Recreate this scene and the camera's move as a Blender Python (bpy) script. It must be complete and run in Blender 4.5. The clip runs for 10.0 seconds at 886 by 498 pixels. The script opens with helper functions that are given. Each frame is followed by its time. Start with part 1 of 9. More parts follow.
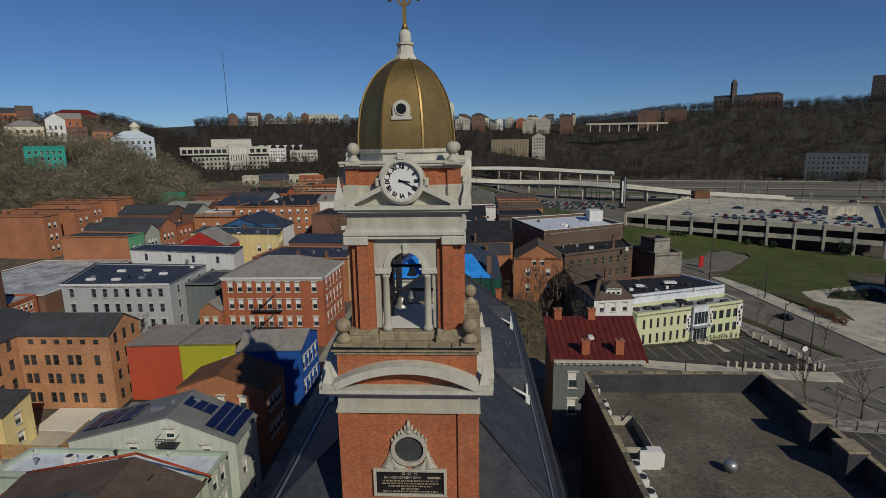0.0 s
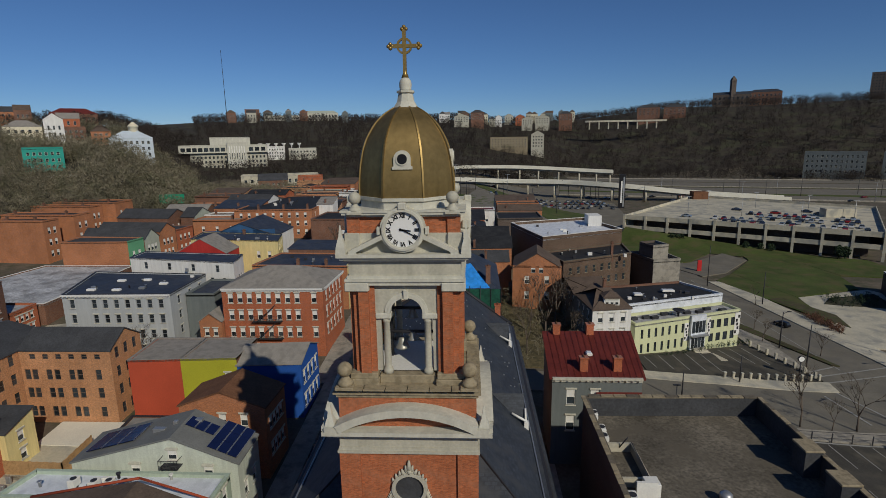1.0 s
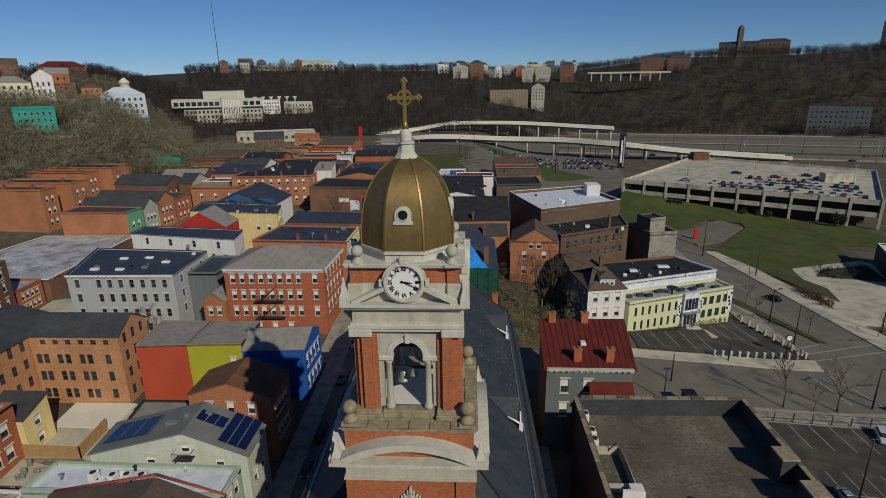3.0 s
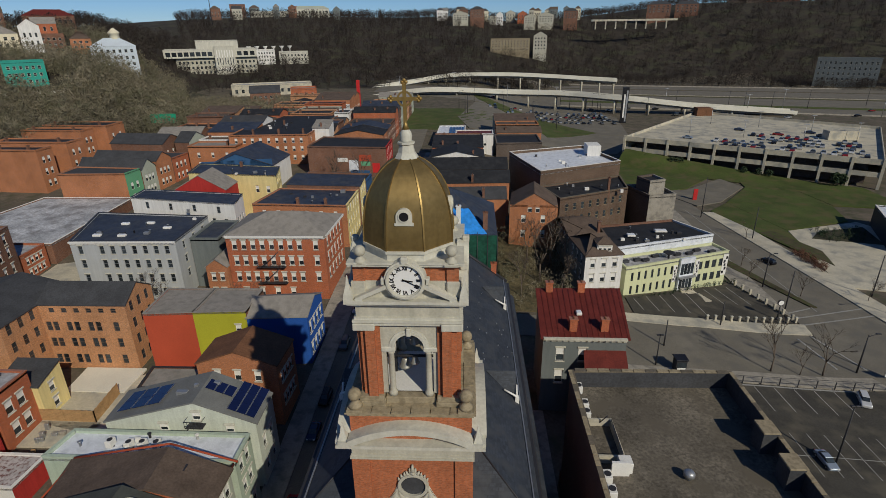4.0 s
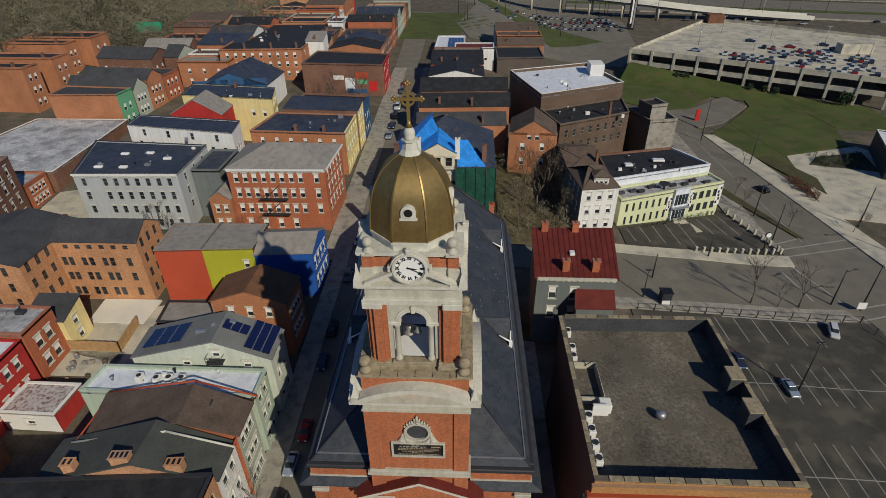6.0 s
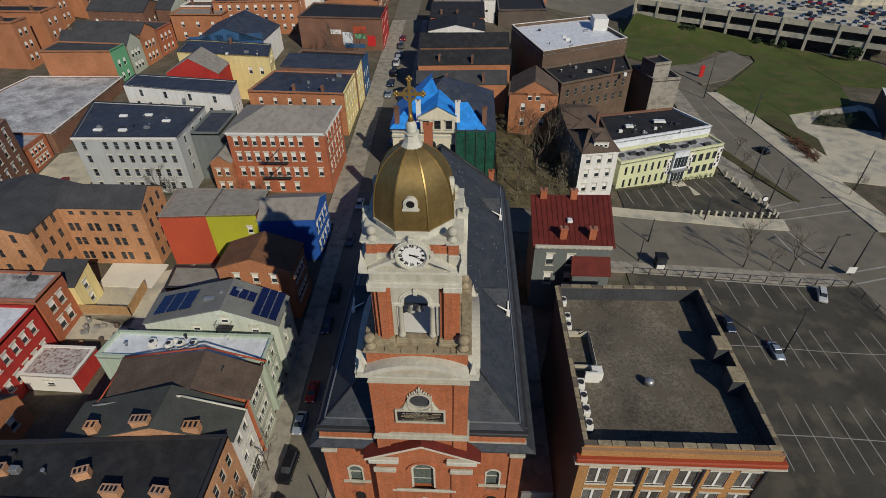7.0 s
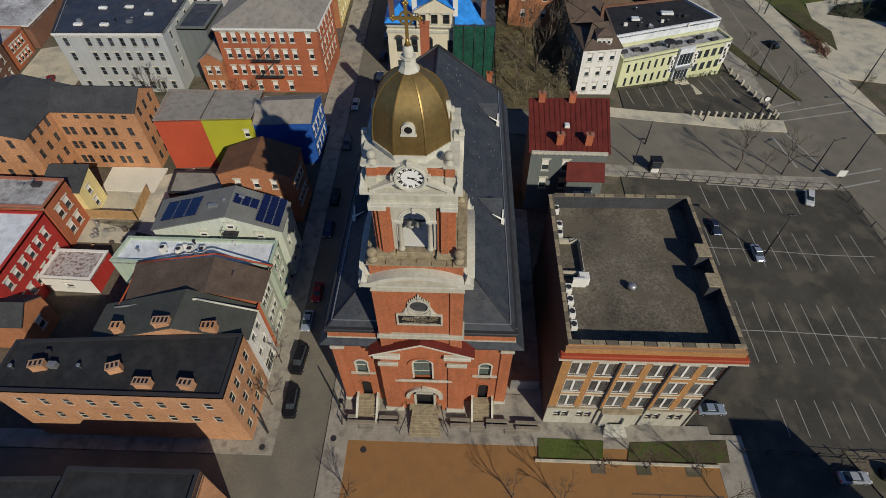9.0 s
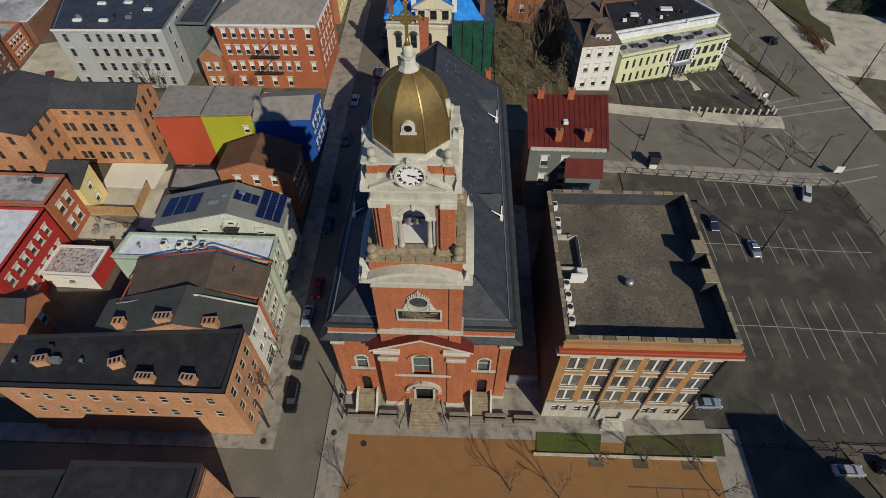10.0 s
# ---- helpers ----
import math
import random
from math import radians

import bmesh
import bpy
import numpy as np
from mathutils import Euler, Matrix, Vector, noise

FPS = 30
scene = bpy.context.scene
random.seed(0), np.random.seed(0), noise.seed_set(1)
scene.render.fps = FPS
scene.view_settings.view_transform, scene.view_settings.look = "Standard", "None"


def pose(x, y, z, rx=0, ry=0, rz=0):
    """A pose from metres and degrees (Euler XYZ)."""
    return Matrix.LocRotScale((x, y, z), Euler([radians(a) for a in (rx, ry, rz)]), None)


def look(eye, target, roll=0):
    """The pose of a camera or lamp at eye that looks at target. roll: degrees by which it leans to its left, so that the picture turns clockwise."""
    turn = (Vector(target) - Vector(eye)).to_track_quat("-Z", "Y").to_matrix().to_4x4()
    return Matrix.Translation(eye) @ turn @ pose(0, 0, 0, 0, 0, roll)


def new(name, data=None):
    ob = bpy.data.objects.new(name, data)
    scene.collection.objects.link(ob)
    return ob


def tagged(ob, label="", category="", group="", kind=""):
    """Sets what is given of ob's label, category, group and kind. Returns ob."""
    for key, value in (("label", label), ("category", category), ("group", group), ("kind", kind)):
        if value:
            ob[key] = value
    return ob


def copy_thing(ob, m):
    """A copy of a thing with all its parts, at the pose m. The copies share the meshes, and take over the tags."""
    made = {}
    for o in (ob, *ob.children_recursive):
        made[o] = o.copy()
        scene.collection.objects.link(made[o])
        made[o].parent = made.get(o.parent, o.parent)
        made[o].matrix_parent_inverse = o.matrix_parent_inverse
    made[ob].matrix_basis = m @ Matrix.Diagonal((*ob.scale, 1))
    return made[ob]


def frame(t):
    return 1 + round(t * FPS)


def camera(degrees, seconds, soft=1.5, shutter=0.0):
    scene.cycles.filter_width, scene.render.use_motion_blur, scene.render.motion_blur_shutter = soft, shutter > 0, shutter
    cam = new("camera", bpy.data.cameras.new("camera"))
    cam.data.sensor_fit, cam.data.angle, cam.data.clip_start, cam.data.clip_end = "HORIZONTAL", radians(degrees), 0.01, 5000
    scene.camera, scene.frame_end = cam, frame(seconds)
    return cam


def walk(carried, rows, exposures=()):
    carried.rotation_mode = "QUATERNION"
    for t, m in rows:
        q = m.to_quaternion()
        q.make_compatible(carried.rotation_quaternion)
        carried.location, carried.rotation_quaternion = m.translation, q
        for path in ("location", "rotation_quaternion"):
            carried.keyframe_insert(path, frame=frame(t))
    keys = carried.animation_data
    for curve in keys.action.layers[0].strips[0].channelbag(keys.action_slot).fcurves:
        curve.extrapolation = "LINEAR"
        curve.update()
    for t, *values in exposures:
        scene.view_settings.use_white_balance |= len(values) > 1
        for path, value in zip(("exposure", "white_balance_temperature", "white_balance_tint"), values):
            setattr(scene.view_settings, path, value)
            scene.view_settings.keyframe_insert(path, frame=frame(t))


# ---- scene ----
cam = camera(79.5, 10.0, soft=0.42)
UNIT = 1.22      # metres to one unit of the plan, from parked cars and parking bays
PATH = [
    (0, (3.438, -27.233, 36.343), (3.335, -25.275, 35.948), -0.90),
    (0.5, (3.418, -27.137, 37.629), (3.317, -25.183, 37.219), -0.90),
    (1, (3.410, -27.077, 38.949), (3.311, -25.123, 38.537), -0.90),
    (1.5, (3.399, -26.994, 40.240), (3.301, -25.040, 39.820), -0.90),
    (2, (3.403, -26.879, 41.574), (3.306, -24.933, 41.120), -0.80),
    (2.5, (3.402, -26.799, 42.851), (3.307, -24.869, 42.337), -0.80),
    (4, (3.399, -26.689, 46.731), (3.309, -24.841, 45.970), -0.80),
    (4.5, (3.410, -26.706, 48.073), (3.321, -24.894, 47.232), -0.80),
    (5, (3.322, -26.658, 49.363), (3.236, -24.884, 48.443), -0.80),
    (5.5, (3.286, -26.634, 50.655), (3.204, -24.903, 49.656), -0.70),
    (7, (3.205, -26.579, 54.539), (3.131, -25.000, 53.315), -0.60),
    (7.5, (3.238, -26.542, 55.755), (3.167, -25.018, 54.463), -0.70),
    (8, (3.263, -26.586, 56.677), (3.195, -25.114, 55.326), -0.70),
    (8.2, (3.277, -26.637, 56.851), (3.210, -25.213, 55.449), -0.60),
    (8.5, (3.298, -26.715, 57.012), (3.239, -25.378, 55.525), -0.60),
    (9, (3.266, -26.728, 57.205), (3.210, -25.427, 55.687), -0.50),
    (9.5, (3.270, -26.865, 57.420), (3.216, -25.570, 55.896), -0.50),
    (10, (3.252, -26.937, 57.619), (3.200, -25.650, 56.089), -0.40),
]
walk(cam, [(t, look(Vector(eye) * UNIT, Vector(target) * UNIT, roll)) for t, eye, target, roll in PATH], ((0, -0.5, 6500, 10), (2.5, -0.47, 6560, 10), (5, -0.2, 6640, 10), (7.5, -0.13, 6660, 10), (10, -0.06, 6680, 10)))

# ---- light ----
SUN_DIR = Vector((0.473, -0.681, 0.559)).normalized()      # towards the sun
world = bpy.data.worlds.new("sky")
scene.world = world
world.use_nodes = True
wn = world.node_tree.nodes
sky = wn.new("ShaderNodeTexSky")
sky.sky_type, sky.sun_disc = "NISHITA", False
sky.sun_elevation = math.asin(SUN_DIR.z)
sky.sun_rotation = math.atan2(SUN_DIR.x, SUN_DIR.y)
sky.altitude, sky.air_density, sky.dust_density, sky.ozone_density = 2000, 0.95, 0.0, 10.0
world.node_tree.links.new(sky.outputs[0], wn["Background"].inputs[0])
wn["Background"].inputs[1].default_value = 0.08
sun = new("sun", bpy.data.lights.new("sun", "SUN"))
sun.data.energy, sun.data.angle, sun.data.color = 3.6, radians(0.53), (1.0, 0.935, 0.78)
sun.matrix_world = look(SUN_DIR * 200, (0, 0, 0))
scene.view_settings.exposure = 0.0


# ---- materials ----
def mat(name, col, rough=0.8, metal=0.0, var=0.18, big=0.15, fine=6.0, bump=0.15, brick=None, mortar=None, spec=0.3, tint=None, random_=0.0, streak=0.0):
    """col, varied by stains several metres wide and by a fine grain; brick: (width, height) of courses on walls."""
    m = bpy.data.materials.new(name)
    m.use_nodes = True
    nt = m.node_tree
    n, l = nt.nodes, nt.links
    b = n["Principled BSDF"]
    b.inputs["Roughness"].default_value, b.inputs["Metallic"].default_value = rough, metal
    b.inputs["Specular IOR Level"].default_value = spec
    geo = n.new("ShaderNodeNewGeometry")
    src = None
    rgb = n.new("ShaderNodeRGB")
    rgb.outputs[0].default_value = (*col, 1)
    src = rgb.outputs[0]
    height = None
    if brick:
        cr = n.new("ShaderNodeVectorMath"); cr.operation = "CROSS_PRODUCT"
        l.new(geo.outputs["Normal"], cr.inputs[0]); cr.inputs[1].default_value = (0, 0, 1)
        dt = n.new("ShaderNodeVectorMath"); dt.operation = "DOT_PRODUCT"
        l.new(cr.outputs[0], dt.inputs[0]); l.new(geo.outputs["Position"], dt.inputs[1])
        sp = n.new("ShaderNodeSeparateXYZ"); l.new(geo.outputs["Position"], sp.inputs[0])
        cb = n.new("ShaderNodeCombineXYZ"); l.new(dt.outputs["Value"], cb.inputs[0]); l.new(sp.outputs[2], cb.inputs[1])
        bt = n.new("ShaderNodeTexBrick")
        l.new(cb.outputs[0], bt.inputs["Vector"])
        bt.inputs["Scale"].default_value = 1.0
        bt.inputs["Brick Width"].default_value, bt.inputs["Row Height"].default_value = brick
        bt.inputs["Mortar Size"].default_value = min(brick) * 0.09
        bt.inputs["Color1"].default_value = (*[c * 0.78 for c in col], 1)
        bt.inputs["Color2"].default_value = (*[min(1, c * 1.22) for c in col], 1)
        bt.inputs["Mortar"].default_value = (*(mortar or [c * 0.6 + 0.08 for c in col]), 1)
        src = bt.outputs["Color"]
        height = bt.outputs["Fac"]
    def mul(a, fac_socket, lo, hi):
        mr = n.new("ShaderNodeMapRange")
        l.new(fac_socket, mr.inputs[0])
        mr.inputs[1].default_value, mr.inputs[2].default_value = 0.3, 0.7
        mr.inputs[3].default_value, mr.inputs[4].default_value = lo, hi
        mx = n.new("ShaderNodeMix"); mx.data_type, mx.blend_type = "RGBA", "MULTIPLY"
        mx.inputs[0].default_value = 1.0
        l.new(a, mx.inputs[6]); l.new(mr.outputs[0], mx.inputs[7])
        return mx.outputs[2]
    n1 = n.new("ShaderNodeTexNoise"); n1.inputs["Scale"].default_value = big; n1.inputs["Detail"].default_value = 6; n1.inputs["Roughness"].default_value = 0.65
    l.new(geo.outputs["Position"], n1.inputs["Vector"])
    n2 = n.new("ShaderNodeTexNoise"); n2.inputs["Scale"].default_value = fine; n2.inputs["Detail"].default_value = 3
    l.new(geo.outputs["Position"], n2.inputs["Vector"])
    src = mul(src, n1.outputs[0], 1 - var, 1 + var)
    src = mul(src, n2.outputs[0], 1 - var * 0.7, 1 + var * 0.7)
    if tint:
        n3 = n.new("ShaderNodeTexNoise"); n3.inputs["Scale"].default_value = big * 2.3; n3.inputs["Detail"].default_value = 5
        l.new(geo.outputs["Position"], n3.inputs["Vector"])
        mr = n.new("ShaderNodeMapRange"); l.new(n3.outputs[0], mr.inputs[0]); mr.inputs[1].default_value, mr.inputs[2].default_value = 0.48, 0.66
        mx = n.new("ShaderNodeMix"); mx.data_type = "RGBA"
        l.new(mr.outputs[0], mx.inputs[0]); l.new(src, mx.inputs[6]); mx.inputs[7].default_value = (*tint, 1)
        src = mx.outputs[2]
    if streak:
        mp = n.new("ShaderNodeMapping"); mp.inputs["Scale"].default_value = (1.3, 1.3, 0.12)
        l.new(geo.outputs["Position"], mp.inputs[0])
        n4 = n.new("ShaderNodeTexNoise"); n4.inputs["Scale"].default_value = 1.6; n4.inputs["Detail"].default_value = 5
        l.new(mp.outputs[0], n4.inputs["Vector"])
        src = mul(src, n4.outputs[0], 1 - streak, 1 + streak * 0.4)
    if random_:
        oi = n.new("ShaderNodeObjectInfo")
        mr = n.new("ShaderNodeMapRange"); l.new(oi.outputs["Random"], mr.inputs[0]); mr.inputs[3].default_value, mr.inputs[4].default_value = 1 - random_, 1 + random_
        mx = n.new("ShaderNodeMix"); mx.data_type, mx.blend_type = "RGBA", "MULTIPLY"; mx.inputs[0].default_value = 1
        l.new(src, mx.inputs[6]); l.new(mr.outputs[0], mx.inputs[7])
        src = mx.outputs[2]
    l.new(src, b.inputs["Base Color"])
    if bump:
        bp = n.new("ShaderNodeBump"); bp.inputs["Strength"].default_value = bump; bp.inputs["Distance"].default_value = 0.03
        l.new(n2.outputs[0], bp.inputs["Height"])
        l.new(bp.outputs[0], b.inputs["Normal"])
    return m


BR = (0.21, 0.072)
brick_tower = mat("tower_brick", (0.43, 0.127, 0.05), brick=BR, mortar=(0.30, 0.17, 0.11), var=0.16, streak=0.15)
brick_red = mat("red_brick", (0.42, 0.12, 0.05), brick=BR, var=0.2, streak=0.07)
brick_orange = mat("orange_brick", (0.43, 0.17, 0.075), brick=BR, var=0.2, streak=0.07)
brick_apricot = mat("apricot_brick", (0.50, 0.245, 0.115), brick=BR, var=0.2, streak=0.1)
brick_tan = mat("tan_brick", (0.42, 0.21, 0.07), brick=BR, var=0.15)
brick_brown = mat("brown_brick", (0.19, 0.09, 0.055), brick=BR, var=0.25, streak=0.07)
brick_salmon = mat("salmon_brick", (0.52, 0.265, 0.135), brick=BR, var=0.2, streak=0.07)
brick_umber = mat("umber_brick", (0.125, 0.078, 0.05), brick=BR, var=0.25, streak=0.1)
# dark brick; on some side walls the colour stands in for shade
brick_dark_shaded = mat("dark_and_shaded_brick", (0.10, 0.075, 0.06), brick=BR, var=0.2)
brick_grey = mat("grey_painted_brick", (0.43, 0.45, 0.46), var=0.06, streak=0.1, bump=0.1)
brick_white = mat("white_painted_brick", (0.74, 0.73, 0.70), var=0.07, streak=0.14, bump=0.1)
paint_yellow = mat("cream_yellow_paint", (0.76, 0.64, 0.30), var=0.1, streak=0.12, bump=0.05)
paint_cream = mat("cream_paint", (0.70, 0.64, 0.48), var=0.08, streak=0.1, bump=0.05)
paint_lime = mat("pale_lime_paint", (0.60, 0.62, 0.38), var=0.06, streak=0.06, bump=0.05)
paint_red = mat("red_paint", (0.42, 0.035, 0.03), var=0.14, streak=0.15, bump=0.08)
paint_mural_red = mat("vermilion_mural_paint", (0.45, 0.075, 0.035), var=0.1, bump=0.1)
paint_mural_green = mat("chartreuse_mural_paint", (0.40, 0.39, 0.03), var=0.1, bump=0.1)
paint_blue = mat("cobalt_blue_paint", (0.015, 0.085, 0.36), var=0.12, bump=0.1)
paint_navy = mat("navy_paint", (0.03, 0.09, 0.2), var=0.12, bump=0.1)
paint_pale_sage = mat("pale_sage_paint", (0.56, 0.60, 0.52), var=0.1, streak=0.12, bump=0.06)
paint_sage = mat("sage_grey_paint", (0.40, 0.43, 0.36), var=0.1, streak=0.12, bump=0.06)
paint_mint = mat("mint_paint", (0.42, 0.50, 0.40), var=0.1, streak=0.12, bump=0.06)
paint_green = mat("green_paint", (0.13, 0.36, 0.2), var=0.12, bump=0.06)
paint_teal = mat("teal_paint", (0.03, 0.30, 0.24), var=0.12, bump=0.06)
# grey siding; also the shaded left wall of the white town house
paint_grey_shaded = mat("slate_grey_siding_and_shade", (0.15, 0.17, 0.17), var=0.12, streak=0.1, bump=0.06)
paint_white = mat("white_paint", (0.74, 0.73, 0.69), rough=0.6, var=0.08, bump=0.04)
stone = mat("cream_limestone", (0.47, 0.45, 0.37), var=0.12, big=0.5, bump=0.15, streak=0.15)
stone_old = mat("weathered_sandstone", (0.32, 0.265, 0.175), var=0.16, big=0.9, bump=0.3, tint=(0.22, 0.18, 0.115))
stone_grey = mat("grey_weathered_stone", (0.23, 0.205, 0.165), var=0.2, big=0.9, bump=0.3)
stone_dark = mat("sooty_coping_stone", (0.14, 0.12, 0.09), var=0.25, big=0.9, bump=0.3)
stone_pale = mat("pale_limestone", (0.56, 0.545, 0.465), var=0.08, big=0.5, bump=0.12, streak=0.15)
slate = mat("slate_roofing", (0.04, 0.047, 0.06), rough=0.6, var=0.2, big=0.3, brick=(0.3, 0.2), mortar=(0.034, 0.04, 0.05), tint=(0.055, 0.06, 0.068))
roof_black = mat("black_membrane", (0.021, 0.022, 0.025), rough=0.75, var=0.25, big=0.25, fine=2.0, tint=(0.033, 0.034, 0.037))
roof_navy = mat("blue_black_membrane", (0.035, 0.045, 0.07), rough=0.6, var=0.3, big=0.25, fine=2.0, tint=(0.06, 0.065, 0.08))
roof_grey = mat("grey_shingle", (0.27, 0.25, 0.225), rough=0.9, var=0.12, big=0.4, fine=5.0, tint=(0.215, 0.2, 0.18))
roof_charcoal = mat("charcoal_shingle", (0.055, 0.057, 0.062), rough=0.9, var=0.25, big=0.3, fine=4.0)
roof_slate = mat("pale_slate_shingle", (0.17, 0.175, 0.17), rough=0.85, var=0.14, big=0.4, fine=5.0)
barrier_white = mat("bleached_concrete", (0.66, 0.64, 0.55), rough=0.85, var=0.12, big=0.1)
paint_sky = mat("pale_blue_paint", (0.55, 0.62, 0.68), var=0.08, streak=0.1, bump=0.05)
roof_brown = mat("brown_shingle", (0.11, 0.08, 0.062), rough=0.9, var=0.25, big=0.4, fine=4.0)
roof_dark_green = mat("weathered_dark_shingle", (0.062, 0.067, 0.062), rough=0.9, var=0.18, big=0.4, fine=4.0)
roof_peel = mat("peeling_white_metal", (0.46, 0.43, 0.42), rough=0.6, var=0.2, big=0.9, fine=4.0, tint=(0.17, 0.085, 0.075))
roof_rust = mat("rust_brown_shingle", (0.16, 0.075, 0.04), rough=0.9, var=0.25, big=0.4, fine=4.0)
roof_redmetal = mat("maroon_metal_roofing", (0.13, 0.024, 0.018), rough=0.55, var=0.25, big=0.5, bump=0.05)
roof_white = mat("white_coated_roofing", (0.70, 0.73, 0.78), rough=0.5, var=0.1, big=0.4, tint=(0.56, 0.59, 0.63))
roof_pale_silver = mat("pale_silver_coating", (0.50, 0.51, 0.53), rough=0.65, var=0.3, big=0.12, fine=1.2, tint=(0.27, 0.27, 0.275), streak=0.35)
roof_silver = mat("weathered_silver_coating", (0.40, 0.40, 0.41), rough=0.7, var=0.22, big=0.25, fine=2.5, tint=(0.24, 0.235, 0.23), streak=0.2)
gravel = mat("roof_gravel", (0.128, 0.112, 0.088), rough=0.95, var=0.55, big=0.12, fine=3.6, bump=1.0, tint=(0.12, 0.104, 0.08))
metal_grey = mat("galvanised_metal", (0.42, 0.43, 0.44), rough=0.45, metal=0.7, var=0.1)
metal_dark = mat("dark_painted_steel", (0.035, 0.035, 0.04), rough=0.5, var=0.1)
gold = mat("gilded_dome", (0.34, 0.235, 0.09), rough=0.5, metal=0.85, var=0.14, big=0.5, fine=3.0, bump=0.03, streak=0.12, spec=0.5)
gold_cross = mat("gilded_cross", (0.36, 0.24, 0.08), rough=0.4, metal=0.6, var=0.1)
bronze = mat("bell_bronze", (0.36, 0.35, 0.31), rough=0.4, metal=0.4, var=0.15)
glass = mat("window_glass", (0.03, 0.038, 0.045), rough=0.08, var=0.3, big=0.6, bump=0.0, spec=0.6, random_=0.5)
glass_grey = mat("curtained_glass", (0.10, 0.10, 0.095), rough=0.15, var=0.4, big=0.8, bump=0.0, spec=0.5, random_=0.4)
glass_green = mat("leaded_glass", (0.09, 0.12, 0.11), rough=0.25, var=0.3, big=2.0, bump=0.1, spec=0.5)
solar = mat("solar_glass", (0.008, 0.014, 0.06), rough=0.15, var=0.2, bump=0.0, spec=0.5)
asphalt = mat("asphalt", (0.058, 0.054, 0.046), rough=0.95, var=0.25, big=0.12, fine=5.0, tint=(0.1, 0.09, 0.07))
road_pale = mat("worn_street_paving", (0.17, 0.155, 0.125), rough=0.95, var=0.18, big=0.12, fine=4.0, tint=(0.145, 0.135, 0.115))
concrete = mat("concrete_paving", (0.31, 0.285, 0.24), rough=0.95, var=0.15, big=0.3, fine=4.0, tint=(0.2, 0.185, 0.16))
concrete_w = mat("pale_concrete", (0.50, 0.46, 0.36), rough=0.9, var=0.15, big=0.12, fine=3.0, tint=(0.32, 0.31, 0.27))
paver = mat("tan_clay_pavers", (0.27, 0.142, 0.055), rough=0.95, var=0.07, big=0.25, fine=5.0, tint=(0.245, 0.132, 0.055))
earth = mat("bare_earth", (0.12, 0.10, 0.075), rough=1.0, var=0.3, big=0.12, fine=2.0, tint=(0.075, 0.075, 0.045))
woods_floor = mat("leaf_litter", (0.042, 0.035, 0.027), rough=1.0, var=0.35, big=0.02, fine=0.3, tint=(0.06, 0.06, 0.035))
grass = mat("winter_lawn", (0.062, 0.085, 0.02), rough=1.0, var=0.28, big=0.08, fine=3.0, tint=(0.095, 0.09, 0.035))
bed_soil = mat("thin_grass_and_soil", (0.075, 0.062, 0.035), rough=1.0, var=0.3, big=0.5, fine=3.0, tint=(0.06, 0.085, 0.02))
garden_soil = mat("dry_garden_grass", (0.105, 0.085, 0.045), rough=1.0, var=0.4, big=0.35, fine=2.5, tint=(0.06, 0.055, 0.03))
bark = mat("grey_bark", (0.12, 0.095, 0.075), rough=1.0, var=0.2)
# paler copy of the twigs: the slope's haze and brightness put into the colour
slope_twigs = mat("paler_twigs", (0.20, 0.175, 0.12), rough=1.0, var=0.3, big=0.05, fine=0.2, bump=0, tint=(0.15, 0.145, 0.085))
twigs = mat("bare_twigs", (0.045, 0.036, 0.030), rough=1.0, var=0.35, big=0.02, fine=0.2, bump=0)
wood = mat("new_timber", (0.40, 0.25, 0.12), rough=0.8, var=0.2, big=1.0)
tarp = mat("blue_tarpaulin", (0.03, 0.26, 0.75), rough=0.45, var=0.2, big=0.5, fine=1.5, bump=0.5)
netting = mat("green_debris_netting", (0.010, 0.07, 0.045), rough=0.8, var=0.3, big=0.5, fine=2.0, bump=0.4)
rubber = mat("tyre_rubber", (0.02, 0.02, 0.02), rough=0.8)
line_paint = mat("road_marking", (0.30, 0.295, 0.275), rough=0.8, var=0.2, big=0.8)
brickwood = mat("rust_red_trim", (0.33, 0.06, 0.025), rough=0.7, var=0.1)
black_face = mat("black_enamel", (0.015, 0.015, 0.018), rough=0.4)
white_face = mat("white_enamel", (0.78, 0.78, 0.76), rough=0.35, var=0.04)
sign_red = mat("red_sign_paint", (0.55, 0.03, 0.03), rough=0.5)
sign_green = mat("green_sign_paint", (0.02, 0.35, 0.2), rough=0.5)
lamp_glass = mat("frosted_globe", (0.7, 0.7, 0.68), rough=0.3)


# ---- helpers of this scene ----
def smooth(a, b, v):
    t = min(1.0, max(0.0, (v - a) / (b - a)))
    return t * t * (3 - 2 * t)


def street_level(x, y):
    """Height of the streets: uphill to the back on the church's left, flat by the main road."""
    s = 1 - smooth(0, 50, x)
    return 0.058 * max(0.0, min(y, 150.0)) * s - 0.8 * smooth(42, 58, x)


def land(x, y):
    """Street level and the hills all round."""
    r, az = math.hypot(x, y + 27), math.degrees(math.atan2(x, y + 27))
    left = 1 - smooth(-34, -26, az)
    right = smooth(5, 24, az)
    foot = 380 + 190 * smooth(4, 14, az)      # the valley floor is wider under the right-hand hill
    u = min(1.0, max(0.0, (r - 200) / 400))
    near = 46 * (1 - (1 - u) ** 2)
    h = (58 + 22 * right) * smooth(foot, 890, r) * (1 - left) + near * left + 14 * smooth(900, 2600, r)
    h += smooth(foot + 20, foot + 220, r) * 5 * (noise.noise(Vector((x * 0.006, y * 0.006, 0))))
    return street_level(x, y) + h


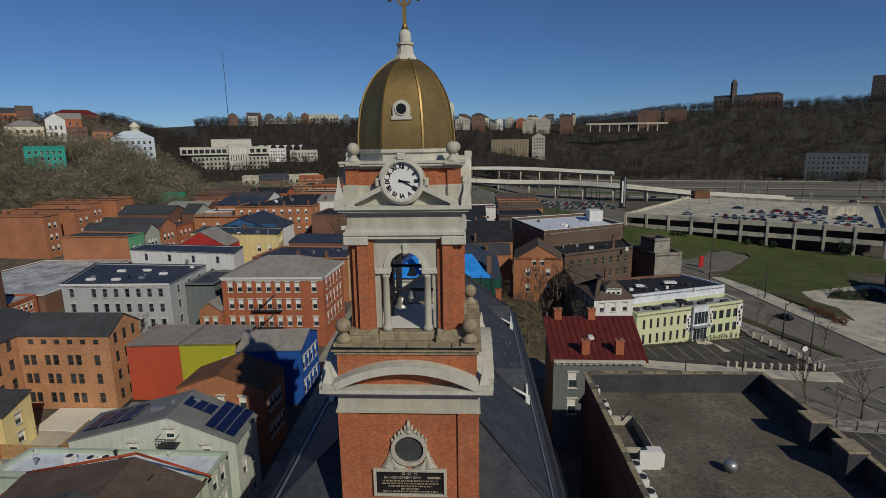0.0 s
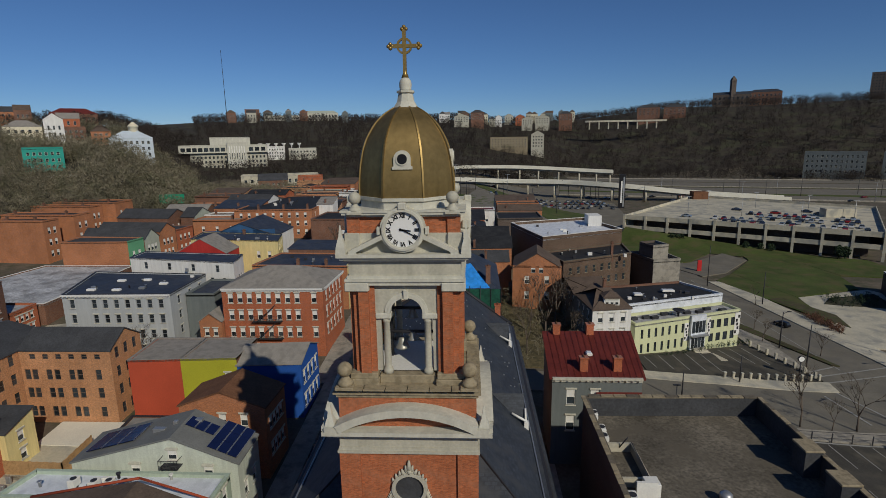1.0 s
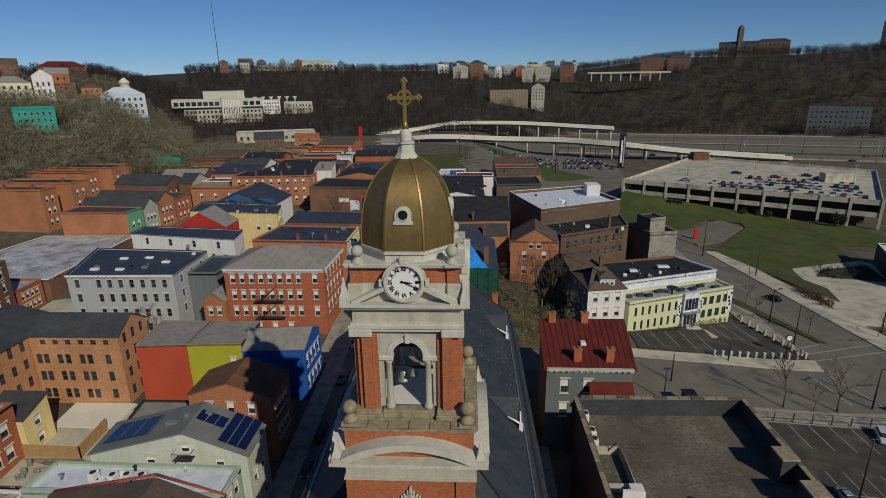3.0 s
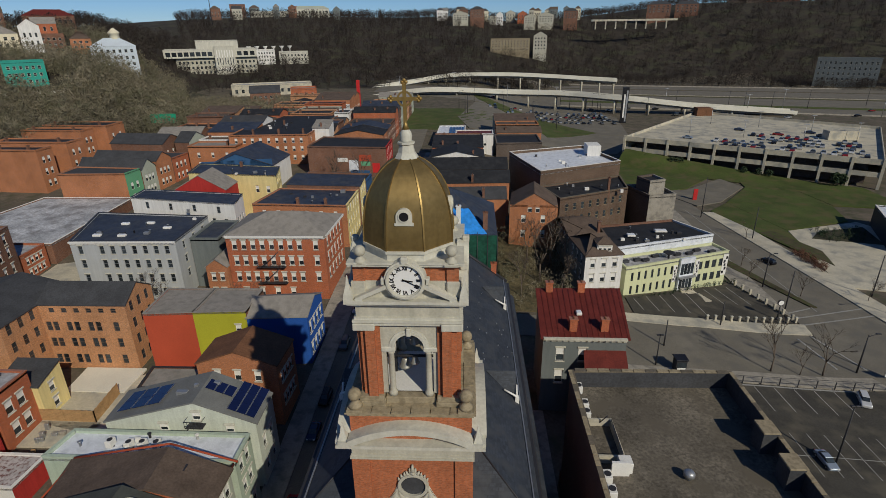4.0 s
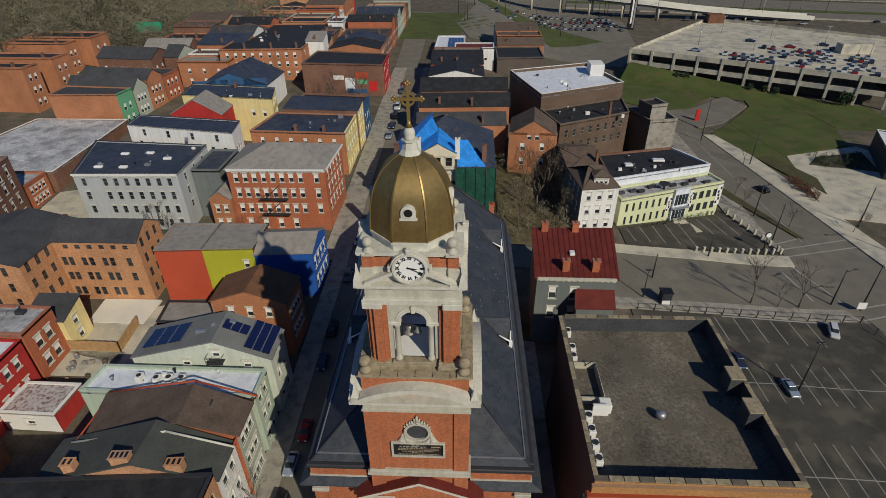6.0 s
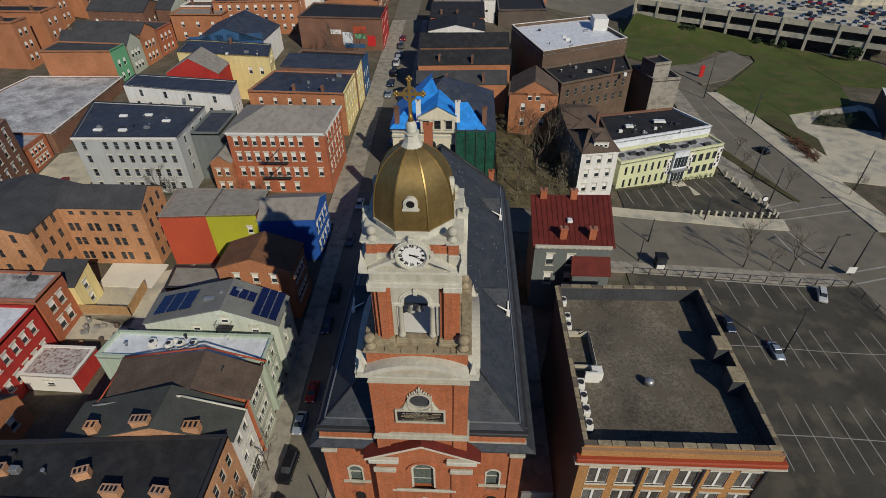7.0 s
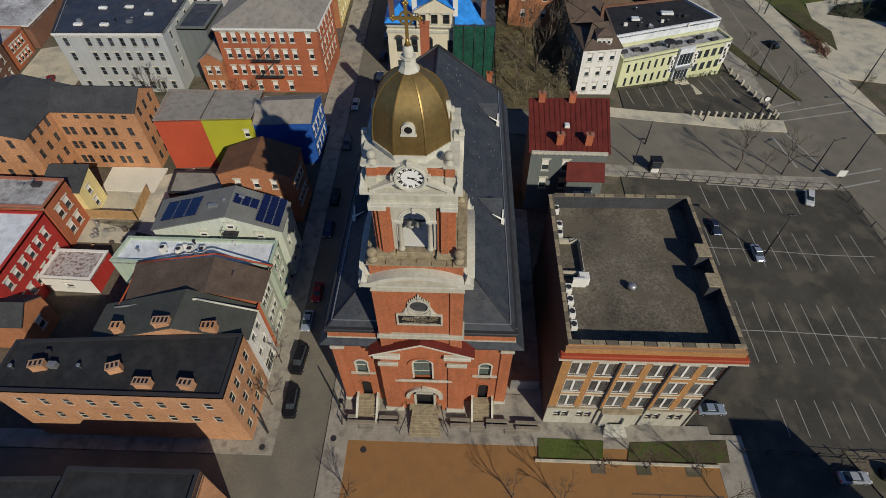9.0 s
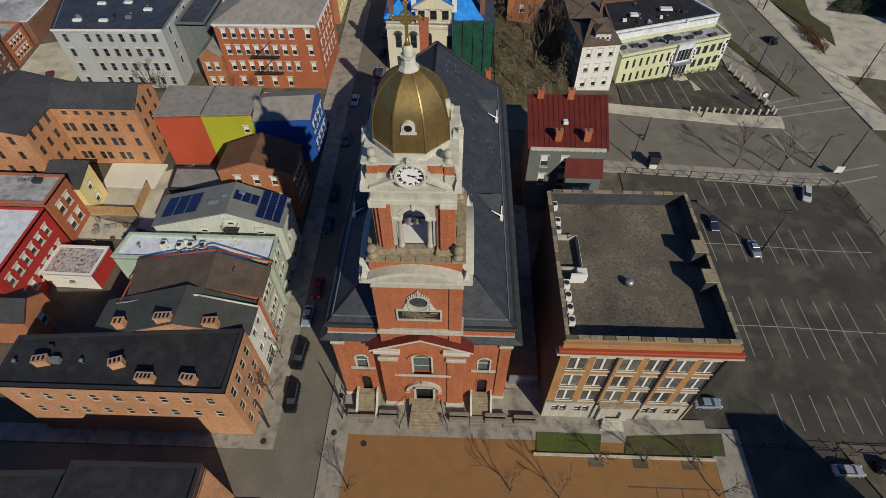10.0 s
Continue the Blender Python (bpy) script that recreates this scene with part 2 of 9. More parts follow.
def mesh_of(bm, name, materials):
    me = bpy.data.meshes.new(name)
    bm.to_mesh(me)
    bm.free()
    for m in (materials if isinstance(materials, (list, tuple)) else [materials]):
        me.materials.append(m)
    return me


def base_of(o):
    return Matrix.Translation(o.location).inverted() if o.type == "EMPTY" else Matrix()


def part(name, bm, material, parent, label="", m=None):
    """One mesh under a thing (its coordinates are the world's) or under a part (its coordinates are the part's)."""
    me = bm if isinstance(bm, bpy.types.Mesh) else mesh_of(bm, name, material)
    ob = new(name, me)
    ob.parent = parent
    ob.matrix_parent_inverse = base_of(parent)
    if m is not None:
        ob.matrix_basis = m
    if label:
        ob["label"] = label
    return ob


def thing(name, x, y, z, label, category, group="", kind=""):
    e = new(name)
    e.location = (x, y, z)
    return tagged(e, label, category, group, kind)


def solo(name, bm, material, label, category, group="", kind="", m=None):
    ob = new(name, mesh_of(bm, name, material))
    if m is not None:
        ob.matrix_basis = m
    return tagged(ob, label, category, group, kind)


def quad(bm, *p):
    try:
        return bm.faces.new([bm.verts.new(q) for q in p])
    except ValueError:
        return None


def box(bm, x0, x1, y0, y1, z0, z1, mi=0, m=None, bevel=0.0):
    vs = [bm.verts.new((x, y, z)) for z in (z0, z1) for x, y in ((x0, y0), (x1, y0), (x1, y1), (x0, y1))]
    fs = [bm.faces.new([vs[i] for i in f]) for f in ((3, 2, 1, 0), (4, 5, 6, 7), (0, 1, 5, 4), (1, 2, 6, 5), (2, 3, 7, 6), (3, 0, 4, 7))]
    for f in fs:
        f.material_index = mi
    if bevel:
        es = list({e for f in fs for e in f.edges})
        r = bmesh.ops.bevel(bm, geom=es, offset=bevel, segments=1, affect="EDGES")
        vs = list({v for f in r["faces"] for v in f.verts} | {v for v in vs if v.is_valid})
    if m is not None:
        bmesh.ops.transform(bm, matrix=m, verts=[v for v in vs if v.is_valid])
    return fs


def prism(bm, pts, z0, z1, mi=0):
    """A polygon (counter-clockwise from above) from z0 to z1; both may be lists of heights."""
    n = len(pts)
    a = [bm.verts.new((p[0], p[1], z0[i] if isinstance(z0, (list, tuple)) else z0)) for i, p in enumerate(pts)]
    b = [bm.verts.new((p[0], p[1], z1[i] if isinstance(z1, (list, tuple)) else z1)) for i, p in enumerate(pts)]
    fs = [bm.faces.new(list(reversed(a))), bm.faces.new(b)]
    fs += [bm.faces.new((a[i], a[(i + 1) % n], b[(i + 1) % n], b[i])) for i in range(n)]
    for f in fs:
        f.material_index = mi
    return fs


def lathe(bm, profile, cx, cy, n=16, phase=0.0, mi=0, closed=True, smooth_=True, squash=1.0):
    """profile: (radius, z) from the bottom up."""
    rings = []
    for r, z in profile:
        rings.append([bm.verts.new((cx + r * math.cos(phase + 2 * math.pi * i / n), cy + squash * r * math.sin(phase + 2 * math.pi * i / n), z)) for i in range(n)])
    for a, b in zip(rings, rings[1:]):
        for i in range(n):
            f = bm.faces.new((a[i], a[(i + 1) % n], b[(i + 1) % n], b[i]))
            f.smooth, f.material_index = smooth_, mi
    if closed:
        for f in (bm.faces.new(list(reversed(rings[0]))), bm.faces.new(rings[-1])):
            f.material_index = mi
    return rings


def tube(bm, p, q, r0, r1, n=6, mi=0):
    p, q = Vector(p), Vector(q)
    d = (q - p)
    if d.length < 1e-5:
        return
    rot = d.to_track_quat("Z", "Y").to_matrix()
    a, b = [], []
    for i in range(n):
        c = Vector((math.cos(2 * math.pi * i / n), math.sin(2 * math.pi * i / n), 0))
        a.append(bm.verts.new(p + rot @ (c * r0)))
        b.append(bm.verts.new(q + rot @ (c * r1)))
    for i in range(n):
        f = bm.faces.new((a[i], a[(i + 1) % n], b[(i + 1) % n], b[i]))
        f.smooth, f.material_index = True, mi
    bm.faces.new(list(reversed(a))).material_index = mi
    bm.faces.new(b).material_index = mi


def drape(name, poly, lift, material, step=3.0, kind="structure", label="", category="", thick=0.3):
    """A paved or planted sheet over the ground inside a four-cornered plan, with a rim that goes down into it."""
    (ax, ay), (bx, by), (cx, cy), (dx, dy) = poly
    nu = max(1, int(max(math.hypot(bx - ax, by - ay), math.hypot(cx - dx, cy - dy)) / step))
    nv = max(1, int(max(math.hypot(dx - ax, dy - ay), math.hypot(cx - bx, cy - by)) / step))
    bm = bmesh.new()
    g = []
    for j in range(nv + 1):
        v = j / nv
        row = []
        for i in range(nu + 1):
            u = i / nu
            x = (ax * (1 - u) + bx * u) * (1 - v) + (dx * (1 - u) + cx * u) * v
            y = (ay * (1 - u) + by * u) * (1 - v) + (dy * (1 - u) + cy * u) * v
            row.append(bm.verts.new((x, y, land(x, y) + lift)))
        g.append(row)
    for j in range(nv):
        for i in range(nu):
            bm.faces.new((g[j][i], g[j][i + 1], g[j + 1][i + 1], g[j + 1][i]))
    rim = g[0] + [r[-1] for r in g[1:]] + list(reversed(g[-1][:-1])) + [r[0] for r in reversed(g[1:-1])]
    low = [bm.verts.new((v.co.x, v.co.y, v.co.z - thick)) for v in rim]
    for i in range(len(rim)):
        k = (i + 1) % len(rim)
        bm.faces.new((rim[i], low[i], low[k], rim[k]))
    bmesh.ops.recalc_face_normals(bm, faces=bm.faces)
    ob = new(name, mesh_of(bm, name, material))
    return tagged(ob, label or name.replace("_", " ") + " beside the church", category or name.split("_")[0], "", kind)


# ---- windows and walls of the houses ----
WINDOWS = {}


def window_parts(w, h, frame_m, style):
    key = (round(w, 2), round(h, 2), frame_m.name, style)
    if key in WINDOWS:
        return WINDOWS[key]
    f = bmesh.new()
    t, d = 0.07, 0.08
    for x0, x1, z0, z1 in ((-w / 2, -w / 2 + t, 0, h), (w / 2 - t, w / 2, 0, h), (-w / 2 + t, w / 2 - t, 0, t), (-w / 2 + t, w / 2 - t, h - t, h)) + (() if style == "school" else ((-w / 2 + t, w / 2 - t, h * 0.5 - t / 2, h * 0.5 + t / 2),)):
        box(f, x0, x1, -d, 0.0, z0, z1)
    if frame_m == paint_white and style == "":
        box(f, -w / 2 + t, w / 2 - t, -0.052, -0.046, h * 0.48, h - t)
    if style in ("wide", "school"):
        box(f, -t / 2, t / 2, -d - 0.002, -0.002, t, h - t)
    if style == "school":
        box(f, -0.11, 0.11, -d - 0.03, -0.003, t, h - t)
        box(f, -w / 2 + t, w / 2 - t, -d, -0.004, h - 0.3, h - t)
    p = bmesh.new()
    box(p, -w / 2 + t, w / 2 - t, -0.045, -0.02, t, h - t)
    s = bmesh.new()
    box(s, -w / 2 - 0.1, w / 2 + 0.1, -0.26, 0.0, -0.12, 0.0, bevel=0.02)
    s2 = bmesh.new()
    if style == "school":
        box(s2, -w / 2 - 0.05, w / 2 + 0.05, -0.24, 0.0, h, h + 0.16)
    else:
        box(s2, -w / 2 - 0.14, w / 2 + 0.14, -0.27, 0.0, h, h + 0.2, bevel=0.02)
    both = f.copy()
    box(both, -w / 2 + t, w / 2 - t, -0.045, -0.02, t, h - t, 1)
    WINDOWS[key] = (mesh_of(f, "window", frame_m), mesh_of(p, "pane", glass_grey if style == "school" else glass), (mesh_of(s, "sill", stone_pale), mesh_of(s2, "lintel", stone_pale)), mesh_of(both, "window", [frame_m, glass]))
    return WINDOWS[key]


def put_window(parent, p, ang, w, h, frame_m=None, style="", trim=True):
    """A sash window with its foot at p in a wall that faces along ang (degrees, 0: towards -y)."""
    fm, pm, sm, km = window_parts(w, h, frame_m or paint_white, style)
    m = Matrix.Translation(p) @ Matrix.Rotation(radians(ang), 4, "Z") @ Matrix.Translation((0, 0.16, 0))
    if not trim:
        if p[1] > 110:
            return part("window", km, None, parent, m=m)
        win = part("window", fm, None, parent, m=m)
        part("pane", pm, None, win)
        return win
    win = part("window", fm, None, parent, m=m)
    part("pane", pm, None, win)
    part("sill", sm[0], None, win)
    part("lintel", sm[1], None, win)
    return win


def wall_faces(bm, P, Q, zs, z1, holes, depth=0.17, mi=0):
    """A wall from P to Q seen from its right-hand side, with reveals round the holes (u0, u1, z0, z1)."""
    P, Q = Vector((*P, 0)), Vector((*Q, 0))
    L = (Q - P).length
    t = (Q - P) / L
    nrm = Vector((t.y, -t.x, 0))
    us = sorted({0.0, L, *[round(h[0], 3) for h in holes], *[round(h[1], 3) for h in holes]})
    vs = sorted({zs, z1, *[round(h[2], 3) for h in holes], *[round(h[3], 3) for h in holes]})
    def at(u, z, d=0.0):
        q = P + t * u - nrm * d
        return (q.x, q.y, z)
    for z0, zt in zip(vs, vs[1:]):
        run = None
        for u0, u1 in zip(us, us[1:]):
            um, zm = (u0 + u1) / 2, (z0 + zt) / 2
            hole = any(h[0] < um < h[1] and h[2] < zm < h[3] for h in holes)
            if not hole:
                run = [u0, u1] if run is None else [run[0], u1]
            if (hole or u1 == us[-1]) and run:
                f = quad(bm, at(run[0], z0), at(run[1], z0), at(run[1], zt), at(run[0], zt))
                f.material_index = mi
                run = None
    for a, b, c, d in holes:
        for e in ((at(a, c), at(a, d), at(a, d, depth), at(a, c, depth)), (at(b, c, depth), at(b, d, depth), at(b, d), at(b, c)),
                  (at(a, c), at(a, c, depth), at(b, c, depth), at(b, c)), (at(a, d, depth), at(a, d), at(b, d), at(b, d, depth))):
            quad(bm, *e).material_index = mi
    return t, L, nrm


def house(name, label, category, pts, z0, z1, walls, roof, kind="flat", wins=None, rise=2.5, parapet=0.5, frame_m=None, group="", chimneys=(), coping=None, hood=True, cornice=None, over=0.25, roof_label="", parapet_m=None, deep=3.5, ridge=0.5):
    """A building on a plan pts: front left, front right, back right, back left. walls: one material or four; wins: side ->
    list of (columns, foot heights above z0, width, height[, margin[, style]]). The roof is flat, gable_x (ridge along the front),
    gable_y (gable to the front), hip or shed (rising to the back)."""
    cx, cy = sum(p[0] for p in pts) / 4, sum(p[1] for p in pts) / 4
    e = thing(name, cx, cy, z0, label, category, group)
    wl = walls if isinstance(walls, (list, tuple)) else [walls] * 4
    top = z1 + (parapet if kind == "flat" else 0)
    foot = z0 - deep
    for s in range(4):
        P, Q = pts[s], pts[(s + 1) % 4]
        L = math.hypot(Q[0] - P[0], Q[1] - P[1])
        bm = bmesh.new()
        holes, spots = [], []
        for spec in (wins or {}).get(s, ()):
            n, feet, w, h = spec[:4]
            mg = spec[4] if len(spec) > 4 else 0.9
            style = spec[5] if len(spec) > 5 else ""
            lo, hi = (mg, L - mg) if not isinstance(mg, tuple) else mg
            for i in range(n):
                u = lo + (hi - lo) * (i + 0.5) / n
                for f in feet:
                    holes.append((u - w / 2, u + w / 2, z0 + f, z0 + f + h))
                    spots.append((u, z0 + f, w, h, style))
        t, L, nrm = wall_faces(bm, P, Q, foot, top, holes)
        if (kind == "gable_y" and s in (0, 2)) or (kind == "gable_x" and s in (1, 3)):
            rf = 0.5 if kind == "gable_x" else (ridge if s == 0 else 1 - ridge)
            mid = (P[0] + (Q[0] - P[0]) * rf, P[1] + (Q[1] - P[1]) * rf, z1 + rise)
            bm.faces.new([bm.verts.new(q) for q in ((*P, z1), (*Q, z1), mid)])
        if kind == "shed" and s in (1, 3):
            tri = ((*P, z1), (*Q, z1), (*(Q if s == 1 else P), z1 + rise))
            bm.faces.new([bm.verts.new(q) for q in tri])
        if kind == "shed" and s == 2:
            quad(bm, (*P, z1), (*Q, z1), (*Q, z1 + rise), (*P, z1 + rise))
        bmesh.ops.remove_doubles(bm, verts=bm.verts, dist=0.002)
        part("wall", bm, wl[s], e)
        ang = math.degrees(math.atan2(nrm.x, -nrm.y))
        for u, z, w, h, style in spots:
            put_window(e, (P[0] + t.x * u, P[1] + t.y * u, z), ang, w, h, frame_m, style, hood and cy < 70)
    A, B, C, D = [Vector((*p, 0)) for p in pts]
    r = bmesh.new()
    if kind == "flat":
        prism(r, pts, z1 - 0.25, z1)
        rp = part("roof", r, roof, e, roof_label)
        ctr = (A + B + C + D) / 4
        for i, (p, q) in enumerate(((A, B), (B, C), (C, D), (D, A))):
            c = bmesh.new()
            tt = (q - p).normalized()
            nn = Vector((-tt.y, tt.x, 0))
            out = 0.06
            a0, a1 = p - nn * out - tt * out, q - nn * out + tt * out
            b0, b1 = p + nn * 0.3 + tt * 0.3, q + nn * 0.3 - tt * 0.3
            ring = [(v.x, v.y) for v in (a0, a1, b1, b0)]
            prism(c, ring, top, top + 0.09)
            part("coping", c, coping or wl[i], e)
            c = bmesh.new()
            prism(c, [(v.x, v.y) for v in (p + nn * 0.2 + tt * 0.2, q + nn * 0.2 - tt * 0.2, b1, b0)], z1 - 0.02, top)
            part("parapet", c, parapet_m or wl[i], e)
    else:
        if kind == "gable_y":
            m0, m1 = A.lerp(B, ridge), D.lerp(C, ridge)
            planes = [(A, m0, m1, D), (m0, B, C, m1)]
            hs = [(0, 1, 1, 0), (1, 0, 0, 1)]
        elif kind == "gable_x":
            m0, m1 = (A + D) / 2, (B + C) / 2
            planes = [(A, B, m1, m0), (m0, m1, C, D)]
            hs = [(0, 0, 1, 1), (1, 1, 0, 0)]
        elif kind == "shed":
            planes, hs = [(A, B, C, D)], [(0, 0, 1, 1)]
        else:
            m0, m1 = (A + D) / 2, (B + C) / 2
            k = (A - D).length / 2
            ax = (m1 - m0).normalized()
            m0, m1 = m0 + ax * k, m1 - ax * k
            planes = [(A, B, m1, m0), (C, D, m0, m1), (B, C, m1), (D, A, m0)]
            hs = [(0, 0, 1, 1), (0, 0, 1, 1), (0, 0, 1), (0, 0, 1)]
        ctr = (A + B + C + D) / 4
        for pl, hh in zip(planes, hs):
            bm = bmesh.new()
            up = []
            for p, k in zip(pl, hh):
                d = p - ctr
                grow = 1 + over / max(1.0, d.length)
                q = ctr + d * grow if not k or kind in ("gable_x", "gable_y", "shed") else p
                up.append((q.x, q.y, z1 + (rise if k else -over * 0.35) + 0.12))
            a = [bm.verts.new(q) for q in up]
            b = [bm.verts.new((q[0], q[1], q[2] - 0.16)) for q in up]
            bm.faces.new(a)
            bm.faces.new(list(reversed(b)))
            for i in range(len(a)):
                j = (i + 1) % len(a)
                bm.faces.new((a[i], b[i], b[j], a[j]))
            bmesh.ops.recalc_face_normals(bm, faces=bm.faces)
            part("roof", bm, roof, e, roof_label)
    if cornice:
        for s in cornice[1]:
            P, Q = Vector((*pts[s], 0)), Vector((*pts[(s + 1) % 4], 0))
            tt = (Q - P).normalized()
            nn = Vector((tt.y, -tt.x, 0))
            c = bmesh.new()
            for o, za, zb in ((0.12, top - 0.55, top - 0.25), (0.38, top - 0.25, top + 0.02)):
                prism(c, [(v.x, v.y) for v in (P + nn * o, Q + nn * o, Q - nn * 0.05, P - nn * 0.05)], za, zb)
            n = max(2, int((Q - P).length / 0.7))
            for i in range(n):
                q = P + tt * ((Q - P).length * (i + 0.5) / n)
                prism(c, [(v.x, v.y) for v in (q - tt * 0.09 + nn * 0.32, q + tt * 0.09 + nn * 0.32, q + tt * 0.09, q - tt * 0.09)], top - 0.45, top - 0.24)
            part("cornice", c, cornice[0], e)
    for x, y, h, zc in chimneys:
        add_chimney(e, x, y, zc, h)
    return e


def add_chimney(e, x, y, z, h, material=None, w=0.5, d=0.75):
    c = bmesh.new()
    box(c, x - w / 2, x + w / 2, y - d / 2, y + d / 2, z - 1.2, z + h)
    box(c, x - w / 2 - 0.08, x + w / 2 + 0.08, y - d / 2 - 0.08, y + d / 2 + 0.08, z + h, z + h + 0.14)
    ch = part("chimney", c, material or brick_brown, e)
    p = bmesh.new()
    for k in (-0.2, 0.2):
        lathe(p, [(0.1, z + h + 0.1), (0.09, z + h + 0.32)], x, y + k * d / 0.8, 8)
    part("flue", p, roof_rust, ch)


# ---- ground ----
def ground_sheet():
    bm = bmesh.new()
    def axis(lo, hi, fine_lo, fine_hi, fine):
        v = [fine_lo + fine * i for i in range(int((fine_hi - fine_lo) / fine) + 1)]
        s, a = fine, v[-1]
        while a < hi:
            s = min(s * 1.22, 160)
            a += s
            v.append(a)
        s, a = fine, v[0]
        while a > lo:
            s = min(s * 1.22, 160)
            a -= s
            v.insert(0, a)
        return v
    xs, ys = axis(-3600, 3600, -140, 150, 6.0), axis(-3000, 4200, -40, 200, 6.0)
    g = [[bm.verts.new((x, y, land(x, y) - 0.12)) for x in xs] for y in ys]
    for j in range(len(ys) - 1):
        for i in range(len(xs) - 1):
            f = bm.faces.new((g[j][i], g[j][i + 1], g[j + 1][i + 1], g[j + 1][i]))
            f.smooth = True
            x, y = (xs[i] + xs[i + 1]) / 2, (ys[j] + ys[j + 1]) / 2
            far = land(x, y) - street_level(x, y) > 1.0
            f.material_index = 1 if far else 0
    ob = new("ground", mesh_of(bm, "ground", [earth, woods_floor]))
    tagged(ob, "bare earth of the town and leaf-strewn hillsides", "ground", "", "structure")


ground_sheet()

# streets, pavements, lots
drape("road", ((-16.0, -60), (-10.6, -60), (-10.6, 150), (-16.0, 150)), 0.0, road_pale, 4, label="worn grey street beside the church", category="road")
drape("road", ((-20.0, 150), (-12.6, 150), (-14.0, 262), (-24.0, 262)), 0.02, road_pale, 6, label="worn grey street running on between rows of houses", category="road")
drape("road", ((-100, -13.0), (-16.0, -12.2), (-16.0, -7.2), (-100, -7.6)), 0.01, road_pale, 4, label="dark side street in shade", category="road")
drape("pavement", ((-20.6, 46.6), (-18.62, 46.6), (-18.62, 150), (-20.2, 150)), 0.152, concrete, 3, label="grey concrete pavement before the brick row houses", category="pavement")
drape("pavement", ((-18.6, -7.2), (-16.0, -7.2), (-16.0, 150), (-18.6, 150)), 0.15, concrete, 3, label="grey concrete pavement along the row houses", category="pavement")
drape("pavement", ((-100, -7.4), (-18.6, -7.2), (-18.6, -5.2), (-100, -5.4)), 0.15, concrete, 3, label="grey concrete pavement at the corner house", category="pavement")
drape("pavement", ((-100, -14.6), (-16.0, -13.6), (-16.0, -12.2), (-100, -13.0)), 0.15, concrete, 3, label="grey concrete pavement of the side street", category="pavement")
drape("pavement", ((-10.6, -60), (-8.1, -60), (-8.1, 62), (-10.6, 62)), 0.15, concrete, 3, label="grey concrete pavement along the church", category="pavement")
drape("pavement", ((-10.6, 62), (-8.9, 62), (-8.9, 150), (-10.6, 150)), 0.15, concrete, 4, label="grey concrete pavement of the street behind", category="pavement")
drape("pavement", ((-8.1, -5.3), (30.98, -5.3), (30.98, -3.4), (-8.1, -3.4)), 0.16, concrete, 3, label="pale concrete pavement before the church", category="pavement")
drape("plaza", ((-8.1, -60), (31.0, -60), (31.0, -5.3), (-8.1, -5.3)), 0.13, paver, 3, label="wide tan clay-paved square before the church", category="square")
drape("pavement", ((-8.1, -3.4), (13.2, -3.4), (13.2, 0.5), (-8.1, 0.5)), 0.2, concrete, 3, label="concrete forecourt at the foot of the church steps", category="pavement")
drape("pavement", ((9.2, 0.5), (13.2, 0.5), (13.2, 29), (9.2, 29)), 0.1, concrete, 3, label="narrow paved passage between church and school", category="pavement")
drape("pavement", ((31.0, -60), (34.3, -60), (34.3, -3.4), (31.0, -3.4)), 0.16, concrete, 3, label="pale concrete pavement at the edge of the square", category="pavement")
drape("road", ((34.3, -60), (70.0, -60), (44.6, -4.9), (34.3, -4.9)), 0.0, asphalt, 4, label="dark asphalt street beside the square", category="road")
drape("pavement", ((70.0, -60), (84, -60), (60, -4.6), (44.6, -4.6)), 0.15, earth, 4, label="bare tan verge beyond the side street", category="pavement")
drape("parking_lot", ((28.6, -5.0), (64.5, -5.6), (64.5, 37.0), (28.6, 37.5)), 0.03, asphalt, 3, label="nearly empty asphalt car park with faded bays", category="car park")
drape("road", ((24.4, 40.0), (62.0, 40.0), (60.0, 52.0), (24.4, 53.0)), 0.02, road_pale, 3, label="worn grey street behind the car park", category="road")
drape("road", ((-10.6, 46.0), (24.4, 46.0), (24.4, 52.0), (-10.6, 52.5)), 0.02, road_pale, 3, label="worn grey street behind the church", category="road")
drape("pavement", ((24.4, 37.5), (63.0, 37.3), (62.0, 40.0), (24.4, 40.0)), 0.17, concrete, 3, label="pale concrete pavement along the car park fence", category="pavement")
drape("pavement", ((24.4, 53.0), (60.5, 51.8), (61.0, 55.2), (24.4, 55.5)), 0.17, concrete_w, 3, label="pale concrete pavement at the office's corner", category="pavement")
drape("parking_lot", ((32.4, 55.5), (60.4, 55.2), (56.0, 71.0), (32.4, 61.6)), 0.05, asphalt, 3, label="small dark asphalt car park of the office", category="car park")
drape("road", ((60.5, -60), (92.0, -60), (75.5, 52.0), (60.5, 52.0)), 0.0, road_pale, 5, label="broad grey main road at the crossing", category="road")
drape("road", ((60.5, 52.0), (75.5, 52.0), (68.0, 122.0), (61.5, 122.0)), 0.01, road_pale, 4, label="broad grey main road running away", category="road")
drape("road", ((61.5, 122.0), (68.0, 122.0), (72.0, 152.0), (60.0, 160.0)), 0.02, road_pale, 4, label="grey main road past the garage", category="road")
drape("road", ((75.5, 8.0), (160.0, -20.0), (160.0, 6.0), (75.0, 46.0)), 0.01, road_pale, 5, label="grey cross road at the junction", category="road")
drape("pavement", ((68.2, 116), (73.3, 116), (80.5, 52.0), (75.8, 52.0)), 0.17, concrete_w, 3, label="pale concrete pavement along the lawn", category="pavement")
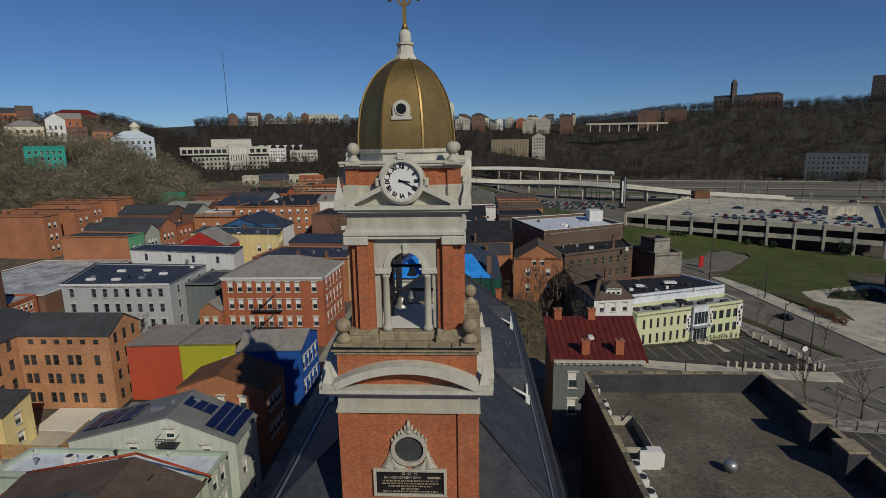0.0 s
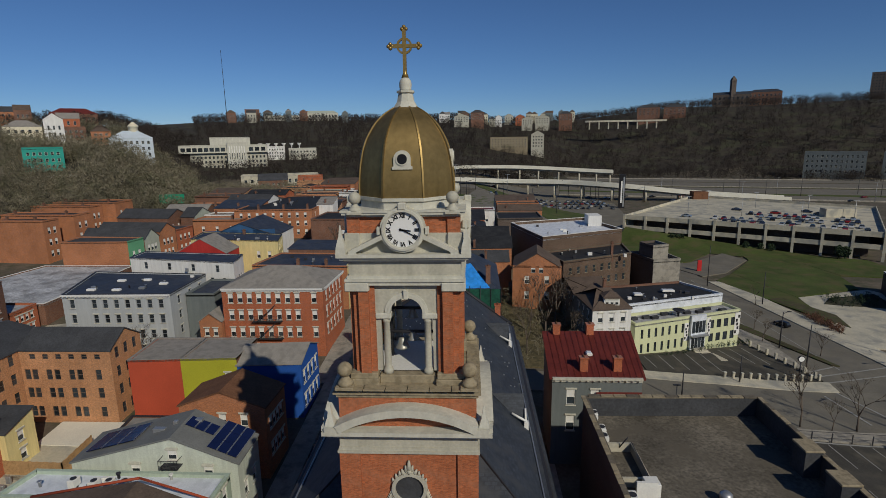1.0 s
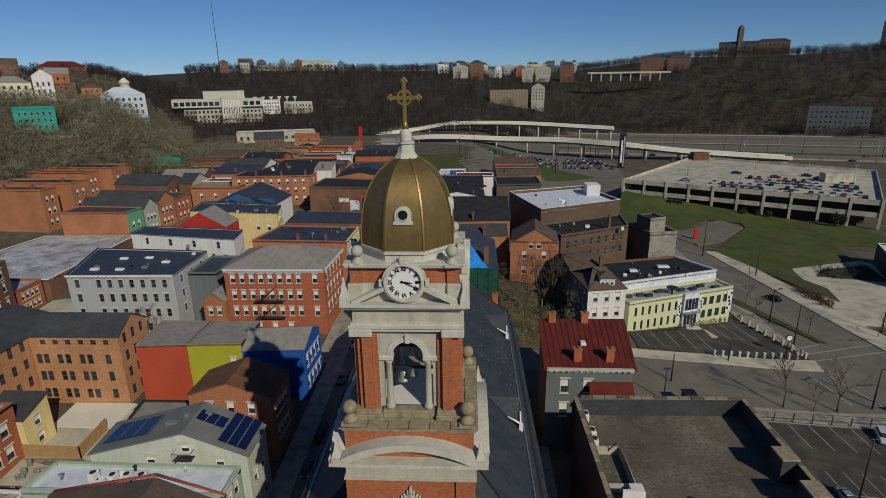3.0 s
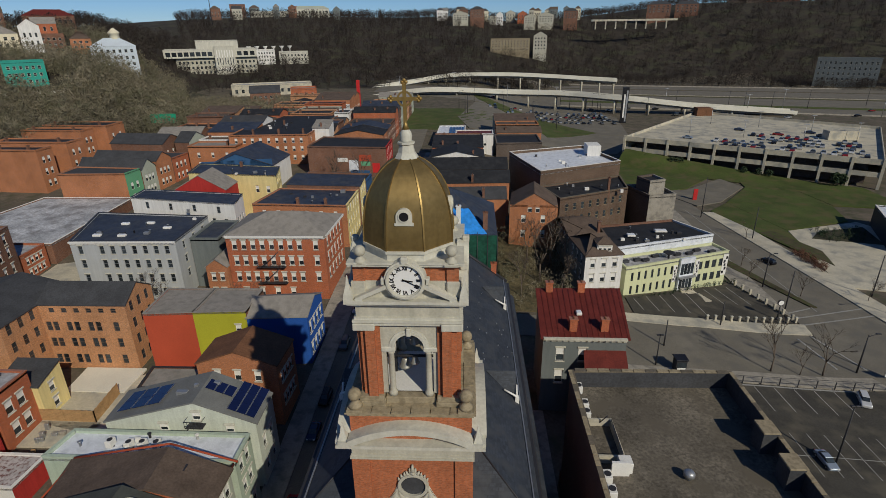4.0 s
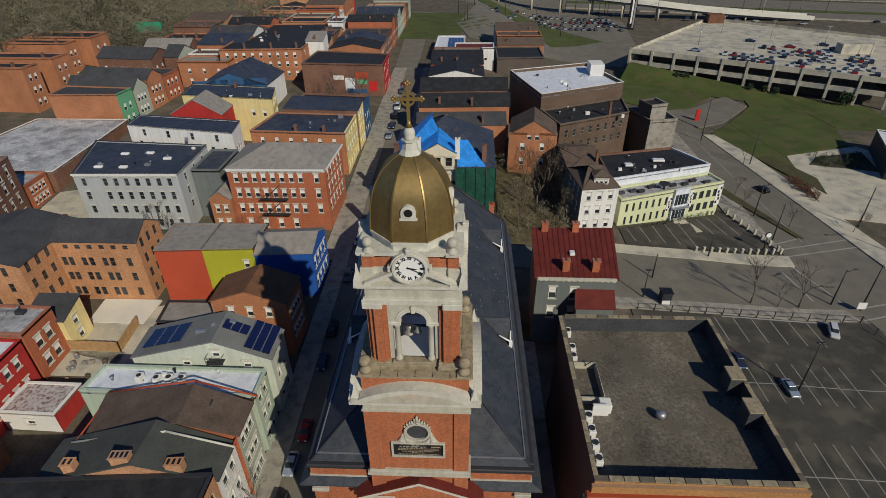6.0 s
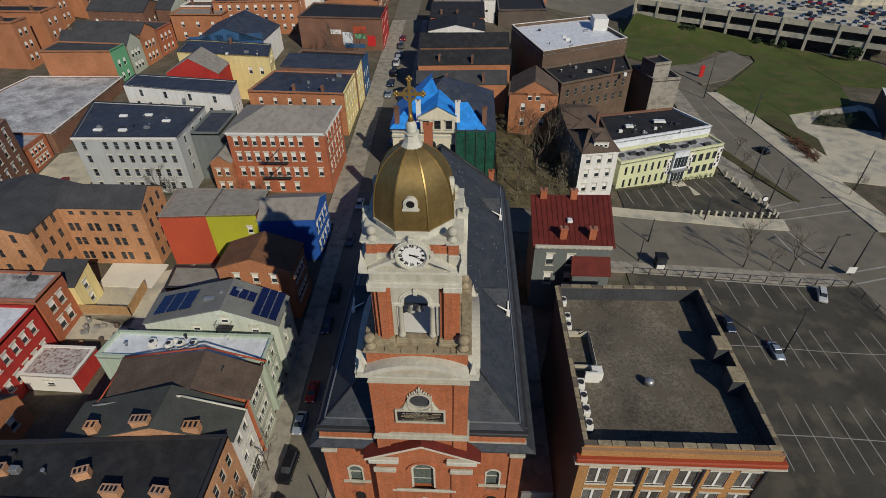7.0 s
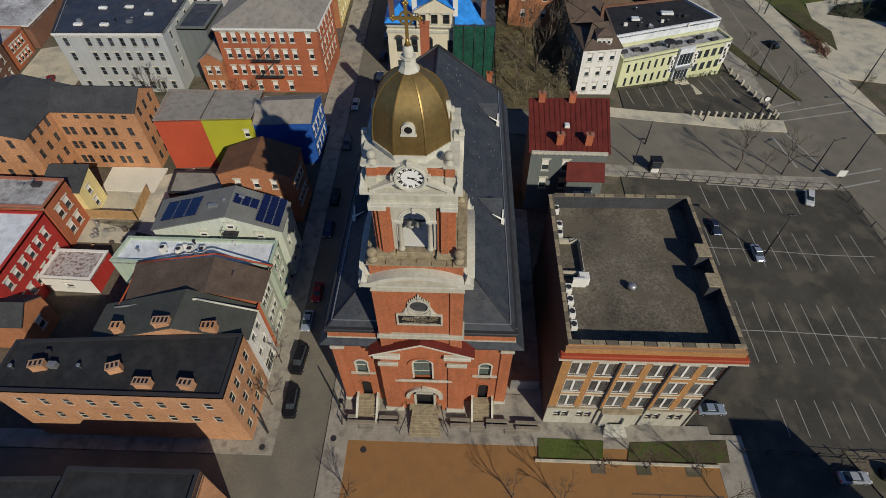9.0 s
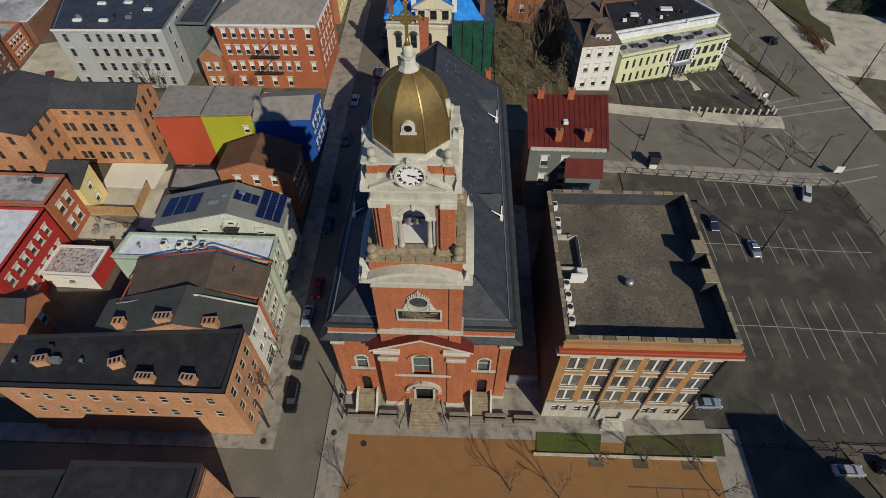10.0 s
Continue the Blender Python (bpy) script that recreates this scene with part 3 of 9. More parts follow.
drape("pavement", ((56.2, 71.4), (60.6, 56), (61.4, 118), (57.5, 118)), 0.17, concrete, 3, label="grey pavement along the main road", category="pavement")
drape("traffic_island", ((58.4, 80.8), (65.7, 61.7), (66.8, 61.3), (60.3, 82.9)), 0.24, bed_soil, 2, label="narrow bare-earth traffic island with young trees", category="island")
drape("lawn", ((70.8, 117.0), (80.0, 82.0), (83.0, 101.6), (78.5, 124.5)), 0.2, grass, 3, label="mown green lawn before the garage", category="lawn")
drape("lawn", ((83.1, 101.6), (102.5, 108.8), (106.5, 122.0), (78.6, 124.6)), 0.2, grass, 3, label="mown green lawn in front of the garage wall", category="lawn")
drape("lawn", ((78.6, 124.8), (106.5, 122.2), (105.0, 137.0), (91.5, 141.0)), 0.2, grass, 3, label="mown green lawn sloping to the garage wall", category="lawn")
drape("lawn", ((52.0, 146), (63.5, 136.6), (72.6, 139.6), (84.0, 152)), 0.16, grass, 3, label="mown green verge beside the garage drive", category="lawn")
drape("lawn", ((52.0, 146.2), (84.0, 152.2), (90.0, 164), (60.0, 184)), 0.16, grass, 4, label="mown green lawn along the garage wall", category="lawn")
drape("lawn", ((91.5, 141.3), (105.1, 137.2), (127.0, 140.0), (95.0, 159.5)), 0.2, grass, 4, label="mown green strip under the garage wall", category="lawn")
drape("lawn", ((106.7, 122.0), (126.0, 118.0), (127.0, 139.6), (105.2, 136.8)), 0.2, grass, 4, label="mown green lawn beyond the plaza", category="lawn")
drape("lawn", ((9.6, 306), (34.5, 247.6), (37.2, 283.7), (4.8, 338)), 0.16, grass, 6, label="mown green strip beside the far car park", category="lawn")
drape("lawn", ((34.6, 247.4), (39.7, 217.5), (66.2, 237.5), (37.4, 283.5)), 0.16, grass, 6, label="mown green corner beside the far car park", category="lawn")
drape("planting_bed", ((75.6, 100.0), (81.4, 80.0), (83.6, 88.0), (79.2, 101.0)), 0.24, bed_soil, 2, label="dark planting bed along the lawn's edge", category="planting bed")
drape("planting_bed", ((86.0, 96.0), (100.0, 92.0), (103.0, 104.0), (90.0, 100.5)), 0.24, woods_floor, 2, label="dark planting bed beside the pavilion", category="planting bed")
drape("pavement", ((76.5, 70), (130.0, 58), (104.0, 108), (83.4, 101.4)), 0.14, concrete_w, 4, label="pale concrete plaza beyond the main road", category="pavement")
drape("road", ((63.6, 134.0), (69.0, 121.6), (77.4, 125.6), (72.8, 138.4)), 0.18, road_pale, 3, label="curved grey garage entrance drive", category="road")
drape("road", ((72.8, 138.4), (77.4, 125.6), (91.0, 141.4), (88.0, 151.4)), 0.18, road_pale, 3, label="grey garage entrance ramp", category="road")
drape("lawn", ((-60, 196), (-8, 196), (30, 256), (-50, 262)), 0.05, grass, 6, label="patchy green verge by the highway ramps", category="lawn")
drape("parking_lot", ((0, 236), (80, 232), (88, 286), (8, 292)), 0.06, road_pale, 6, label="large asphalt car park beside the highway", category="car park")
drape("highway", ((-60, 344), (64, 338), (89, 478), (-60, 440)), 0.1, road_pale, 8, label="broad pale highway below the hill", category="highway")
drape("highway", ((64, 338), (232, 284), (334, 414), (89, 478)), 0.1, road_pale, 8, label="broad pale highway below the hill", category="highway")
drape("highway", ((232, 284), (430, 222), (520, 352), (334, 414)), 0.1, road_pale, 8, label="broad pale highway below the hill", category="highway")
for fa, fb, mt, nm, lb in ((0.16, 0.22, grass, "verge", "thin green verge between the carriageways"), (0.48, 0.56, bed_soil, "verge", "bare brown verge between the carriageways"), (0.78, 0.82, earth, "verge", "bare earth strip beside the far carriageway")):
    for (px, py), (qx, qy), (ux, uy), (vx, vy) in (((64, 338), (232, 284), (334, 414), (89, 478)), ((232, 284), (430, 222), (520, 352), (334, 414))):
        drape(nm, ((px + (vx - px) * fa, py + (vy - py) * fa), (qx + (ux - qx) * fa, qy + (uy - qy) * fa), (qx + (ux - qx) * fb, qy + (uy - qy) * fb), (px + (vx - px) * fb, py + (vy - py) * fb)), 0.2, mt, 8, label=lb, category="verge")
drape("road", ((4, 200), (64, 190), (84, 231), (-2, 235)), 0.05, road_pale, 6, label="grey side road by the highway car park", category="road")
drape("road", ((8, 294), (88, 288), (64, 337), (-60, 343)), 0.05, road_pale, 8, label="grey slip road below the ramps", category="road")
drape("lawn", ((12.25, -6.5), (19.0, -6.5), (19.4, -4.5), (12.4, -4.45)), 0.24, grass, 2, label="small green lawn bed before the school", category="lawn")
drape("pavement", ((13.2, -3.4), (31.0, -3.4), (31.0, -2.5), (13.2, -2.5)), 0.15, concrete, 3, label="leaf-stained concrete strip before the school", category="pavement")
drape("planting_bed", ((21.6, -6.5), (32.2, -6.4), (32.5, -4.0), (22.2, -4.6)), 0.24, bed_soil, 2, label="planting bed of thin grass and bare earth before the school", category="planting bed")

drape("garden", ((9.4, 53.2), (23.2, 53.4), (22.6, 84.0), (9.6, 84.0)), 0.06, garden_soil, 2.5, label="tangled brown garden ground with dry grass", category="garden")

# ---- church ----
CX, TY, FY = 0.08, 2.35, -0.45      # tower axis and front wall
HW = 8.75                           # half the front's width


def bx(name, mtl, parent, x0, x1, y0, y1, z0, z1, label="", bevel=0.0):
    bm = bmesh.new()
    box(bm, x0, x1, y0, y1, z0, z1, bevel=bevel)
    return part(name, bm, mtl, parent, label)


def band(name, mtl, parent, half, z0, z1, steps=((0.0, 1.0),), label="", cy=None):
    """A moulded square band round the tower: steps of (projection, height share)."""
    bm = bmesh.new()
    z, cy = z0, TY if cy is None else cy
    for p, s in steps:
        zt = z + (z1 - z0) * s
        h = half + p
        box(bm, CX - h, CX + h, cy - h, cy + h, z, zt)
        z = zt
    return part(name, bm, mtl, parent, label)


def arch_ring(bm, cx, y0, y1, cz, r0, r1, a0=0, a1=180, n=18):
    """A half-round moulding in a wall that faces -y."""
    rows = []
    for i in range(n + 1):
        a = radians(a0 + (a1 - a0) * i / n)
        c, s = math.cos(a), math.sin(a)
        rows.append([bm.verts.new((cx + r * c, y, cz + r * s)) for r, y in ((r0, y0), (r1, y0), (r1, y1), (r0, y1))])
    for a, b in zip(rows, rows[1:]):
        for k in range(4):
            bm.faces.new((a[k], a[(k + 1) % 4], b[(k + 1) % 4], b[k]))
    bm.faces.new(rows[0])
    bm.faces.new(list(reversed(rows[-1])))
    bmesh.ops.recalc_face_normals(bm, faces=bm.faces)


def arch_wall(bm, cx, y0, y1, x0, x1, z0, z1, ow, spring):
    """A wall that faces -y between x0 and x1, pierced by a round-headed opening of half-width ow."""
    box(bm, x0, cx - ow, y0, y1, z0, z1)
    box(bm, cx + ow, x1, y0, y1, z0, z1)
    n = 16
    for i in range(n):
        a, b = math.pi * i / n, math.pi * (i + 1) / n
        xa, za, xb, zb = cx + ow * math.cos(a), spring + ow * math.sin(a), cx + ow * math.cos(b), spring + ow * math.sin(b)
        prism_v = [(xa, za), (xa, z1), (xb, z1), (xb, zb)]
        f = [bm.verts.new((x, y0, z)) for x, z in prism_v]
        g = [bm.verts.new((x, y1, z)) for x, z in prism_v]
        bm.faces.new(f)
        bm.faces.new(list(reversed(g)))
        bm.faces.new((f[0], g[0], g[3], f[3]))
        bm.faces.new((f[1], f[2], g[2], g[1]))
    bmesh.ops.recalc_face_normals(bm, faces=bm.faces)


def turned(bm, k, cy=None):
    """Turns what bm holds by k quarter turns about the tower's axis."""
    c = Vector((CX, TY if cy is None else cy, 0))
    bmesh.ops.transform(bm, matrix=Matrix.Translation(c) @ Matrix.Rotation(k * math.pi / 2, 4, "Z") @ Matrix.Translation(-c), verts=bm.verts)
    return bm


def church():
    e = thing("church", 0, 18, 0, "red brick church with stone trim and gilded domed clock tower", "church")
    S, B = stone, brick_tower
    # nave: walls, cornices, roof
    nb = 38.6
    bm = bmesh.new()
    holes_side = []
    for i in range(5):
        u = 7.0 + i * 6.6
        holes_side.append((u - 0.9, u + 0.9, 3.6, 9.2))
    wall_faces(bm, (HW, FY + 0.2), (HW, nb), -1, 14.6, holes_side, 0.3)
    part("wall", bm, B, e)
    bm = bmesh.new()
    wall_faces(bm, (-HW, nb), (-HW, FY + 0.2), -1, 14.6, [(39.0 - b, 39.0 - a, c, d) for a, b, c, d in holes_side], 0.3)
    part("wall", bm, B, e)
    for sx in (-1, 1):
        for a, b, c, d in holes_side:
            bm = bmesh.new()
            box(bm, sx * (HW - 0.32), sx * (HW - 0.26), FY + 0.2 + a, FY + 0.2 + b, c, d) if sx > 0 else box(bm, -(HW - 0.26), -(HW - 0.32), nb - (39.0 - a), nb - (39.0 - b), c, d)
            part("side_window", bm, glass_green, e)
    bm = bmesh.new()
    wall_faces(bm, (HW, nb), (-HW, nb), -1, 14.6, [])
    bm.faces.new([bm.verts.new(q) for q in ((HW, nb, 14.6), (-HW, nb, 14.6), (0, nb, 21.4))])
    part("wall", bm, B, e)
    # front wall of the two side bays, with round-headed windows and doors
    for sx in (-1, 1):
        bm = bmesh.new()
        xa, xb = sorted((sx * 4.1, sx * HW))
        c = sx * 6.35
        arch_wall(bm, c, FY, FY + 0.35, xa, xb, 5.5, 12.3, 0.66, 8.35)
        arch_wall(bm, c, FY, FY + 0.35, xa, xb, -1, 5.5, 0.62, 3.9)
        part("front_wall", bm, B, e)
        for nm, z0, z1, sp, w, mt in (("window", 6.5, 8.35, 8.35, 0.66, glass_green), ("door", 1.3, 3.9, 3.9, 0.62, black_face)):
            bm = bmesh.new()
            arch_wall(bm, c, FY + 0.24, FY + 0.26, c - w, c + w, z0, z0 + 0.02, 0.05, z0)
            box(bm, c - w, c + w, FY + 0.26, FY + 0.3, z0 - 0.6, sp)
            lathe_pts = [(c + w * math.cos(math.pi * i / 14), sp + w * math.sin(math.pi * i / 14)) for i in range(15)]
            bm.faces.new([bm.verts.new((x, FY + 0.26, z)) for x, z in lathe_pts])
            part(nm, bm, mt, e)
            bm = bmesh.new()
            arch_ring(bm, c, FY - 0.06, FY + 0.25, sp, w - 0.08, w + (0.1 if nm == "window" else 0.14))
            box(bm, c - w - 0.06, c - w + 0.08, FY - 0.05, FY + 0.25, z0, sp)
            box(bm, c + w - 0.08, c + w + 0.06, FY - 0.05, FY + 0.25, z0, sp)
            if nm == "window":
                box(bm, c - w, c + w, FY + 0.18, FY + 0.25, 7.6, 7.68)
            part("window_surround" if nm == "window" else "door_surround", bm, stone_pale if nm == "window" else B, e)
        bx("string_course", S, e, c - 1.3, c + 1.3, FY - 0.14, FY, 6.2, 6.5)
        bx("corner_pilaster", B, e, *sorted((sx * 7.75, sx * 8.85)), FY - 0.16, FY + 0.3, -0.8, 11.5)
        bx("plinth", stone_pale, e, *sorted((sx * 7.7, sx * 8.95)), FY - 0.24, FY + 0.3, -0.8, 0.7)
        bx("pilaster_cap", S, e, *sorted((sx * 7.6, sx * 9.0)), FY - 0.28, FY + 0.3, 11.45, 11.85, bevel=0.05)
    # cornice, ledge and attic round the nave
    for x0, x1, y0, y1 in ((-9.05, -4.2, FY - 0.3, FY + 0.3), (4.2, 9.05, FY - 0.3, FY + 0.3), (-9.05, -8.7, FY + 0.3, nb), (8.7, 9.05, FY + 0.3, nb)):
        bx("cornice", stone_pale, e, x0, x1, y0, y1, 12.2, 12.8, bevel=0.06)
    bm = bmesh.new()
    for sx in (-1, 1):
        o = [(sx * 9.75, FY - 0.65), (sx * 9.75, nb), (sx * 8.85, nb), (sx * 8.85, FY - 0.05)]
        a = [bm.verts.new((x, y, 12.92) if i < 1 or i == 1 else (x, y, 13.4)) for i, (x, y) in enumerate(o)]
        b = [bm.verts.new((x, y, 12.8)) for x, y in o]
        c = [bm.verts.new(q) for q in ((sx * 4.1, FY - 0.65, 12.92), (sx * 4.1, FY - 0.05, 13.4), (sx * 4.1, FY - 0.65, 12.8), (sx * 4.1, FY - 0.05, 12.8))]
        for f in ((a[0], a[1], a[2], a[3]), (a[0], b[0], b[1], a[1]), (b[0], b[1], b[2], b[3]), (a[0], c[0], c[1], a[3]), (a[0], b[0], c[2], c[0]), (b[0], c[2], c[3], b[3])):
            bm.faces.new(f)
    bmesh.ops.recalc_face_normals(bm, faces=bm.faces)
    part("ledge_roof", bm, slate, e, "dark slate skirt roof above the cornice")
    for sx in (-1, 1):
        bx("attic_wall", B, e, *sorted((sx * 4.0, sx * 8.85)), FY - 0.05, FY + 0.4, 12.3, 14.5)
        bx("attic_cap", S, e, *sorted((sx * 4.0, sx * 8.95)), FY - 0.12, FY + 0.4, 13.4, 13.55)
        bx("gutter", metal_dark, e, *sorted((sx * 4.0, sx * 9.05)), FY - 0.25, FY + 0.4, 14.5, 14.95, bevel=0.08)
        bx("gutter", metal_dark, e, *sorted((sx * 8.6, sx * 9.05)), FY + 0.4, nb, 14.5, 14.95, bevel=0.08)
        bx("gutter_line", metal_grey, e, *sorted((sx * 8.26, sx * 8.36)), FY + 0.6, nb, 15.36, 15.46)
        bx("gutter_line", metal_grey, e, *sorted((sx * 4.0, sx * 8.36)), FY + 0.54, FY + 0.64, 15.36, 15.46)
    # hipped front, gabled back
    za, zr, ya = 15.0, 21.6, FY + 0.1
    k = (zr - za) / 8.75
    bm = bmesh.new()
    v = [bm.verts.new(q) for q in ((-8.75, ya, za), (8.75, ya, za), (8.75, nb + 0.2, za), (-8.75, nb + 0.2, za), (0, ya + 8.75, zr), (0, nb + 0.2, zr))]
    for f in ((1, 2, 5, 4), (3, 0, 4, 5), (0, 1, 4)):
        bm.faces.new([v[i] for i in f])
    rf = part("nave_roof", bm, slate, e, "dark blue-grey slate roof")
    bm = bmesh.new()
    for sx in (-1, 1):
        tube(bm, (sx * 8.75, nb + 0.1, za + 0.1), (0, nb + 0.1, zr + 0.1), 0.22, 0.22, 4)
        tube(bm, (sx * 8.75, ya, za + 0.02), (sx * 3.6, ya + 5.15, za + 5.15 * k + 0.02), 0.07, 0.07, 6)
    tube(bm, (0, TY + 3.6, zr + 0.02), (0, nb, zr + 0.02), 0.1, 0.1, 6)
    part("ridge_flashing", bm, metal_dark, rf)
    for sx in (-1, 1):
        for y in (12.9, 30.2):
            bm = bmesh.new()
            x0, x1 = 7.9, 5.2
            z0, z1 = za + (8.75 - x0) * k, za + (8.75 - x1) * k
            ym, zt = y + 1.5, za + (8.75 - x1) * k + 0.1
            q = [bm.verts.new((sx * a, b, c)) for a, b, c in ((x0, y, z0 - 0.1), (x0, y + 3.0, z0 - 0.1), (x1, ym, zt), (x0, ym, zt), (x0 + 0.2, y - 0.2, z0 + 0.05), (x0 + 0.2, y + 3.2, z0 + 0.05))]
            bm.faces.new((q[0], q[1], q[3]))
            bm.faces.new((q[0], q[3], q[2]))
            bm.faces.new((q[1], q[2], q[3]))
            bmesh.ops.recalc_face_normals(bm, faces=bm.faces)
            dm = part("dormer", bm, slate, rf)
            bm = bmesh.new()
            tube(bm, (sx * (x0 + 0.05), y - 0.15, z0 + 0.1), (sx * (x0 + 0.05), y + 0.75, z0 * 0.5 + zt * 0.5 + 0.1), 0.1, 0.1, 4)
            box(bm, *sorted((sx * (x0 - 0.1), sx * (x0 + 0.25))), y - 0.3, y + 0.1, z0 - 0.3, z0 + 0.5)
            tube(bm, (sx * (x0 + 0.1), y - 0.15, z0 + 0.5), (sx * (x0 - 1.1), y + 0.1, z0 + 1.1), 0.12, 0.09, 4)
            part("white_gable_trim", bm, paint_white, dm)
    bm = bmesh.new()
    random.seed(4)
    for i in range(90):
        sx = random.choice((-1, 1))
        x, y = random.uniform(1.0, 8.3), random.uniform(9, 37)
        z = za + (8.75 - x) * k
        box(bm, sx * x - 0.05, sx * x + 0.05, y - 0.04, y + 0.04, z, z + 0.09)
    tagged(part("snow_guards", bm, metal_grey, rf, "small pale snow guards on the slates"), kind="stuff")
    add_chimney(e, -1.7, 39.2, 21.4, 2.9, brick_red, 1.15, 1.1)
    add_chimney(e, 7.0, 38.9, 16.4, 1.2, brick_red, 0.7, 0.7)
    # middle bay with its gable
    y1 = -1.55
    bm = bmesh.new()
    arch_wall(bm, CX, y1, y1 + 1.3, -4.0, 4.15, 7.0, 12.8, 1.05, 10.5)
    arch_wall(bm, CX, y1, y1 + 1.3, -4.0, 4.15, -1.0, 7.0, 0.95, 4.2)
    part("front_wall", bm, B, e)
    bm = bmesh.new()
    f = [bm.verts.new(q) for q in ((-4.2, y1, 12.8), (4.35, y1, 12.8), (CX, y1, 14.6))]
    g = [bm.verts.new((q.co.x, FY, q.co.z)) for q in f]
    bm.faces.new(f)
    bm.faces.new((f[0], f[2], g[2], g[0]))
    bm.faces.new((f[2], f[1], g[1], g[2]))
    part("gable_wall", bm, B, e)
    for sx in (-1, 1):
        bm = bmesh.new()
        q = [(CX + sx * 4.95, 12.85), (CX, 14.95), (CX, 14.6), (CX + sx * 4.95, 12.5)]
        a = [bm.verts.new((x, y1 - 0.45, z)) for x, z in q]
        b = [bm.verts.new((x, y1 + 0.1, z)) for x, z in q]
        bm.faces.new(a)
        bm.faces.new(list(reversed(b)))
        for i in range(4):
            bm.faces.new((a[i], b[i], b[(i + 1) % 4], a[(i + 1) % 4]))
        bmesh.ops.recalc_face_normals(bm, faces=bm.faces)
        part("raking_cornice", bm, stone_pale, e)
        bm = bmesh.new()
        q = [(CX + sx * 5.0, y1 - 0.5, 12.96), (CX, y1 - 0.5, 15.08), (CX, -1.0, 15.08), (CX + sx * 5.0, FY - 0.06, 12.96)]
        a = [bm.verts.new(p) for p in q]
        b = [bm.verts.new((p[0], p[1], p[2] - 0.12)) for p in q]
        bm.faces.new(a)
        bm.faces.new(list(reversed(b)))
        for i in range(4):
            bm.faces.new((a[i], b[i], b[(i + 1) % 4], a[(i + 1) % 4]))
        bmesh.ops.recalc_face_normals(bm, faces=bm.faces)
        part("gable_roof", bm, roof_redmetal, e, "maroon metal gable roof")
        c = CX + sx * 3.35
        bx("pilaster", B, e, c - 0.85, c + 0.85, y1 - 0.16, y1, -0.6, 10.4)
        bx("pilaster_cap", S, e, c - 1.0, c + 1.0, y1 - 0.3, y1, 10.4, 10.95, bevel=0.06)
        bx("cornice_return", stone_pale, e, c - 1.3, c + 1.3, y1 - 0.45, y1, 12.0, 12.55, bevel=0.06)
        bx("plinth", stone_pale, e, c - 1.0, c + 1.0, y1 - 0.26, y1, -0.8, 0.9)
    # big window
    bm = bmesh.new()
    box(bm, CX - 1.05, CX + 1.05, y1 + 0.35, y1 + 0.4, 7.6, 10.5)
    bm.faces.new([bm.verts.new((CX + 1.05 * math.cos(math.pi * i / 16), y1 + 0.35, 10.5 + 1.05 * math.sin(math.pi * i / 16))) for i in range(17)])
    w = part("window", bm, glass_green, e, "tall greenish leaded window")
    bm = bmesh.new()
    arch_ring(bm, CX, y1 - 0.02, y1 + 0.3, 10.5, 0.9, 1.08)
    for x in (-1.06, 0.9):
        box(bm, CX + x, CX + x + 0.16, y1 - 0.02, y1 + 0.3, 7.6, 10.5)
    for z in (8.6, 10.2):
        box(bm, CX - 0.95, CX + 0.95, y1 + 0.3, y1 + 0.36, z, z + 0.04)
    part("window_frame", bm, stone_pale, w)
    bm = bmesh.new()
    arch_ring(bm, CX, y1 - 0.12, y1 + 0.05, 10.3, 1.3, 1.5)
    part("brick_arch", bm, B, e)
    bx("string_course", S, e, CX - 2.9, CX + 2.9, y1 - 0.2, y1, 7.05, 7.4, bevel=0.05)
    # main door
    bm = bmesh.new()
    box(bm, CX - 0.95, CX + 0.95, y1 + 0.3, y1 + 0.4, 1.5, 5.2)
    d = part("door", bm, black_face, e, "dark main door")
    bm = bmesh.new()
    arch_ring(bm, CX, y1 - 0.3, y1 + 0.1, 3.75, 1.55, 1.95)
    for x in (-1.95, 1.55):
        box(bm, CX + x, CX + x + 0.4, y1 - 0.3, y1 + 0.1, 3.4, 3.8)
    box(bm, CX - 0.2, CX + 0.2, y1 - 0.36, y1 + 0.1, 5.3, 5.85)
    part("door_hood", bm, S, e, "cream stone arch over the main door")
    for x in (-1.15, 0.95):
        bx("door_jamb", S, e, CX + x, CX + x + 0.24, y1 - 0.1, y1 + 0.3, 1.2, 4.4)
    bx("door_lintel", S, e, CX - 1.15, CX + 1.19, y1 - 0.1, y1 + 0.3, 4.1, 4.4)
    # steps
    def stairs(c, half, y, z, n, flare=0.0):
        for i in range(n):
            s = bmesh.new()
            zt = z - i * (z / n)
            hh = half + flare * i / n
            box(s, c - hh, c + hh, y - 0.32 * (i + 1), y - 0.32 * i + 0.001, -0.2, zt, bevel=0.015)
            part("step", s, stone_old, e)
    stairs(CX, 1.4, y1 - 0.6, 1.5, 8, 0.35)
    bx("landing", stone_old, e, CX - 1.7, CX + 1.7, y1 - 0.6, y1, -0.2, 1.52)
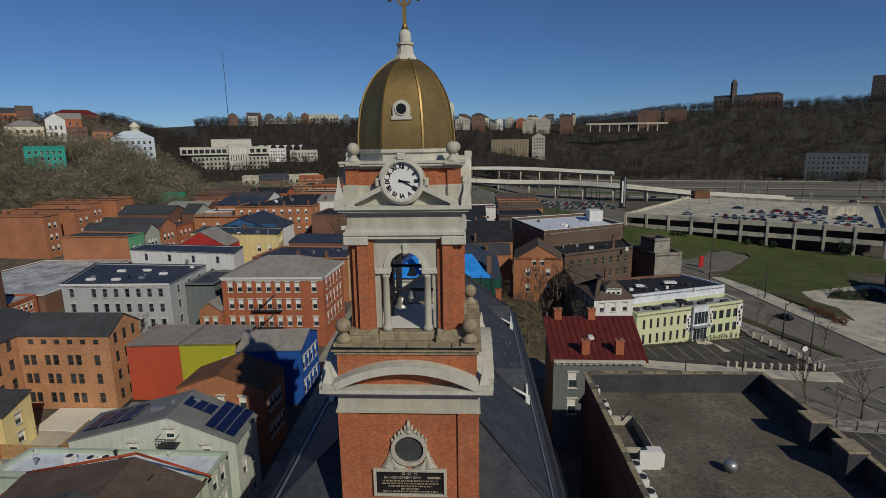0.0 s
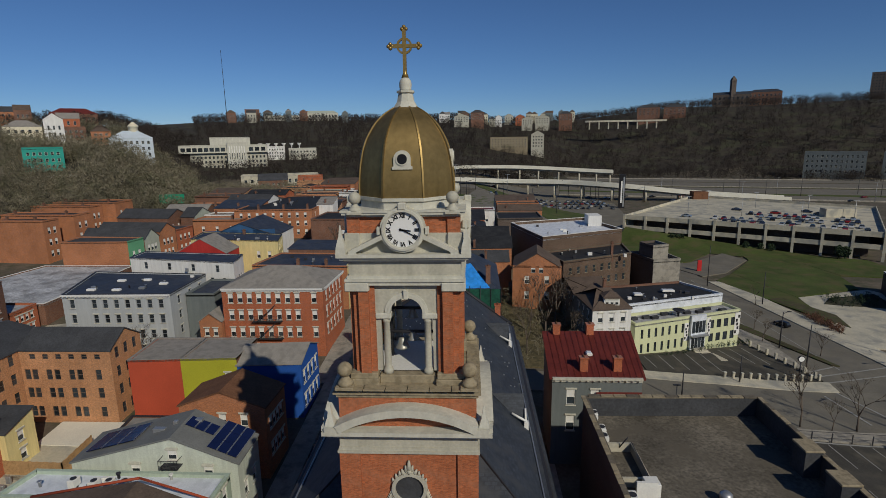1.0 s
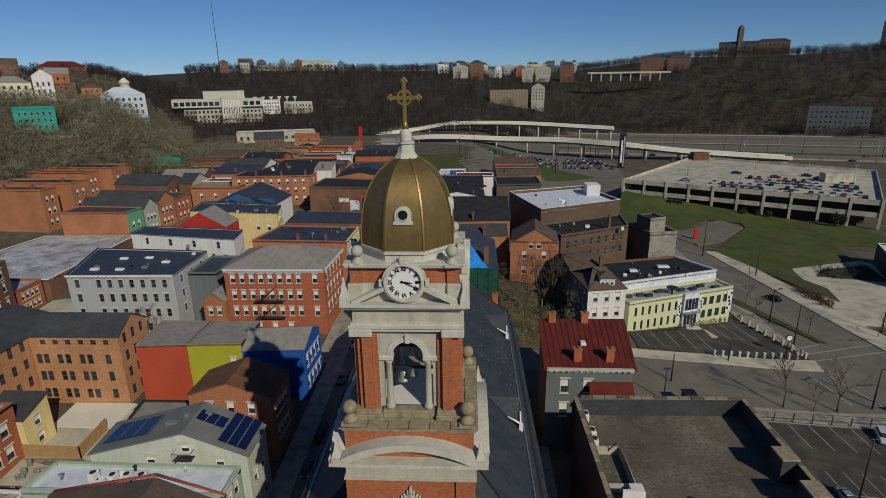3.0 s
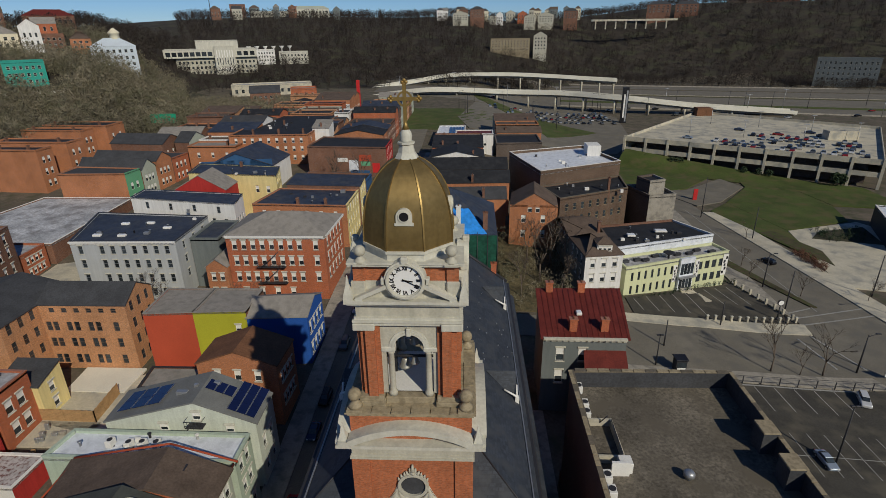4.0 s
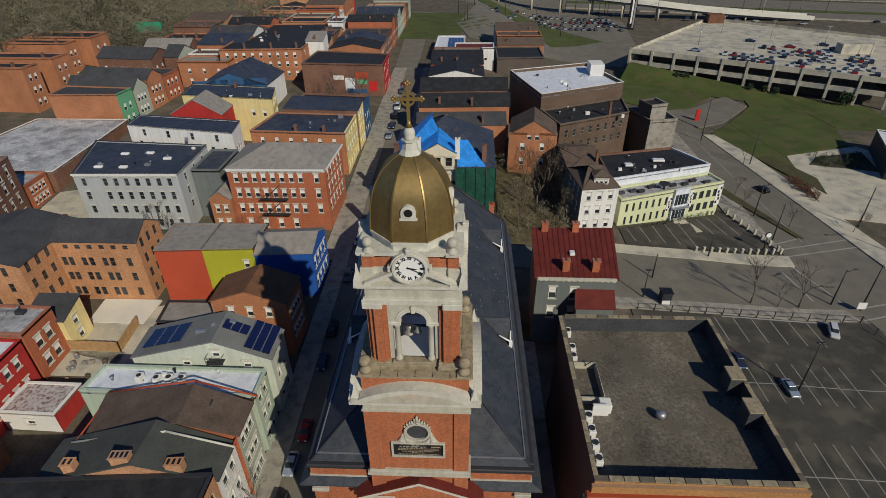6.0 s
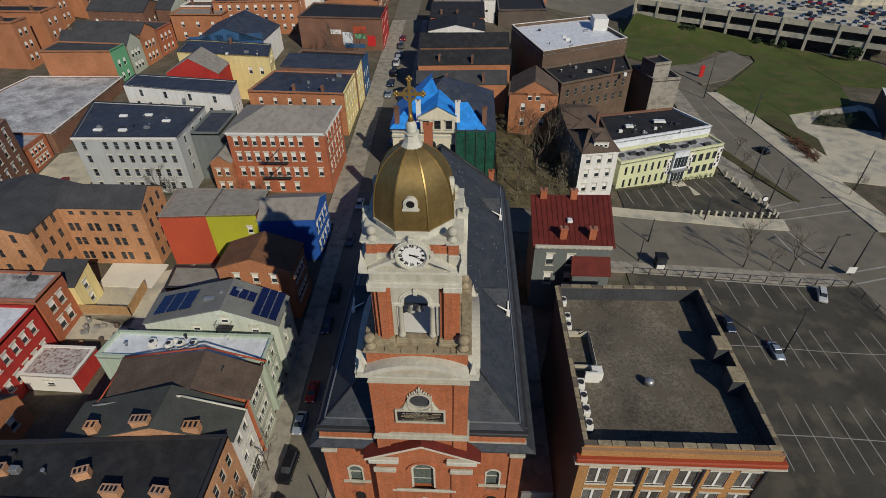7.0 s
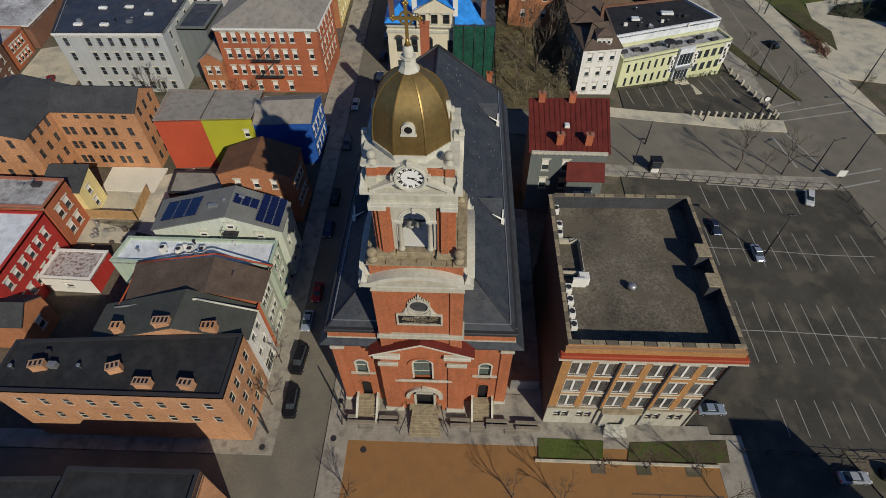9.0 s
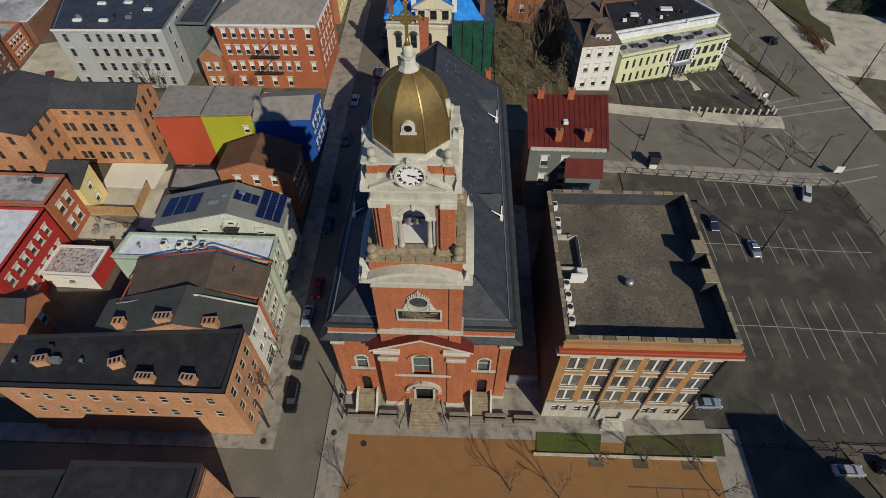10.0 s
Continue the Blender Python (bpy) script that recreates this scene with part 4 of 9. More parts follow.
    for sx in (-1, 1):
        stairs(sx * 6.35, 0.95, FY - 0.5, 1.3, 7)
        bx("landing", stone_old, e, sx * 6.35 - 0.95, sx * 6.35 + 0.95, FY - 0.5, FY, -0.2, 1.32)
        for o in (-1.1, 1.1):
            bm = bmesh.new()
            q = [(FY, 0.0), (FY, 1.75), (FY - 0.6, 1.75), (FY - 2.8, 0.45), (FY - 2.8, 0.0)]
            xa = sx * 6.35 + o - 0.12
            a = [bm.verts.new((xa, yy, zz)) for yy, zz in q]
            b = [bm.verts.new((xa + 0.24, yy, zz)) for yy, zz in q]
            bm.faces.new(a)
            bm.faces.new(list(reversed(b)))
            for i in range(5):
                bm.faces.new((a[i], b[i], b[(i + 1) % 5], a[(i + 1) % 5]))
            bmesh.ops.recalc_face_normals(bm, faces=bm.faces)
            part("stair_cheek", bm, stone_pale, e)
        bm = bmesh.new()
        q = [Vector((CX + sx * 1.75, y1 - 0.5, 1.5)), Vector((CX + sx * 2.1, y1 - 1.9, 0.9)), Vector((CX + sx * 2.6, y1 - 3.0, 0.25))]
        for a, b in zip(q, q[1:]):
            tube(bm, a + Vector((0, 0, 0.95)), b + Vector((0, 0, 0.95)), 0.05, 0.05)
        for a in q:
            tube(bm, a - Vector((0, 0, 0.3)), a + Vector((0, 0, 0.95)), 0.035, 0.035)
        part("handrail", bm, metal_dark, e)
    # ---- tower shaft ----
    band("tower_shaft", B, e, 3.62, 11.0, 22.3)
    for sx in (-1, 1):
        for sy in (-1, 1):
            x, y = CX + sx * 3.2, TY + sy * 3.2
            bx("corner_pier", B, e, x - 0.56, x + 0.56, y - 0.56, y + 0.56, 11.0, 22.3)
    band("tower_base_moulding", S, e, 3.7, 15.2, 15.75, ((0.25, 0.5), (0.1, 0.5)))
    band("tower_frieze", S, e, 3.72, 22.3, 23.35, ((0.12, 0.14), (0.04, 0.2), (0.0, 0.54), (0.1, 0.12)))
    band("tower_cornice", stone_pale, e, 3.85, 23.35, 23.9, ((0.15, 0.3), (0.4, 0.3), (0.62, 0.4)))
    # segmental pediments on the four sides
    for kq in range(4):
        bm = bmesh.new()
        R, half = 7.6, 3.75
        czz = 25.25 - R
        a1 = math.degrees(math.acos(half / R))
        arch_ring(bm, CX, TY - 4.55, TY - 3.4, czz, R - 0.42, R, a1, 180 - a1, 20)
        for sx in (-1, 1):
            box(bm, CX + sx * 3.9 - 0.42, CX + sx * 3.9 + 0.42, TY - 4.5, TY - 3.4, 23.9, 24.15)
            q = [(CX + sx * 4.4, 23.9), (CX + sx * 4.4, 24.5), (CX + sx * 4.1, 25.1), (CX + sx * 3.75, 24.2), (CX + sx * 3.75, 23.9)]
        part("segmental_pediment", turned(bm, kq), stone_pale, e)
        bm = bmesh.new()
        n = 20
        pts = [(CX - 3.5, 23.9), (CX + 3.5, 23.9)] + [(CX + (R - 0.42) * math.cos(radians(a1 + (180 - 2 * a1) * i / n)), czz + (R - 0.42) * math.sin(radians(a1 + (180 - 2 * a1) * i / n))) for i in range(n + 1)]
        bm.faces.new([bm.verts.new((x, TY - 3.75, z)) for x, z in pts])
        part("pediment_field", turned(bm, kq), B, e)
        for sx in (-1, 1) if kq % 2 == 0 else ():
            bm = bmesh.new()
            lathe(bm, [(0.42, 23.9), (0.36, 24.25), (0.2, 24.6), (0.04, 25.3)], CX + sx * 4.05, TY - 4.05, 4, math.pi / 4, smooth_=False)
            part("acroterion", turned(bm, kq), stone_pale, e)
    band("tower_attic", B, e, 3.66, 23.9, 25.55)
    band("tower_ledge", stone_old, e, 3.7, 25.55, 26.15, ((0.06, 0.35), (0.2, 0.25), (0.12, 0.4)), "weathered sandstone ledge of the belfry")
    for sx in (-1, 1):
        for i in range(6):
            bx("ledge_slab", stone_old, e, CX - 3.4 + i * 1.15, CX - 3.4 + i * 1.15 + 1.1, TY + sx * 3.4 - 0.3, TY + sx * 3.4 + 0.3, 26.15, 26.19 + 0.03 * (i % 2))
            bx("ledge_slab", stone_old, e, CX + sx * 3.4 - 0.3, CX + sx * 3.4 + 0.3, TY - 3.0 + i * 1.02, TY - 3.0 + i * 1.02 + 0.98, 26.15, 26.19 + 0.03 * ((i + 1) % 2))
    def urn(x, y, z, s, name):
        bm = bmesh.new()
        box(bm, x - 0.42 * s, x + 0.42 * s, y - 0.42 * s, y + 0.42 * s, z, z + 0.16 * s, bevel=0.02)
        lathe(bm, [(0.38 * s, z + 0.16 * s), (0.36 * s, z + 0.3 * s), (0.24 * s, z + 0.42 * s), (0.16 * s, z + 0.56 * s), (0.17 * s, z + 0.6 * s)], x, y, 14)
        part(name, bm, stone_old if s > 0.95 else S, e)
        bm = bmesh.new()
        lathe(bm, [(0.36 * s * math.sin(a), z + 0.9 * s - 0.36 * s * math.cos(a)) for a in [0.15 + i * 0.285 for i in range(11)]], x, y, 16)
        part("ball_finial", bm, stone_old if s > 0.95 else S, e)
    for sx in (-1, 1):
        for sy in (-1, 1):
            urn(CX + sx * 3.25, TY + sy * 3.25, 26.15, 1.12, "finial_base")
    # ---- belfry: four corner piers, arches, columns, bells ----
    zb, zt = 26.8, 31.6
    band("belfry_floor", paint_white, e, 2.2, 26.15, 26.62)
    for sx in (-1, 1):
        for sy in (-1, 1):
            ob = bmesh.new()
            x0, x1 = sorted((CX + sx * 1.62, CX + sx * 2.72))
            y0, y1b = sorted((TY + sy * 1.62, TY + sy * 2.72))
            box(ob, x0, x1, y0, y1b, zb, zt)
            part("belfry_pier", ob, B, e)
            for a in range(2):
                ob = bmesh.new()
                if a:
                    box(ob, *sorted((CX + sx * 1.9, CX + sx * 2.42)), *sorted((TY + sy * 2.7, TY + sy * 2.96)), zb, zt)
                else:
                    box(ob, *sorted((CX + sx * 2.7, CX + sx * 2.96)), *sorted((TY + sy * 1.9, TY + sy * 2.42)), zb, zt)
                part("pier_pilaster", ob, B, e)
            ob = bmesh.new()
            box(ob, *sorted((CX + sx * 1.5, CX + sx * 3.08)), *sorted((TY + sy * 1.5, TY + sy * 3.08)), 26.15, 26.5, bevel=0.03)
            box(ob, *sorted((CX + sx * 1.56, CX + sx * 3.02)), *sorted((TY + sy * 1.56, TY + sy * 3.02)), 26.5, 26.82, bevel=0.03)
            part("pier_base", ob, stone_old, e)
    for kq in range(4):
        bm = bmesh.new()
        arch_wall(bm, CX, TY - 2.62, TY - 2.2, CX - 1.62, CX + 1.62, 30.0, zt, 0.84, 30.02)
        box(bm, CX - 1.62, CX - 1.36, TY - 2.55, TY - 2.2, zb, 30.0)
        box(bm, CX + 1.36, CX + 1.62, TY - 2.55, TY - 2.2, zb, 30.0)
        part("arch_panel", turned(bm, kq), S, e)
        bm = bmesh.new()
        arch_ring(bm, CX, TY - 2.72, TY - 2.6, 30.02, 0.84, 1.0)
        arch_ring(bm, CX, TY - 2.68, TY - 2.6, 30.02, 1.0, 1.14)
        box(bm, CX - 0.13, CX + 0.13, TY - 2.82, TY - 2.6, 30.8, 31.3, bevel=0.03)
        part("archivolt", turned(bm, kq), stone_pale, e)
        bm = bmesh.new()
        box(bm, CX - 1.62, CX - 0.8, TY - 2.72, TY - 2.2, 29.72, 30.02, bevel=0.04)
        box(bm, CX + 0.8, CX + 1.62, TY - 2.72, TY - 2.2, 29.72, 30.02, bevel=0.04)
        part("impost", turned(bm, kq), stone_pale, e)
        for sx in (-1, 1):
            bm = bmesh.new()
            lathe(bm, [(0.27, zb - 0.18), (0.27, zb + 0.02), (0.22, zb + 0.12), (0.19, zb + 0.2), (0.185, 28.2), (0.165, 29.45), (0.2, 29.5), (0.25, 29.72)], CX + sx * 1.08, TY - 2.42, 14)
            part("column", turned(bm, kq), S, e)
        bm = bmesh.new()
        box(bm, CX - 1.5, CX + 1.5, TY - 2.75, TY - 2.1, 26.15, 26.62, bevel=0.03)
        part("arch_sill", turned(bm, kq), stone_old, e)
        # broken pediment
        for sx in (-1, 1):
            bm = bmesh.new()
            q = [(CX + sx * 2.75, 33.3), (CX + sx * 2.75, 33.45), (CX + sx * 0.9, 34.35), (CX + sx * 0.9, 34.1), (CX + sx * 2.35, 33.4), (CX + sx * 2.35, 33.3)]
            a = [bm.verts.new((x, TY - 3.32, z)) for x, z in q]
            b = [bm.verts.new((x, TY - 2.8, z)) for x, z in q]
            bm.faces.new(a)
            bm.faces.new(list(reversed(b)))
            for i in range(6):
                bm.faces.new((a[i], b[i], b[(i + 1) % 6], a[(i + 1) % 6]))
            bmesh.ops.recalc_face_normals(bm, faces=bm.faces)
            part("raking_moulding", turned(bm, kq), stone_pale, e)
    band("belfry_soffit", S, e, 2.6, 31.58, 31.75)
    band("belfry_architrave", stone_pale, e, 2.9, 31.6, 32.1, ((0.06, 0.4), (0.16, 0.3), (0.06, 0.3)))
    for sx in (-1, 1):
        for sy in (-1, 1):
            ob = bmesh.new()
            box(ob, *sorted((CX + sx * 1.85, CX + sx * 3.08)), *sorted((TY + sy * 1.85, TY + sy * 3.08)), 31.3, 31.75, bevel=0.04)
            part("pier_capital", ob, stone_pale, e)
            ob = bmesh.new()
            box(ob, *sorted((CX + sx * 2.2, CX + sx * 2.98)), *sorted((TY + sy * 2.2, TY + sy * 2.98)), 33.3, 34.3, bevel=0.04)
            part("corner_block", ob, S, e)
            ob = bmesh.new()
            lathe(ob, [(0.36, 33.3), (0.3, 33.7), (0.12, 34.2), (0.03, 34.75)], CX + sx * 3.12, TY + sy * 3.12, 4, math.pi / 4, smooth_=False)
            part("acroterion", ob, stone_pale, e)
    band("belfry_frieze", S, e, 2.86, 32.1, 32.85)
    band("belfry_cornice", stone_pale, e, 2.95, 32.85, 33.3, ((0.1, 0.3), (0.28, 0.3), (0.42, 0.4)))
    band("clock_stage_base", S, e, 2.78, 33.3, 34.27)
    band("clock_stage", B, e, 2.7, 34.27, 35.12)
    for sx in (-1, 1):
        for sy in (-1, 1):
            ob = bmesh.new()
            box(ob, *sorted((CX + sx * 2.2, CX + sx * 2.84)), *sorted((TY + sy * 2.2, TY + sy * 2.84)), 34.27, 35.12)
            part("clock_stage_pier", ob, B, e)
            urn(CX + sx * 2.42, TY + sy * 2.42, 35.45, 0.88, "finial_base")
    band("clock_cornice", stone_pale, e, 2.75, 35.1, 35.45, ((0.1, 0.35), (0.3, 0.35), (0.36, 0.3)))
    # drum, dome
    c8 = 1 / math.cos(math.pi / 8)
    bm = bmesh.new()
    lathe(bm, [(2.5 * c8, 35.42), (2.5 * c8, 35.62), (2.38 * c8, 35.66), (2.38 * c8, 36.0), (2.5 * c8, 36.06), (2.5 * c8, 36.22)], CX, TY, 8, math.pi / 8, smooth_=False)
    part("drum", bm, stone_pale, e)
    prof = [(2.43, 36.2), (2.42, 36.75), (2.37, 37.4), (2.28, 38.04), (2.13, 38.7), (1.88, 39.3), (1.47, 39.95), (0.98, 40.42), (0.55, 40.7)]
    fine_prof = []
    for i in range(len(prof) - 1):
        p0, p1, p2, p3 = [Vector(prof[max(0, min(len(prof) - 1, i + k))]) for k in (-1, 0, 1, 2)]
        for j in range(4):
            f = j / 4
            q = 0.5 * (2 * p1 + (p2 - p0) * f + (2 * p0 - 5 * p1 + 4 * p2 - p3) * f * f + (3 * p1 - 3 * p2 + p3 - p0) * f ** 3)
            fine_prof.append((q.x, q.y))
    prof = fine_prof + [prof[-1]]
    bm = bmesh.new()
    lathe(bm, [(r * c8, z) for r, z in prof], CX, TY, 8, math.pi / 8, smooth_=False)
    dome = part("dome", bm, gold, e, "dull gilded eight-sided dome")
    for i in range(8):
        bm = bmesh.new()
        a = math.pi / 8 + i * math.pi / 4
        d, sd = Vector((math.cos(a), math.sin(a), 0)), Vector((-math.sin(a), math.cos(a), 0)) * 0.045
        rows_ = []
        for r, z in prof:
            p = Vector((CX, TY, z)) + d * (r * c8)
            rows_.append([bm.verts.new(p + o) for o in (-sd - d * 0.04, -sd + d * 0.05, sd + d * 0.05, sd - d * 0.04)])
        for u, v in zip(rows_, rows_[1:]):
            for q in range(3):
                bm.faces.new((u[q], u[q + 1], v[q + 1], v[q]))
        bmesh.ops.recalc_face_normals(bm, faces=bm.faces)
        part("dome_rib", bm, gold, dome)
    for kq in range(4):
        bm = bmesh.new()
        yy = TY - 2.42
        n = 14
        ring = [(CX - 0.5, 37.62), (CX + 0.5, 37.62), (CX + 0.5, 37.76), (CX + 0.42, 37.78)] + [(CX + 0.42 * math.cos(math.pi * i / n), 38.12 + 0.42 * math.sin(math.pi * i / n)) for i in range(n + 1)] + [(CX - 0.42, 37.78), (CX - 0.5, 37.76)]
        f = [bm.verts.new((x, yy, z)) for x, z in ring]
        g = [bm.verts.new((x, yy + 0.6, z)) for x, z in ring]
        bm.faces.new(f)
        for i in range(len(ring)):
            k = (i + 1) % len(ring)
            bm.faces.new((f[i], g[i], g[k], f[k]))
        bmesh.ops.recalc_face_normals(bm, faces=bm.faces)
        arch_ring(bm, CX, yy - 0.05, yy + 0.02, 38.12, 0.25, 0.31, 0, 360, 20)
        oc = part("oculus", turned(bm, kq), stone_pale, dome, "small round dormer window in an arched pale frame")
        bm = bmesh.new()
        lathe(bm, [(0.25, 0.0), (0.25, 0.02)], 0, 0, 18)
        bmesh.ops.transform(bm, matrix=Matrix.Translation((CX, yy - 0.006, 38.12)) @ Matrix.Rotation(math.pi / 2, 4, "X"), verts=bm.verts)
        part("oculus_glass", turned(bm, kq), black_face, oc)
    bm = bmesh.new()
    lathe(bm, [(0.62 * c8, 40.66), (0.44 * c8, 40.95), (0.36 * c8, 41.35), (0.44 * c8, 41.4), (0.44 * c8, 41.5)], CX, TY, 8, math.pi / 8, smooth_=False)
    lathe(bm, [(0.33, 41.5), (0.3, 41.6), (0.33, 41.8), (0.29, 42.0), (0.18, 42.14), (0.05, 42.2)], CX, TY, 16)
    part("lantern_cap", bm, stone_pale, e, "pale stone cap below the cross")
    bm = bmesh.new()
    w = 0.09
    box(bm, CX - w, CX + w, TY - w, TY + w, 42.1, 44.45)
    box(bm, CX - 0.66, CX + 0.66, TY - w * 0.9, TY + w * 0.9, 43.6, 43.78)
    arch_ring(bm, CX, TY - 0.07, TY + 0.07, 43.69, 0.3, 0.4, 0, 360, 24)
    for dx, dz in ((-0.72, 0), (0.72, 0), (0, 0.82)):
        for ox, oz in ((0.1, 0), (-0.1, 0), (0, 0.1), (0, -0.1)):
            lathe(bm, [(0.1 * math.sin(a), 43.69 + dz + oz - 0.1 * math.cos(a)) for a in (0.3, 0.8, 1.3, 1.8, 2.3, 2.8)], CX + dx + ox, TY, 8)
    lathe(bm, [(0.2, 42.15), (0.12, 42.35), (0.09, 42.6)], CX, TY, 10)
    part("cross", bm, gold_cross, e, "gilded cross with a ring and trefoil ends")
    # ---- clocks ----
    for kq in range(4):
        c = bmesh.new()
        yy = TY - 3.3
        arch_ring(c, CX, yy, TY - 2.7, 34.5, 0.86, 1.12, 0, 360, 40)
        arch_ring(c, CX, yy - 0.08, TY - 2.7, 34.5, 0.92, 1.02, 0, 360, 40)
        box(c, CX - 0.2, CX + 0.2, yy - 0.1, yy + 0.3, 35.5, 35.85, bevel=0.05)
        for sx in (-1, 1):
            box(c, CX + sx * 1.16 - 0.14, CX + sx * 1.16 + 0.14, yy, yy + 0.4, 34.25, 34.65, bevel=0.04)
        clock = part("clock", turned(c, kq), stone_pale, e, "round white clock with black numerals in a stone ring")
        c = bmesh.new()
        c.faces.new([c.verts.new((CX + 0.88 * math.cos(2 * math.pi * i / 40), yy + 0.1, 34.5 + 0.88 * math.sin(2 * math.pi * i / 40))) for i in range(40)])
        part("dial", turned(c, kq), white_face, clock)
        hd = bmesh.new()
        for deg, ln, wd in ((97, 0.42, 0.05), (117, 0.66, 0.035)):
            a = radians(90 - deg)
            d, nrm = Vector((math.cos(a), 0, math.sin(a))), Vector((-math.sin(a), 0, math.cos(a)))
            o = Vector((CX, yy + 0.05, 34.5))
            q = [o - d * 0.16 - nrm * wd, o + d * ln - nrm * wd * 0.5, o + d * ln + nrm * wd * 0.5, o - d * 0.16 + nrm * wd]
            f = [hd.verts.new(p) for p in q]
            g = [hd.verts.new(p + Vector((0, 0.02, 0))) for p in q]
            hd.faces.new(f)
            hd.faces.new(list(reversed(g)))
        part("pointer", turned(hd, kq), black_face, clock)
        for i, num in enumerate(("XII", "I", "II", "III", "IIII", "V", "VI", "VII", "VIII", "IX", "X", "XI")):
            if kq and kq != 1:
                break
            cu = bpy.data.curves.new("numeral", "FONT")
            cu.body, cu.size, cu.align_x, cu.align_y, cu.extrude = num, 0.3, "CENTER", "CENTER", 0.006
            cu.offset = 0.014
            tmp = new("numeral", cu)
            dg = bpy.context.evaluated_depsgraph_get()
            me = bpy.data.meshes.new_from_object(tmp.evaluated_get(dg))
            bpy.data.objects.remove(tmp)
            me.name = "numeral"
            me.materials.clear()
            me.materials.append(black_face)
            a = radians(-30 * i)
            m = Matrix.Translation((CX, yy + 0.085, 34.5)) @ Matrix.Rotation(math.pi / 2, 4, "X") @ Matrix.Rotation(a, 4, "Z") @ Matrix.Translation((0, 0.7, 0)) @ Matrix.Diagonal((0.75 if len(num) > 2 else 0.95, 1, 1, 1))
            c3 = Vector((CX, TY, 0))
            m = Matrix.Translation(c3) @ Matrix.Rotation(kq * math.pi / 2, 4, "Z") @ Matrix.Translation(-c3) @ m
            me.transform(m)
            part("numeral", me, None, clock)
    # ---- medallion and tablet on the shaft ----
    yy = TY - 3.62
    bm = bmesh.new()
    arch_ring(bm, CX, yy - 0.22, yy, 20.15, 0.78, 0.98, 0, 360, 32)
    md = part("medallion", bm, S, e, "carved stone medallion with leaf scrolls")
    bm = bmesh.new()
    bm.faces.new([bm.verts.new((CX + 0.8 * math.cos(2 * math.pi * i / 32), yy - 0.06, 20.15 + 0.8 * math.sin(2 * math.pi * i / 32))) for i in range(32)])
    part("medallion_field", bm, roof_charcoal, md)
    def leaf(p, q, r):
        bm = bmesh.new()
        p, q = Vector(p), Vector(q)
        mid = (p + q) / 2 + Vector((0, -0.05, -0.06))
        tube(bm, p, mid, r * 0.6, r, 6)
        tube(bm, mid, q, r, r * 0.35, 6)
        part("leaf", bm, S, md)
    for sx in (-1, 1):
        for i in range(9):
            u = i / 8
            leaf((CX + sx * (0.22 + 0.62 * u), yy - 0.07, 19.02 + 0.25 * u), (CX + sx * (1.52 - 0.5 * u), yy - 0.07, 19.08 + 1.0 * u ** 1.2), 0.11 - 0.03 * u)
        for a in (28, 44, 58):
            ca, sa = math.cos(radians(a)), math.sin(radians(a))
            leaf((CX + sx * 0.92 * ca, yy - 0.08, 20.15 + 0.92 * sa), (CX + sx * (1.12 * ca - 0.05), yy - 0.08, 20.25 + 1.12 * sa), 0.1)
        leaf((CX + sx * 0.2, yy - 0.1, 21.0), (CX + sx * 0.42, yy - 0.1, 21.32), 0.13)
        leaf((CX + sx * 0.1, yy - 0.1, 21.1), (CX + sx * 0.2, yy - 0.1, 21.55), 0.12)
    leaf((CX, yy - 0.12, 21.0), (CX, yy - 0.12, 21.85), 0.16)
    bm = bmesh.new()
    for x0, x1, z0, z1 in ((-2.0, -1.84, 17.3, 18.95), (1.84, 2.0, 17.3, 18.95), (-1.84, 1.84, 17.3, 17.45), (-1.84, 1.84, 18.8, 18.95)):
        box(bm, CX + x0, CX + x1, yy - 0.2, yy, z0, z1, bevel=0.02)
    tb = part("tablet", bm, S, e, "dark inscribed tablet in a cream stone frame")
    bm = bmesh.new()
    box(bm, CX - 1.84, CX + 1.84, yy - 0.07, yy, 17.45, 18.8)
    part("tablet_field", bm, black_face, tb)
    def words(text, x, z, size):
        cu = bpy.data.curves.new("lettering", "FONT")
        cu.body, cu.size, cu.align_x, cu.align_y, cu.extrude = text, size, "CENTER", "BOTTOM_BASELINE", 0.008
        tmp = new("lettering", cu)
        dg = bpy.context.evaluated_depsgraph_get()
        me = bpy.data.meshes.new_from_object(tmp.evaluated_get(dg))
        bpy.data.objects.remove(tmp)
        me.materials.clear()
        me.materials.append(S)
        me.transform(Matrix.Translation((CX + x, yy - 0.085, z)) @ Matrix.Rotation(math.pi / 2, 4, "X") @ Matrix.Diagonal((1.15, 1, 1, 1)))
        part("lettering", me, None, tb, "raised pale inscription: " + text)
    words("D. O. M.", 0, 18.57, 0.22)
    words("IN HONOREM DIVI", -0.42, 18.34, 0.21)
    random.seed(11)
    bm = bmesh.new()
    for r, half in enumerate((1.5, 1.55, 1.2, 0.5, 1.5)):
        z = 18.16 - r * 0.16
        x = -half
        while x < half:
            wd = random.uniform(0.05, 0.22)
            box(bm, CX + x, CX + min(half, x + wd), yy - 0.08, yy - 0.06, z, z + 0.08)
            x += wd + 0.05
    box(bm, CX + 0.95, CX + 1.65, yy - 0.08, yy - 0.06, 18.34, 18.47)
    part("inscription_bars", bm, stone_old, tb)
